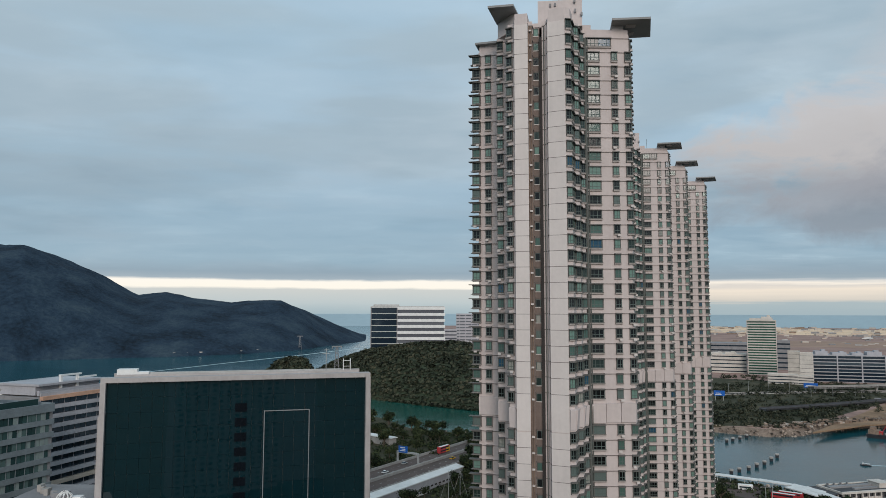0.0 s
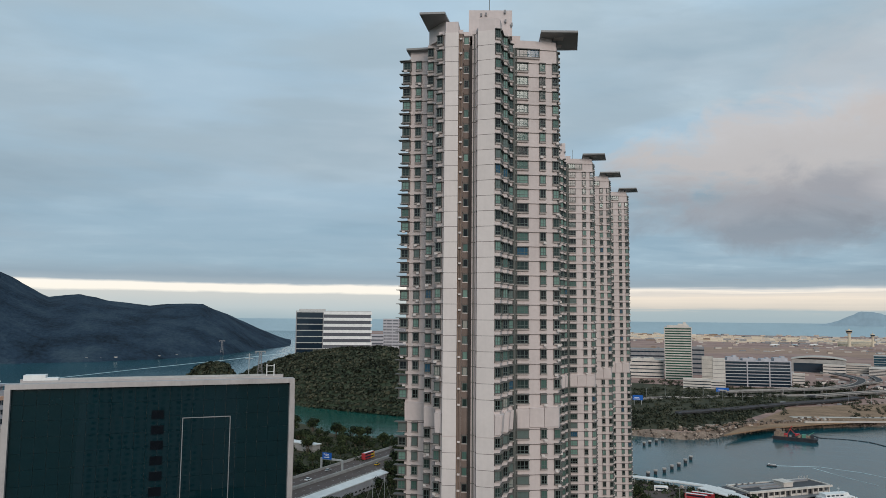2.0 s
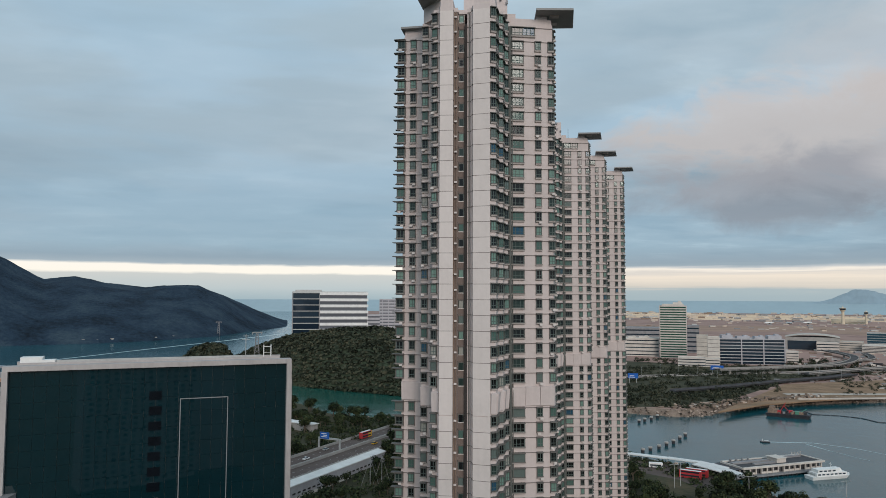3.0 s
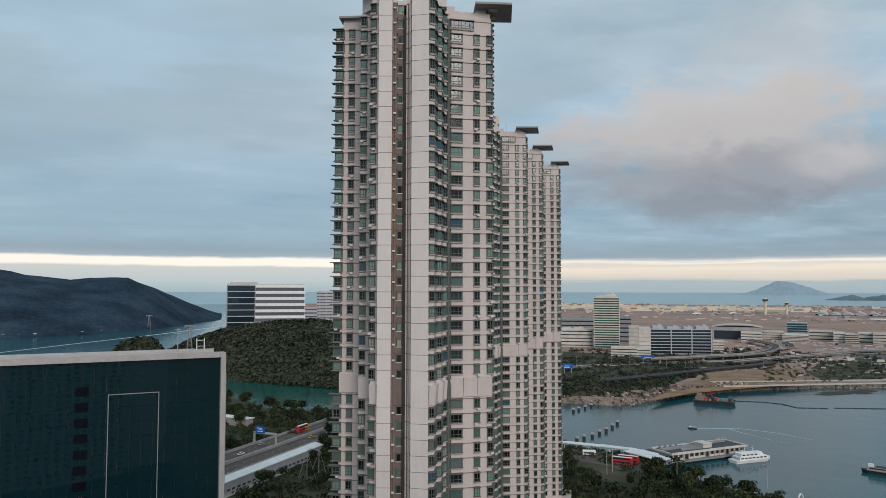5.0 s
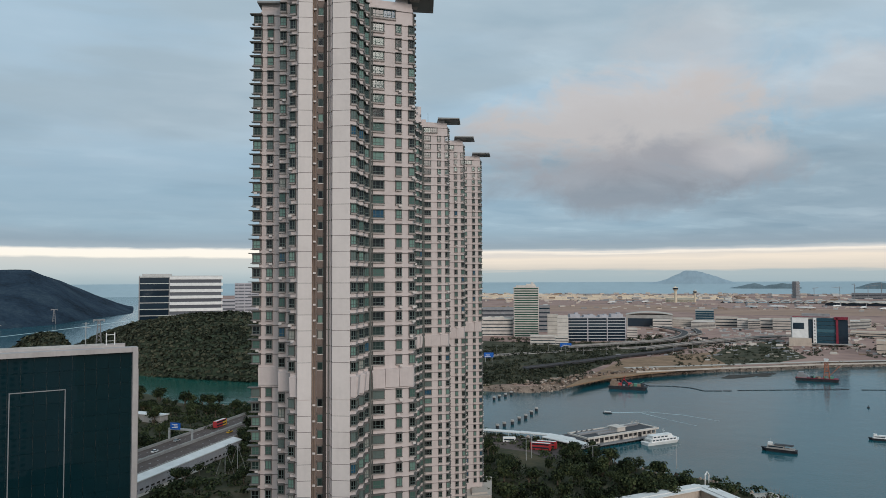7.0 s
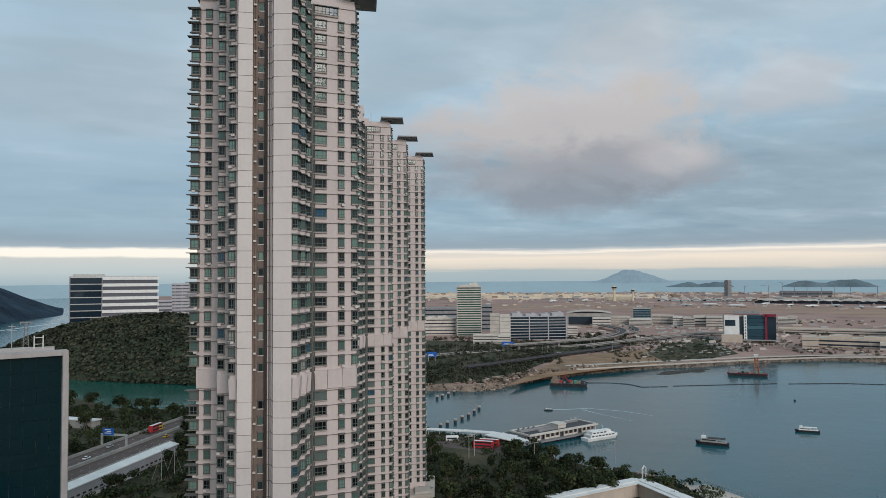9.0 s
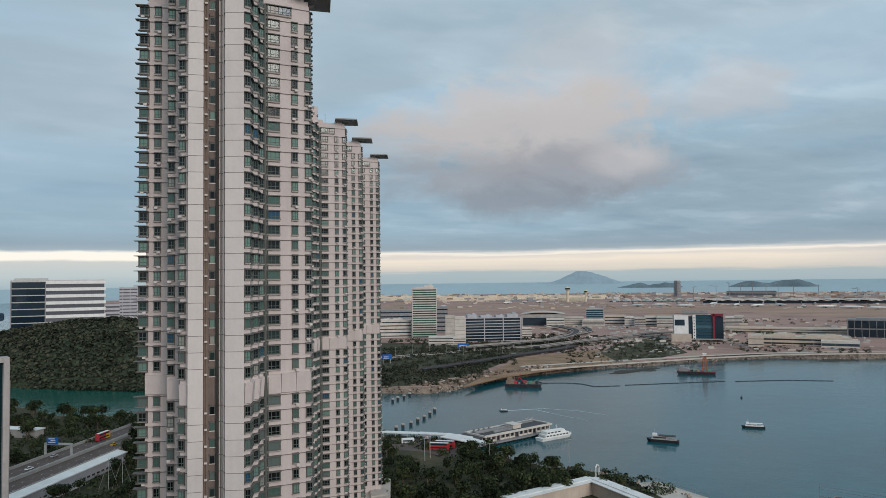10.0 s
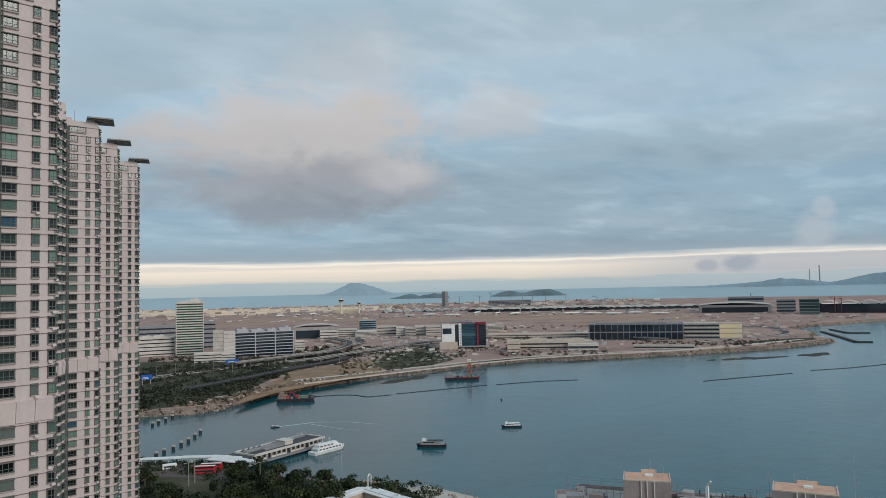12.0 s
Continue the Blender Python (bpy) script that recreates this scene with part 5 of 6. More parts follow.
for i in range(230):
    az = rng.uniform(31, 56)
    d = rng.uniform(1080, 1420)
    x, y = polar(az, d)
    g.box(x, y, 4.9, rng.choice((4.4, 4.6, 9.0, 12.0)), rng.choice((1.9, 2.4)), rng.choice((1.5, 1.6, 3.2)), -az + rng.choice((0, 0, 90, 15, 70)), mi=rng.choice((0, 0, 1, 1, 2)))
tagged(part("parked_vehicles", g, [M_OFFW, M_STEEL, M_HULL]), "parked cars, lorries and vans round the freight blocks", "vehicles", kind="stuff")
# lamp posts along the shore road
post = thing("street_lamp", "grey street lamp with a curved arm", "street lamp", pose(*polar(30, 900), 5), "shore street lamps")
part("pole", Geo().tube(0, 0, 0, 11, .16, .10, 6), M_STEEL, post)
part("arm", Geo().beam((0, 0, 11), (2.2, 0, 11.5), .14), M_STEEL, post)
part("lantern", Geo().box(2.4, 0, 11.4, .9, .35, .2), M_GREYP, post)
for i in range(26):
    az = 21.5 + i * 1.35
    d = 905 + 7 * i + 30 * math.sin(i)
    copy_thing(post, pose(*polar(az, d), 5, 0, 0, 40 + i * 5))

# blue road signs by the shore road
for az, d, w, h in ((20.85, 830, 11, 9), (26.9, 960, 15, 9)):
    t = thing("road_sign", "blue road sign board on posts", "road sign", pose(*polar(az, d), 5, 0, 0, -az))
    part("panel", Geo().box(0, 0, 5, w, .4, h * .6), M_BLUE, t)
    for s in (-.35, .35):
        part("post", Geo().box(s * w, .4, 0, .5, .5, 5 + h * .5), M_STEEL, t)
    for k, (z, ww) in enumerate(((5.9, .6), (7.4, .45))):
        part("lettering_bar", Geo().box(-w * .1, -.25, z, w * ww, .06, .6), M_WHITE, t, "unreadable white lettering")

# village at the mountain's foot and ropeway pylons
rng = random.Random(21)
for i in range(60):
    az = rng.choice((-20.6, -19.4, -18.9, -26.2, -16.0)) + rng.uniform(-1.6, 1.6)
    d = ridge_at(az, MT_SHORE) + rng.uniform(20, 60)
    t = thing("village_house", "small white village house at the mountain's foot", "house", pose(*polar(az, d), 5, 0, 0, rng.uniform(0, 90)), "village houses")
    s = rng.uniform(.3, .6)
    part("wall", Geo().box(0, 0, -6, 9 * s, 8 * s, 6 + 5 * s), M_OFFW, t)
    part("roof", Geo().box(0, 0, 5 * s, 9.6 * s, 8.6 * s, .5), M_CONC, t)


def pylon(az, d, z, h):
    t = thing("ropeway_pylon", "grey lattice ropeway pylon", "pylon", pose(*polar(az, d), z, 0, 0, -az), "ropeway pylons")
    for sx in (-1, 1):
        for sy in (-1, 1):
            part("leg", Geo().beam((sx * h * .12, sy * h * .12, -6), (sx * h * .04, sy * h * .04, h), .7), M_GREYP, t)
    for k in range(5):
        w0 = h * (.12 - .016 * k)
        part("brace", Geo().beam((-w0, -w0, h * k / 5), (w0, -w0, h * (k + 1) / 5), .4).beam((w0, -w0, h * k / 5), (-w0, -w0, h * (k + 1) / 5), .4), M_GREYP, t)
    part("cross_arm", Geo().box(0, 0, h, h * .5, 1.2, 1.4).box(-h * .22, 0, h - 2, 1, 1, 2).box(h * .22, 0, h - 2, 1, 1, 2), M_GREYP, t)


pylon(-8.35, 960, 26, 26)
pylon(-11.2, 1870, 6, 28)


# ---- expressway and railway by the channel ----
way = thing("expressway", "raised dual carriageway with concrete parapets", "road", pose(-36, 361, 0, 0, 0, 57.8), kind="structure")
# along x: the way's heading; y: to the far side
part("carriageway", Geo().box(30, 9.4, 7.6, 330, 15.2, 1.4), M_ROADB, way)
part("carriageway", Geo().box(30, 25.5, 7.6, 330, 14.6, 1.4), M_ROADB, way)
for y in (1.6, 17.2, 18.0, 33.0):
    part("parapet", Geo().box(30, y, 7.2, 330, .5, 3.3), M_CONC, way)
g = Geo()
for i in range(50):
    for y in (6.6, 11.6, 22.8, 27.8):
        g.box(-125 + i * 6.5, y, 9.0, 2.0, .1, .012)
part("lane_marks", g, M_WHITE, way, kind="stuff")
g = Geo()
for i in range(12):
    g.box(-110 + i * 27, 13, 2, 3, 8, 6).box(-110 + i * 27, 27, 2, 3, 8, 6)
part("columns", g, M_CONC, way, kind="stuff")
rail = thing("railway_cover", "long pale concrete railway cover with a white roof edge", "railway", pose(-36, 361, 0, 0, 0, 57.8), kind="structure")
part("wall", Geo().box(-25.5, -3.8, 1, 217, .6, 8.0), M_LILAC, rail)
part("roof", Geo().solid([(-135, -4.6, 8.6), (84, -4.6, 8.6), (84, 1.0, 9.6), (-135, 1.0, 9.6)], [(-135, -4.6, 9.1), (84, -4.6, 9.1), (84, 1.0, 10.2), (-135, 1.0, 10.2)]), M_ROOFW, rail)
for i in range(53):
    part("opening", Geo().box(-130 + i * 4, -4.15, 4.4, 2.2, .2, .8), M_DARK, rail)
part("ledge", Geo().box(-45, -5.6, 2.6, 180, 3.0, .5), M_CONC_L, rail)

gantry = thing("sign_gantry", "steel gantry with a blue road sign over the carriageway", "road sign", pose(-36, 361, 0, 0, 0, 57.8))
for y in (18.6, 33.4):
    part("post", Geo().box(70, y, 8.8, .9, .9, 7.4), M_STEEL, gantry)
part("beam", Geo().box(70, 26.7, 15.4, .9, 14.4, 1.0), M_STEEL, gantry)
part("sign_panel", Geo().box(69.3, 29.0, 15.8, .25, 6.4, 3.8), M_BLUE, gantry, "blue sign panel")
for z, y0, w in ((18.5, 29.4, 3.6), (17.6, 28.6, 2.6), (16.7, 29.2, 4.0)):
    part("lettering_bar", Geo().box(69.15, y0, z, .06, w, .38), M_WHITE, gantry, "unreadable white lettering")


def car(at, m, label, long=4.5, group="cars on the expressway"):
    t = thing("car", label, "car", at, group)
    part("body", Geo().solid([(-long / 2, -.9, .35), (long / 2, -.9, .35), (long / 2, .9, .35), (-long / 2, .9, .35)], [(-long / 2 + .1, -.85, .95), (long / 2 - .15, -.85, .85), (long / 2 - .15, .85, .85), (-long / 2 + .1, .85, .95)]), m, t)
    part("cabin", Geo().solid([(-long * .4, -.82, .94), (long * .22, -.82, .9), (long * .22, .82, .9), (-long * .4, .82, .94)], [(-long * .3, -.65, 1.48), (long * .08, -.65, 1.48), (long * .08, .65, 1.48), (-long * .3, .65, 1.48)], cap_mi=1), [M_DKGLASS, m], t)
    for x in (-long * .3, long * .3):
        for y in (-.8, .8):
            part("wheel", Geo().box(x, y, 0, .62, .2, .62), M_HULL, t)
    return t


car(pose(-36, 361, 9.02, 0, 0, 57.8) @ pose(45, 24, 0), M_WHITE, "white car on the raised road")
car(pose(-36, 361, 9.02, 0, 0, 57.8) @ pose(98, 12, 0), M_YELLOW, "yellow car on the raised road")
car(pose(-36, 361, 9.02, 0, 0, 57.8) @ pose(70, 28.5, 0), M_STEEL, "silver car on the raised road")
car(pose(-36, 361, 9.02, 0, 0, 57.8) @ pose(140, 24, 0), M_WHITE, "white car on the raised road")


def bus(at, m, m2, label, deck=2, long=11.4):
    t = thing("bus", label, "bus", at)
    h = 4.2 if deck == 2 else 2.9
    part("body", Geo().box(0, 0, .35, long, 2.5, h - .5).box(0, 0, h - .15, long - .3, 2.2, .18), m, t)
    part("front", Geo().box(long / 2 + .03, 0, .4, .12, 2.46, h - .6), m2, t)
    part("side_panel", Geo().box(long * .30, -1.27, .5, long * .36, .06, h - .8), m2, t)
    for k in range(deck):
        for s in (-1, 1):
            part("side_window", Geo().box(-.2, s * 1.29, 1.25 + k * 1.85, long - 1.6, .06, .8), M_DKGLASS, t)
    for x in (-long * .32, long * .32):
        for y in (-1.1, 1.1):
            part("wheel", Geo().box(x, y, 0, 1.0, .3, 1.0), M_HULL, t)
    part("roof", Geo().box(0, 0, h + .03, long - .6, 2.0, .06), M_WHITE, t)
    return t


bus(pose(-36, 361, 9.02, 0, 0, 57.8) @ pose(112, 27.5, 0), M_RED, M_YELLOW, "red and yellow double-deck bus on the raised road")

# ---- pier and its approach ----
PIER = pose(231.5, 396.5, 0, 0, 0, 13.5)
pier = thing("ferry_pier", "white two-winged ferry pier on dark piles", "pier", PIER @ Matrix.Diagonal((.84, 1.25, .8, 1)))
part("deck", Geo().box(-4, 0, 1.4, 82, 18, .9), M_GREYP, pier)
for i in range(20):
    for y in (-8, 0, 8):
        part("pile", Geo().tube(-42 + i * 4.1, y, -2, 1.4, .5), M_HULL, pier)
part("hall_wall", Geo().box(3, 1.0, 2.3, 66, 12, 4.0), M_DKROOF, pier)
part("fender_wall", Geo().box(3, -7.6, .3, 68, .5, 1.6), M_HULL, pier)
for i in range(15):
    part("column", Geo().box(-30 + i * 4.7, -6.2, 2.3, .8, .8, 4.2), M_OFFW, pier)
    if i % 4 != 2:
        part("sill_wall", Geo().box(-27.7 + i * 4.7, -6.1, 2.3, 4.2, .4, 1.3), M_OFFW, pier)
part("roof_edge", Geo().box(3, -6.6, 6.4, 70, 1.2, 1.3).box(3, 7.2, 6.4, 70, 1.2, 1.3).box(-31.6, .3, 6.4, 1.2, 14, 1.3).box(37.6, .3, 6.4, 1.2, 14, 1.3), M_OFFW, pier)
part("flat_roof", Geo().box(3, .3, 6.4, 68, 13, .7), M_DKROOF, pier, "dark flat roof")
part("roof_hut", Geo().box(6, 0, 7.1, 8, 6, 3.0).box(6, 0, 10.1, 9, 7, .4), M_OFFW, pier)
part("roof_beam", Geo().box(-12, 2, 7.1, 36, 2.4, 1.2).box(-8, -2.2, 7.1, 18, 1.6, 1.0).box(22, 4.5, 7.1, 22, 1.6, 1.3), M_GREYP, pier)
for i in range(7):
    part("flag_post", Geo().tube(28 + i * 1.4, 5.8, 7.1, 10.2, .10, .10, 5), M_OFFW, pier)
for i in range(4):
    part("roof_vent", Geo().box(-26 + i * 5.0, 5.4, 7.1, .8, .8, 2.0), M_GREYP, pier)
part("side_roof", Geo().solid([(-52, -6, 5.6), (-32, -6, 6.2), (-32, 8, 6.2), (-52, 8, 5.6)], [(-52, -6, 6.0), (-32, -6, 6.6), (-32, 8, 6.6), (-52, 8, 6.0)]), M_DKROOF, pier, "dark sloping side roof")
for i in range(5):
    part("column", Geo().box(-51 + i * 4.6, -5.4, 2.3, .5, .5, 3.4), M_OFFW, pier)

walk_pts = [(136, 438), (158, 422), (176, 409), (189, 398), (198, 382)]
cover = thing("covered_walkway", "long white-roofed walkway leading to the pier", "walkway")
for a, b in zip(walk_pts, walk_pts[1:]):
    part("roof", Geo().beam((*a, 6.4), (*b, 6.2), 5.0, .5), M_ROOFW, cover)
    k = max(1, int(math.hypot(b[0] - a[0], b[1] - a[1]) / 6))
    for i in range(k):
        part("post", Geo().tube(a[0] + (b[0] - a[0]) * i / k, a[1] + (b[1] - a[1]) * i / k, 3, 6.2, .16, n=6), M_WHITE, cover)
for a, b, w in (((185, 391), (193, 374), 8), ((192, 390), (198, 365), 5)):
    part("roof", Geo().beam((*a, 7.0), (*b, 6.6), w, .5), M_ROOFW, cover)
sheet("pavement", [(151, 421), (176, 413), (191, 393), (185, 365), (169, 351), (167, 373), (143, 400)], 2, 3.04, M_ROADB, "grey paved forecourt by the pier", "pavement")
sheet("soil_bank", [(153, 392), (167, 373), (166, 344), (149, 332), (144, 363)], 2, 3.03, M_GRASS, "dry brown grass bank", "ground")
bus(pose(*(174, 375), 3.05, 0, 0, -38), M_RED, M_RED, "red double-deck bus parked by the pier")
bus(pose(*(179, 378), 3.05, 0, 0, -38), M_RED, M_RED, "red double-deck bus parked by the pier")
bus(pose(*(165, 400), 3.05, 0, 0, -18), M_WHITE, M_WHITE, "white minibus on the forecourt", 1, 7.5)


# ---- boats ----
def hull(length, beam_w, h, bow=.75):
    x0, x1, b = -length / 2, length / 2, beam_w / 2
    low = [(x0, -b * .8, -.3), (x1 * bow * .9, -b * .7, -.3), (x1 * .92, 0, -.3), (x1 * bow * .9, b * .7, -.3), (x0, b * .8, -.3)]
    top = [(x0, -b, h), (x1 * bow, -b, h * 1.1), (x1, 0, h * 1.35), (x1 * bow, b, h * 1.1), (x0, b, h)]
    return Geo().solid(low, top)


ferry = thing("ferry", "white passenger ferry moored at the pier", "ferry", pose(257, 380.5, 0, 0, 0, 8) @ Matrix.Diagonal((.9, .95, .82, 1)))
part("hull", hull(30, 7.5, 2.2), M_WHITE, ferry)
part("lower_saloon", Geo().box(-1, 0, 2.2, 22, 6.4, 2.3), M_WHITE, ferry)
part("upper_saloon", Geo().box(-3, 0, 4.5, 15, 5.4, 2.1), M_WHITE, ferry)
part("wheelhouse", Geo().solid([(3, -2.2, 4.5), (8, -2.0, 4.5), (8, 2.0, 4.5), (3, 2.2, 4.5)], [(3, -2, 6.9), (6.6, -1.7, 6.9), (6.6, 1.7, 6.9), (3, 2, 6.9)]), M_WHITE, ferry)
for s in (-1, 1):
    for i in range(7):
        part("window", Geo().box(-10 + i * 3, s * 3.22, 3.0, 2.0, .08, .9), M_DKGLASS, ferry)
    for i in range(4):
        part("window", Geo().box(-8.5 + i * 3.2, s * 2.72, 5.1, 2.2, .08, .9), M_DKGLASS, ferry)
part("mast", Geo().tube(1, 0, 6.6, 10.5, .12, n=5).box(1, 0, 9.2, .2, 2.4, .2), M_WHITE, ferry)
part("railing", Geo().box(11, 0, 3.2, .1, 5, .9).box(-13, 0, 3.0, .1, 6, .9), M_STEEL, ferry)


def launch(at, length, label, m_hull, awning, upper):
    t = thing("motor_launch", label, "boat", at, "boats in the bay")
    part("hull", hull(length, length * .24, length * .085), m_hull, t)
    part("bulwark", Geo().box(-length * .05, 0, length * .085, length * .78, length * .22, length * .03), upper, t)
    part("cabin", Geo().box(length * .08, 0, length * .11, length * .46, length * .17, length * .085), upper, t)
    for s in (-1, 1):
        part("side_window", Geo().box(length * .08, s * length * .087, length * .135, length * .40, .05, length * .035), M_DKGLASS, t)
    part("wheelhouse", Geo().box(length * .24, 0, length * .195, length * .13, length * .13, length * .07), M_WHITE, t)
    part("awning", Geo().box(-length * .14, 0, length * .198, length * .52, length * .19, length * .02), awning, t)
    for x in (-.32, -.1, .08):
        for s in (-1, 1):
            part("stanchion", Geo().box(length * x, s * length * .08, length * .1, .12, .12, length * .10), M_STEEL, t)
    part("mast", Geo().tube(length * .24, 0, length * .26, length * .40, .07, n=5), M_STEEL, t)
    return t


launch(pose(308, 341, 0, 0, 0, 131), 19, "dark-hulled motor launch with a grey awning on the bay", M_HULL, M_DKROOF, M_CONC)
launch(pose(388, 344, 0, 0, 0, 138), 14.5, "white motor launch with a pale awning on the bay", M_HULL, M_WHITE, M_WHITE)
launch(pose(275, 476, 0, 0, 0, 150), 6.5, "small speedboat on the bay", M_HULL, M_WHITE, M_GREYP)
t = thing("buoy", "small dark buoy on the bay", "buoy", pose(*(475, 432), 0))
part("float", Geo().tube(0, 0, -.4, 1.0, 1.0, .7, 8), M_HULL, t)
part("top_mark", Geo().tube(0, 0, 1.0, 2.2, .15, .1, 6), M_HULL, t)


def barge(at, length, label, derrick, mid):
    t = thing("barge", label, "barge", at, "work barges")
    part("hull", Geo().solid([(-length * .46, -5, -.5), (length * .46, -5, -.5), (length * .46, 5, -.5), (-length * .46, 5, -.5)], [(-length / 2, -5.4, 2.6), (length / 2, -5.4, 2.6), (length / 2, 5.4, 2.6), (-length / 2, 5.4, 2.6)]), M_HULL, t)
    part("deck", Geo().box(0, 0, 2.6, length * .96, 10, .3), mid, t)
    part("deckhouse", Geo().box(-length * .34, 0, 2.9, length * .22, 8, 3.2).box(-length * .36, 0, 6.1, length * .12, 5, 2.2), M_RUST if not derrick else M_GREYP, t)
    rr = random.Random(int(length))
    for i in range(14):
        part("cargo", Geo().box(rr.uniform(-.2, .42) * length, rr.uniform(-3.5, 3.5), 2.9, rr.uniform(1, 4), rr.uniform(1, 3), rr.uniform(.6, 2.2), rr.uniform(0, 90)), rr.choice((M_RUST, M_GREYP, M_HULL, M_RUST, M_GREENP)), t)
    if derrick:
        x = length * .22
        for dx, dy in ((-2.6, -2.6), (2.6, -2.6), (2.6, 2.6), (-2.6, 2.6)):
            part("derrick_leg", Geo().beam((x + dx, dy, 2.9), (x + dx * .45, dy * .45, 19), .55), M_ORANGE, t)
        for z in (6, 9.5, 13, 16):
            k = 2.6 - 1.45 * (z - 2.9) / 16
            part("derrick_brace", Geo().beam((x - k, -k, z), (x + k, -k, z + 2.4), .35).beam((x + k, k, z), (x - k, k, z + 2.4), .35).beam((x - k, -k, z), (x + k, -k, z), .35).beam((x - k, k, z), (x + k, k, z), .35), M_ORANGE, t)
        part("derrick_head", Geo().box(x, 0, 19, 3.6, 3.6, 2.0).box(x, 0, 21, 4.4, 4.4, .6), M_WHITE, t)
        part("derrick_jib", Geo().beam((x + 1, 0, 4), (x + 11, 0, 15), .6), M_ORANGE, t)
    else:
        for i, (x, tip, hh) in enumerate(((-.2, -.05, 12), (.05, -.12, 9), (.2, .42, 8))):
            part("crane_jib", Geo().beam((x * length, (-2, 2, 0)[i], 3), (tip * length, (-2, 2, 0)[i], hh), .5), (M_RED, M_RED, M_GREENP)[i], t)
            part("crane_cab", Geo().box(x * length, (-2, 2, 0)[i], 2.9, 3, 3, 2.6), (M_RED, M_RED, M_GREENP)[i], t)
    return t


barge(pose(353, 574, 0, 0, 0, -40), 34, "rusty dark work barge with red cranes near the shore", False, M_HULL)
barge(pose(553, 560, 0, 0, 0, -46), 38, "rusty barge with a tall orange derrick", True, M_MAROON)

for name_az, d in ((185, 457), (193, 462), (202, 471), (210, 478), (220, 490), (229, 501), (217, 558), (224, 564), (232, 570), (241, 579), (178, 452)):
    t = thing("mooring_dolphin", "dark concrete mooring post with a pale cap in the water", "mooring post", pose(name_az, d, 0), "mooring posts")
    part("stem", Geo().tube(0, 0, -2, 1.9, 1.15, 1.15, 8), M_HULL, t)
    part("cap", Geo().tube(0, 0, 1.9, 2.9, 1.5, 1.4, 8), M_CONC, t)

# floating booms of short dark floats
for run in (((384, 600), (381, 584), (400, 575), (410, 562), (410, 542), (434, 534)), ((440, 535), (494, 520), (537, 507)), ((545, 502), (591, 484), (625, 458)),
            ((690, 352), (736, 335), (803, 308)), ((839, 302), (882, 279), (995, 240))):
    t = thing("floating_boom", "dark line of floats on the water", "boom", group="floating booms")
    for a, b in zip(run, run[1:]):
        k = max(1, int(math.hypot(b[0] - a[0], b[1] - a[1]) / 7))
        for i in range(k):
            x0, y0 = a[0] + (b[0] - a[0]) * i / k, a[1] + (b[1] - a[1]) * i / k
            x1, y1 = a[0] + (b[0] - a[0]) * (i + .86) / k, a[1] + (b[1] - a[1]) * (i + .86) / k
            part("float", Geo().beam((x0, y0, .1), (x1, y1, .1), 1.3, .6), M_HULL, t)

# mud banks that the tide has bared
for k, (pts) in enumerate((((865, 446), (921, 426), (987, 380), (964, 374), (895, 414)), ((1001, 372), (1044, 364), (1048, 343), (995, 354)), ((496, 619), (549, 619), (538, 603), (484, 605)), ((764, 580), (808, 564), (792, 553), (755, 566)))):
    rr = random.Random(40 + k)
    g = Geo()
    n = len(pts)
    for i in range(34):
        ws = [rr.random() ** 2 for _ in pts]
        cx, cy = sum(w * p[0] for w, p in zip(ws, pts)) / sum(ws), sum(w * p[1] for w, p in zip(ws, pts)) / sum(ws)
        s = rr.uniform(2, 8)
        g.prism([(cx + s * 2.2 * rr.uniform(.6, 1) * math.cos(v), cy + s * rr.uniform(.6, 1) * math.sin(v)) for v in (0, .9, 1.8, 2.7, 3.6, 4.5, 5.4)], -.5, .06 + .006 * i)
    tagged(part("mud_bank", g, M_MUD), "dark ragged mud bank bared by the tide", "mud", kind="stuff")
for run in (((1460, 502), (1333, 428), (1248, 380), (1259, 360)), ((1531, 511), (1448, 454), (1464, 422))):
    t = thing("breakwater", "dark low rubble breakwater off the cape", "breakwater")
    for a, b in zip(run, run[1:]):
        part("mound", Geo().beam((*a, .4), (*b, .4), 7, 2.4), M_MUD, t)

# ---- waterside sheds and roofs ----
shed = thing("waterside_shed", "long low L-shaped building with white roofs", "shed")
a, b, c, d = (152, 262), (202, 270), (202, 234), (158, 228)
for p, q, w, dz in ((a, b, 8.0, 0), (b, c, 8.4, .06)):
    part("roof", Geo().beam((*p, 8.9 + dz), (*q, 8.9 + dz), w, .35), M_ROOFW, shed)
    part("ridge", Geo().beam((*p, 9.2 + dz), (*q, 9.2 + dz), w * .4, .5), M_ROOFW, shed)
    part("wall", Geo().beam((*p, 5.6 - dz), (*q, 5.6 - dz), w * .8, 6.2), M_BEIGE, shed)
deckp = [(227, 270), (238, 269), (240, 238), (222, 200), (219, 230)]
sheet("jetty", deckp, .5, 3.4, M_CONC_L, "pale concrete jetty at the water's edge", "jetty")
t = thing("jetty_fence", "row of thin posts along the jetty", "fence")
for i in range(14):
    k = i / 13
    p0, p1 = deckp[1], deckp[2]
    part("post", Geo().tube(p0[0] + (p1[0] - p0[0]) * k, p0[1] + (p1[1] - p0[1]) * k, 3.4, 6.0, .09, n=5), M_GREYP, t)
part("rail", Geo().beam((*deckp[1], 4.6), (*deckp[2], 4.6), .1), M_GREYP, t)
t = thing("white_arch", "white steel arch on the waterfront", "arch", pose(*(220, 290), 3, 0, 0, 30))
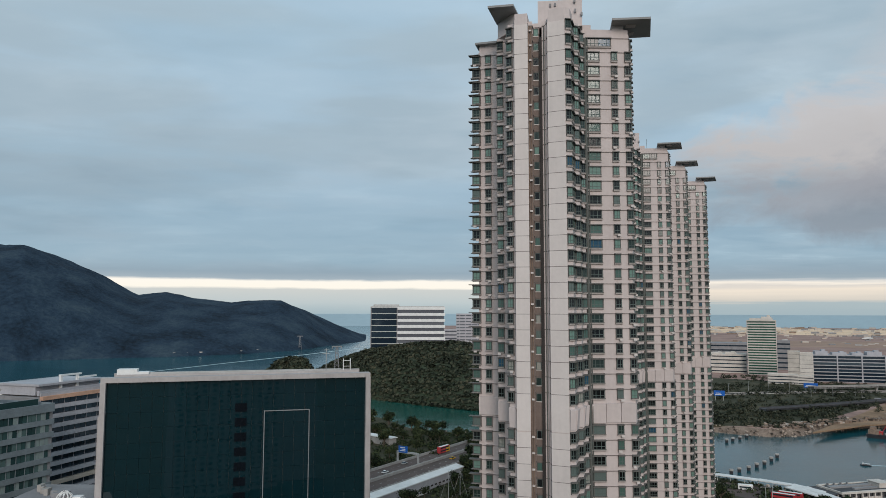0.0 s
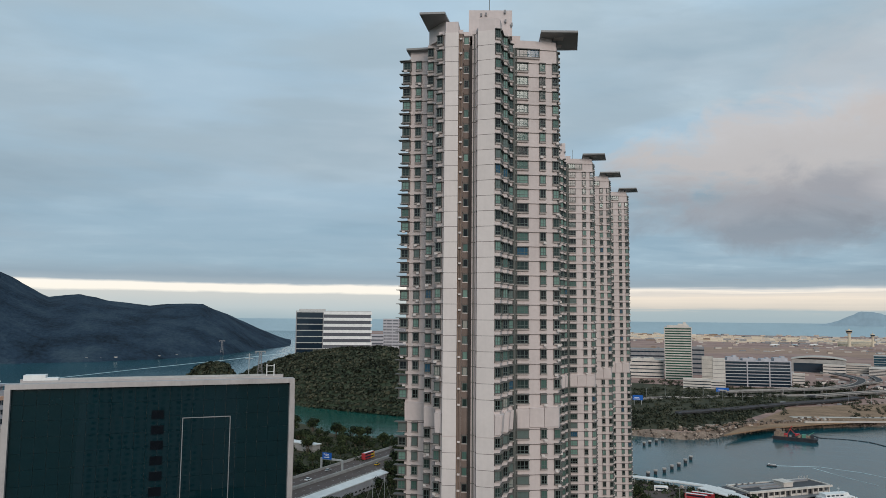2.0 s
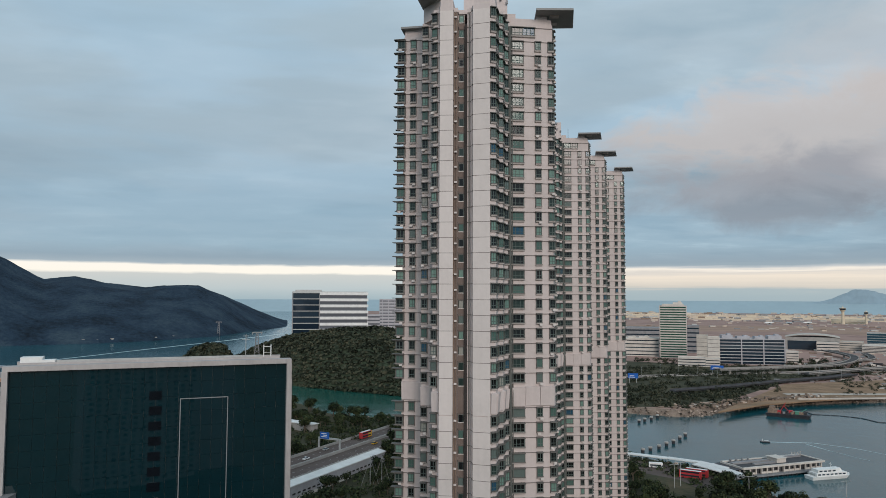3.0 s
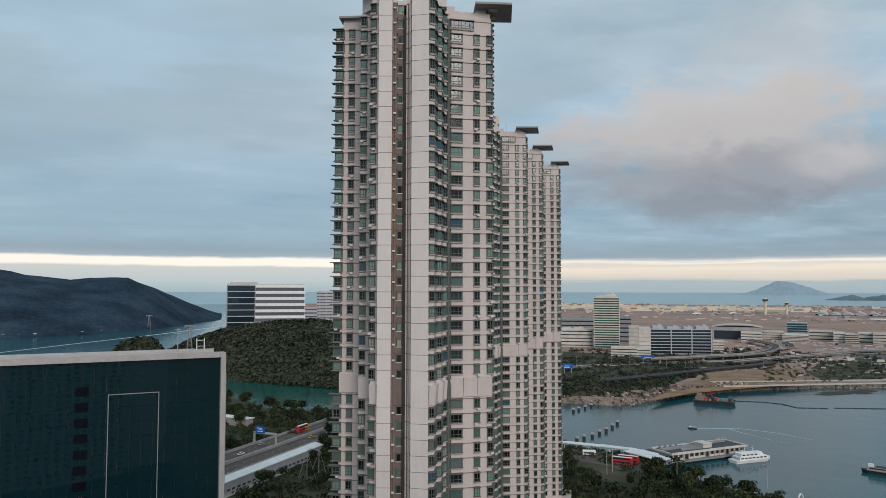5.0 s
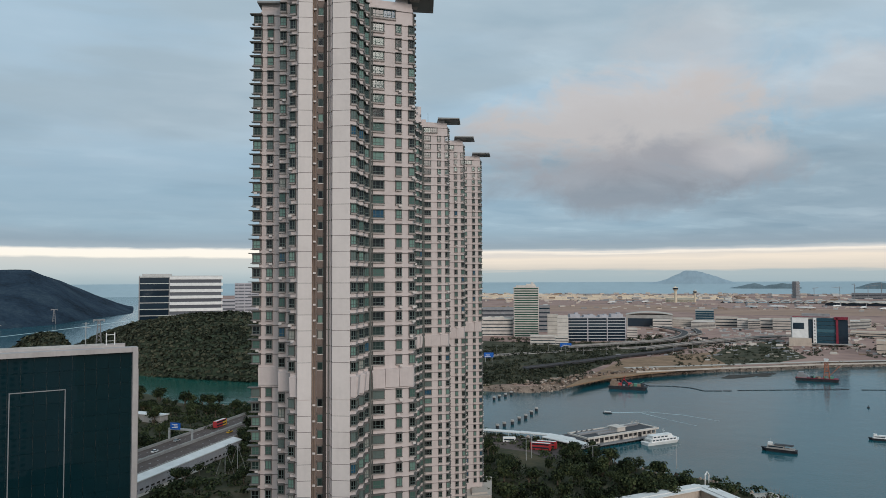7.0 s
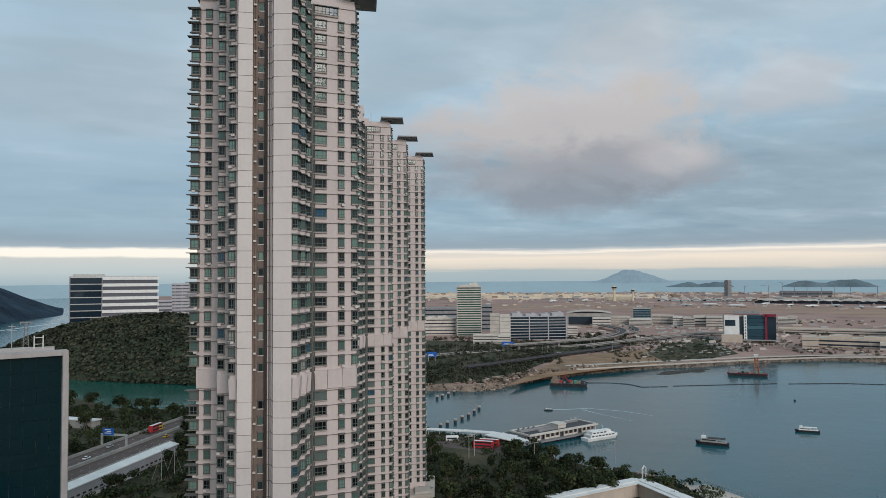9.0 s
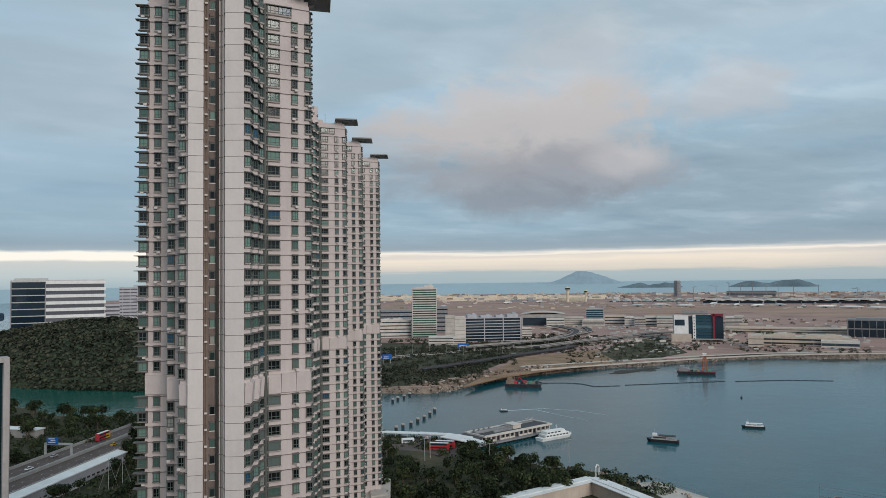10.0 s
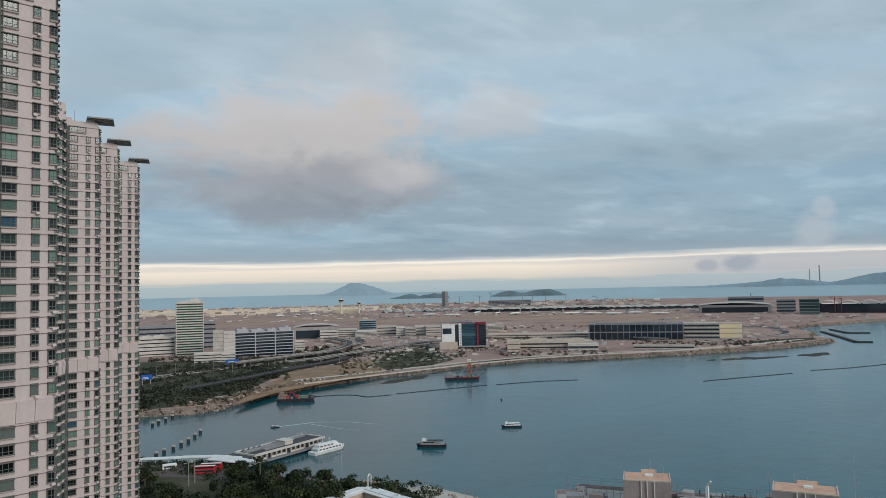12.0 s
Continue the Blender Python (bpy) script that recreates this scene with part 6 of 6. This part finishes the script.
part("arch", Geo().beam((-2, 0, 0), (-2, 0, 4.6), .5).beam((-2, 0, 4.4), (0, 0, 5.6), .5).beam((0, 0, 5.6), (2, 0, 4.0), .5).beam((2, 0, 4.2), (2, 0, 0), .5), M_WHITE, t)
lamp = thing("street_lamp", "twin-armed grey street lamp among trees", "street lamp", pose(*(182, 330), 3), "waterfront street lamps")
part("pole", Geo().tube(0, 0, 0, 12, .2, .13, 6), M_STEEL, lamp)
part("arm", Geo().beam((-2.2, 0, 11.8), (2.2, 0, 11.8), .16), M_STEEL, lamp)
part("lantern", Geo().box(-2.2, 0, 11.6, .9, .4, .25).box(2.2, 0, 11.6, .9, .4, .25), M_GREYP, lamp)
copy_thing(lamp, pose(*(223, 318), 3))
copy_thing(lamp, pose(*(157, 357), 3))
copy_thing(lamp, pose(*(162, 361), 3))
# two guyed poles below the railway
for px, py in ((3, 377), (9, 379)):
    t = thing("guyed_pole", "thin pale pole held by guy wires", "pole", pose(px, py, 3), "guyed poles")
    part("pole", Geo().tube(0, 0, 0, 15, .16, .12, 6), M_STEEL, t)
    for s in (-1, 1):
        part("guy_wire", Geo().beam((s * 4.5, 0, 0), (0, 0, 14), .10), M_STEEL, t)
t = thing("white_shed", "low white-roofed shed among trees", "shed", pose(*(-46, 536), 0, 0, 0, -40))
part("wall", Geo().box(0, 0, 2, 26, 7, 6), M_CONC, t)
part("roof", Geo().box(0, 0, 8, 28, 8, .5), M_ROOFW, t)


# ---- apartment roofs below, by the water ----
def roof_block(name, az0, az1, d, top, depth, label, m_top):
    m, h = face_frame(az0, az1, d)
    t = thing(name, label, "apartment block", m @ pose(0, 0, -1.4))
    part("wall", Geo().box(0, depth / 2, 3, 2 * h, depth, top - 3), M_MAUVE, t)
    part("roof_surface", Geo().box(0, depth / 2, top, 2 * h - .8, depth - .8, .12), m_top, t)
    part("parapet", Geo().box(0, .15, top, 2 * h, .3, .9).box(0, depth - .15, top, 2 * h, .3, .9).box(-h + .15, depth / 2, top, .3, depth - .6, .9).box(h - .15, depth / 2, top, .3, depth - .6, .9), M_MAUVE, t)
    return t, h


t, h = roof_block("apartment_block", 52.0, 77.5, 152, 54.6, 20, "beige apartment block with a cluttered flat roof by the bay", M_CONC)
rng = random.Random(8)
for i in range(70):
    x = rng.uniform(-.97, .97) * h
    part("roof_box", Geo().box(x, rng.uniform(3, 17), 54.7, rng.uniform(.8, 3.5), rng.uniform(.8, 3), rng.uniform(.5, 2.6), rng.uniform(-8, 8)), rng.choice((M_CONC, M_MAUVE, M_MAUVE, M_GREYP, M_HULL, M_BEIGE)), t)
for i in range(9):
    x = (-.96 + .24 * i) * h
    part("roof_rail", Geo().box(x, 18.2, 56.9, h * .22, .06, .06).box(x, 18.2, 57.5, h * .22, .06, .06).box(x - h * .11, 18.2, 54.6, .07, .07, 3.0), M_GREYP, t)
for x, hh in ((-.42, 4.5), (-.5, 4), (.20, 3.2), (.41, 2.4), (.66, 8.5), (.34, 3)):
    part("aerial", Geo().tube(x * h, 15, 54.6, 57.6 + hh + 1.6, .05, n=5), M_STEEL, t)
for az, wd, top in ((58.6, 9.5, 60.6), (69.4, 11.5, 60.4)):
    m, hh = face_frame(az - wd / 5.3, az + wd / 5.3, 152)
    s = thing("stair_tower", "beige roof-top stair house with a terracotta roof", "roof structure", m @ pose(0, 4, -1.4))
    part("wall", Geo().prism([(-hh, 0), (hh, 0), (hh, 7), (hh * .45, 7), (hh * .45, 10), (-hh * .3, 10), (-hh * .3, 7), (-hh, 7)], 54, top), M_MAUVE, s)
    part("roof", Geo().prism([(-hh + .3, .3), (hh - .3, .3), (hh - .3, 6.7), (hh * .45 - .3, 6.7), (hh * .45 - .3, 9.7), (-hh * .3 + .3, 9.7), (-hh * .3 + .3, 6.7), (-hh + .3, 6.7)], top, top + .12), M_TERRA, s, "terracotta tiled roof")
    part("parapet", Geo().box(0, .1, top, 2 * hh, .25, .22).box(-hh + .1, 3.6, top, .25, 6.6, .22).box(hh - .1, 3.6, top, .25, 6.6, .22), M_BEIGE, s)
    for k in (-.25, 0, .3):
        part("down_pipe", Geo().tube(k * hh, -.15, 54.6, top, .12, n=6), M_OFFW, s)
    part("hatch", Geo().box(.1 * hh, 4, top + .1, 1.6, 1.0, .4), M_WHITE, s)
t2, h2 = roof_block("apartment_block", 51.6, 54.0, 147, 56.6, 12, "narrow beige roof with white edge rails", M_CONC)
part("roof_rail", Geo().box(0, .3, 58.2, 2 * h2, .1, .1).box(0, .3, 57.6, 2 * h2, .1, .1), M_WHITE, t2)
part("roof_hut", Geo().box(.3 * h2, 5, 56.6, 3.4, 3, 2.0), M_GREYP, t2)
t = thing("davit", "white roof-edge maintenance davit", "davit", pose(*polar(62.9, 158), 55.2))
part("post", Geo().box(0, 0, 0, .5, .5, 3.2), M_WHITE, t)
part("arm", Geo().beam((0, 0, 3.2), (-1.2, -1.4, 4.6), .3), M_WHITE, t)
part("gable_frame", Geo().box(0, -8, 0, 6, .4, .4).box(-1.4, -8, -2, .35, .4, 2).box(1.4, -8, -2, .35, .4, 2), M_BEIGE, t)


# wakes
def wake(pts, w0, w1, label):
    g = Geo()
    n = len(pts) - 1
    for i in range(n):
        a0, b0 = Vector(pts[i]), Vector(pts[i + 1])
        s = (b0 - a0).normalized()
        s = Vector((-s.y, s.x))
        wa, wb = w0 + (w1 - w0) * i / n, w0 + (w1 - w0) * (i + 1) / n
        g.face([(*(a0 - s * wa), .03), (*(b0 - s * wb), .03), (*(b0 + s * wb), .03), (*(a0 + s * wa), .03)])
    tagged(part("wake", g, M_FOAM), label, "wake", kind="stuff")


wake([(279, 477), (307, 471), (324, 452), (334, 425)], 1.2, .25, "faint pale wake of a speedboat")
wake([(300, 469), (303, 443), (309, 417)], .5, .15, "faint pale wake of a speedboat")
wake([(-483, 1160), (-411, 1372), (-312, 1638), (-218, 1938)], 2.5, 5, "long pale streak on the far water")

roof = thing("roof_frame", "pale concrete frame and pipes on the flat roof", "roof structure", face_frame(60.8, 66.6, 150)[0] @ pose(0, 0, -1.4))
part("beam", Geo().box(0, 2, 57.2, 15, .5, .5).box(0, 6, 57.2, 15, .5, .5), M_CONC, roof)
for x in (-7.2, -2.4, 2.4, 7.2):
    for y in (2, 6):
        part("post", Geo().box(x, y, 54.6, .45, .45, 2.6), M_CONC, roof)
    part("cross_beam", Geo().box(x, 4, 57.2, .4, 4, .4), M_CONC, roof)
part("tank", Geo().box(-4.5, 9, 54.6, 5, 4, 2.2).box(4.5, 9, 54.6, 6, 4, 1.9), M_MAUVE, roof)
for i in range(12):
    part("pipe", Geo().tube(-6 + i * 1.1, 12 + (i % 3), 54.6, 56.8 + .3 * (i % 4), .12, n=6), M_STEEL if i % 2 else M_HULL, roof)
fence = thing("roof_fence", "thin grey mesh fence along the roof edge", "fence", face_frame(52.2, 77.0, 166)[0] @ pose(0, 0, -1.4))
for i in range(48):
    part("post", Geo().box(-34.5 + i * 1.47, 0, 54.6, .08, .08, 2.2), M_GREYP, fence)
part("rail", Geo().box(0, 0, 56.7, 69, .08, .08).box(0, 0, 55.7, 69, .06, .06), M_GREYP, fence)


# ---- trees, scrub and rocks ----
def tree_meshes(seed, height, spread_r, n):
    r = random.Random(seed)
    g = Geo().tube(0, 0, -.4, height * .45, height * .035, height * .02, 6)
    for i in range(5):
        a = i * 1.3 + r.random()
        g.beam((0, 0, height * (.28 + .04 * i)), (math.cos(a) * spread_r * .55, math.sin(a) * spread_r * .55, height * (.52 + .06 * r.random())), height * .02)
    trunk = g.mesh("trunk", M_BARK)
    lobes = [(r.uniform(-.5, .5) * spread_r, r.uniform(-.5, .5) * spread_r, height * r.uniform(.48, .78), spread_r * r.uniform(.42, .66)) for _ in range(7)]
    c = Geo()
    for i in range(n):
        lx, ly, lz, lr = r.choice(lobes)
        v = Vector((r.gauss(0, 1), r.gauss(0, 1), r.gauss(0, 1))).normalized() * lr * r.uniform(.55, 1.08)
        p = Vector((lx, ly, lz)) + Vector((v.x, v.y, v.z * .75))
        nrm = (v.normalized() + Vector((r.uniform(-.7, .7), r.uniform(-.7, .7), r.uniform(-.2, .8)))).normalized()
        s = height * r.uniform(.035, .075)
        u = nrm.orthogonal().normalized()
        w = nrm.cross(u)
        k = r.uniform(0, 6.28)
        u, w = u * math.cos(k) + w * math.sin(k), w * math.cos(k) - u * math.sin(k)
        c.face([p - u * s, p - w * s * .7 + nrm * s * .2, p + u * s, p + w * s * .7 + nrm * s * .2])
    return trunk, c.mesh("crown", M_LEAF)


KINDS = [tree_meshes(s, h, w, 420) for s, h, w in ((1, 9.0, 3.9), (2, 7.5, 3.6), (3, 10.5, 4.0), (4, 6.5, 3.4), (5, 8.5, 4.6))]
tree_rng = random.Random(77)
FIRST = []
for trunk, crown in KINDS:
    t = thing("tree", "bushy dark green broadleaf tree", "tree", pose(0, 0, -60), "waterside trees")
    part("trunk", trunk, None, t)
    part("crown", crown, None, t)
    FIRST.append(t)
used = [0]


def plant(x, y, z, s):
    k = tree_rng.randrange(len(FIRST))
    m = pose(x, y, z, 0, 0, tree_rng.uniform(0, 360)) @ Matrix.Diagonal((s, s, s * tree_rng.uniform(.85, 1.15), 1))
    if used[0] < len(FIRST):
        FIRST[used[0]].matrix_basis = m
        used[0] += 1
    else:
        o = copy_thing(FIRST[k], Matrix())
        o.matrix_basis = m


def grove(poly, z, count, s0, s1, avoid=()):
    xs, ys = [p[0] for p in poly], [p[1] for p in poly]
    made = tries = 0
    while made < count and tries < count * 30:
        tries += 1
        x, y = tree_rng.uniform(min(xs), max(xs)), tree_rng.uniform(min(ys), max(ys))
        if inside(x, y, poly) and not any(inside(x, y, q) for q in avoid):
            plant(x, y, z, tree_rng.uniform(s0, s1))
            made += 1


BANK = [(155, 398), (169, 376), (166, 344), (149, 328), (143, 360)]
SHED = [a, b, c, d]
grove([(136, 388), (144, 367), (147, 328), (175, 353), (198, 359), (203, 335), (203, 307), (206, 279), (211, 262), (159, 223), (91, 255)], 3, 150, .75, 1.25, (BANK, SHED))
grove([(212, 267), (219, 264), (196, 226), (186, 231)], 3, 8, .6, .9, (SHED,))
# between the channel and the expressway, and below the railway
grove([(-70, 676), (-22, 598), (24, 572), (80, 535), (60, 505), (8, 480), (-40, 430), (-75, 440)], 3, 78, .95, 1.4)
grove([(-30, 355), (14, 428), (55, 480), (60, 400), (30, 330), (-20, 300), (-36, 330)], 3, 56, .8, 1.3)


# taller trees where the railway cover ends
for i in range(12):
    q = pose(-36, 361, 0, 0, 0, 57.8) @ Vector((90 + i * 4, -3 + (i * 7) % 5, 3))
    plant(q.x, q.y, 3, 1.5 + .06 * (i % 4))


def scrub(name, spots, m, label, r, flat=.8, quads=12, leaf=.47):
    """Joined crowns too many to count; spots: x, y, z, size."""
    g = Geo()
    for x, y, z, s in spots:
        for i in range(quads):
            v = Vector((r.gauss(0, 1), r.gauss(0, 1), abs(r.gauss(0, .8)))).normalized() * s * r.uniform(.6, 1.0)
            nrm = (v.normalized() + Vector((r.uniform(-.6, .6), r.uniform(-.6, .6), r.uniform(0, .6)))).normalized()
            u = nrm.orthogonal().normalized()
            w = nrm.cross(u)
            q = s * leaf * r.uniform(.7, 1.3)
            p = Vector((x, y, z)) + Vector((v.x, v.y, v.z * flat))
            g.face([p - u * q, p - w * q * .8, p + u * q, p + w * q * .8])
    return tagged(part(name, g, m), label, "woodland", kind="stuff")


r = random.Random(5)
spots = []
for ob in (scenic, islet):
    for p in ob.data.polygons:
        cx, cy, cz = p.center
        if cz > 1 and cy < 1130:
            for _ in range(2):
                spots.append((cx + r.uniform(-3, 3), cy + r.uniform(-6, 6), cz + r.uniform(-1.2, .4), r.uniform(1.8, 4.4)))
scrub("hill_woodland", spots, M_HILLLEAF, "dark green scrub woodland covering the hill", r, .9, 11, .46)
# hedges, verges and airfield trees
spots = []
for az0, az1, d0, d1, n, s in ((20, 29.0, 655, 800, 260, 4.4), (20, 31, 800, 1010, 300, 4.0), (22, 40, 1020, 1090, 110, 3.4), (44, 52, 1060, 1180, 80, 3.0), (31.5, 36, 1050, 1230, 130, 4.5), (41, 45, 980, 1060, 70, 2.6), (46.5, 50, 1290, 1420, 60, 4.0), (47.5, 56, 985, 1060, 110, 2.4), (35, 41, 760, 900, 90, 2.0), (58, 66, 1130, 1230, 90, 3.0), (64.5, 69, 1110, 1260, 70, 3.2), (24, 60, 1560, 1720, 130, 4.0), (35.0, 42.5, 880, 1010, 160, 2.2), (28, 37, 1010, 1100, 120, 3.0), (24, 36, 930, 1000, 150, 2.6), (21, 27, 1100, 1150, 60, 3.6), (36, 43, 1060, 1200, 90, 3.0)):
    for i in range(n):
        az, dd = r.uniform(az0, az1), r.uniform(d0, d1)
        x, y = polar(az, dd)
        if inside(x, y, AIRPORT) and inside(x * .98, y * .98, AIRPORT):
            spots.append((x, y, 5, s * r.uniform(.5, 1.2)))
scrub("airfield_scrub", spots, M_HILLLEAF, "dark green hedges and small trees round the airfield", r, 1.1, 46, .2)
spots = []
for i in range(5200):
    x, y = r.uniform(-80, 260), r.uniform(250, 590)
    if inside(x, y, NEAR_LAND) and inside(x - 4, y - 8, NEAR_LAND) and not inside(x, y, BANK) and not inside(x, y, SHED) and (y > x * .7 + 275 or x > 60):
        q = Vector((x + 36, y - 361))
        across = -q.x * .846 + q.y * .533
        if not -7 < across < 36:
            spots.append((x, y, 2.8 + r.uniform(0, 1.5), r.uniform(1.2, 3.0)))
scrub("undergrowth", spots, M_LEAF, "low green undergrowth between the trees", r, .9, 22, .26)


def boulders(name, edge, keep, label, size, per):
    g = Geo()
    rr = random.Random(9)
    for i in range(len(edge)):
        p, q = edge[i], edge[(i + 1) % len(edge)]
        if not keep(p) or (q - p).length > 40:
            continue
        t = (q - p).normalized()
        nn = Vector((-t.y, t.x))
        for k in range(per):
            u, v = rr.random(), rr.random() ** 1.3
            c0 = p.lerp(q, u) + nn * (v * 10 - .5)
            s = size * rr.uniform(.5, 1.4)
            z = -1.2 + 6.4 * min(1, v) * .95
            ring = [(c0.x + s * rr.uniform(.5, 1) * math.cos(a), c0.y + s * rr.uniform(.5, 1) * math.sin(a), z + rr.uniform(-.2, .2) * s) for a in (0, 1.25, 2.5, 3.75, 5.0)]
            top = [(c0.x + (x - c0.x) * .5, c0.y + (y - c0.y) * .5, z + s * rr.uniform(.5, .9)) for x, y, _ in ring]
            g.solid(ring, top)
    return tagged(part(name, g, M_BOULDER), label, "rocks", kind="stuff")


boulders("shore_boulders", airport_edge, lambda p: p.length < 1750 and p.x > 150 and p.y < 1000, "pale brown boulders piled along the sea wall", 1.1, 26)
boulders("near_boulders", near_edge, lambda p: 0 < p.x < 330 and p.y > 100, "pale boulders at the water's edge", 1.1, 16)
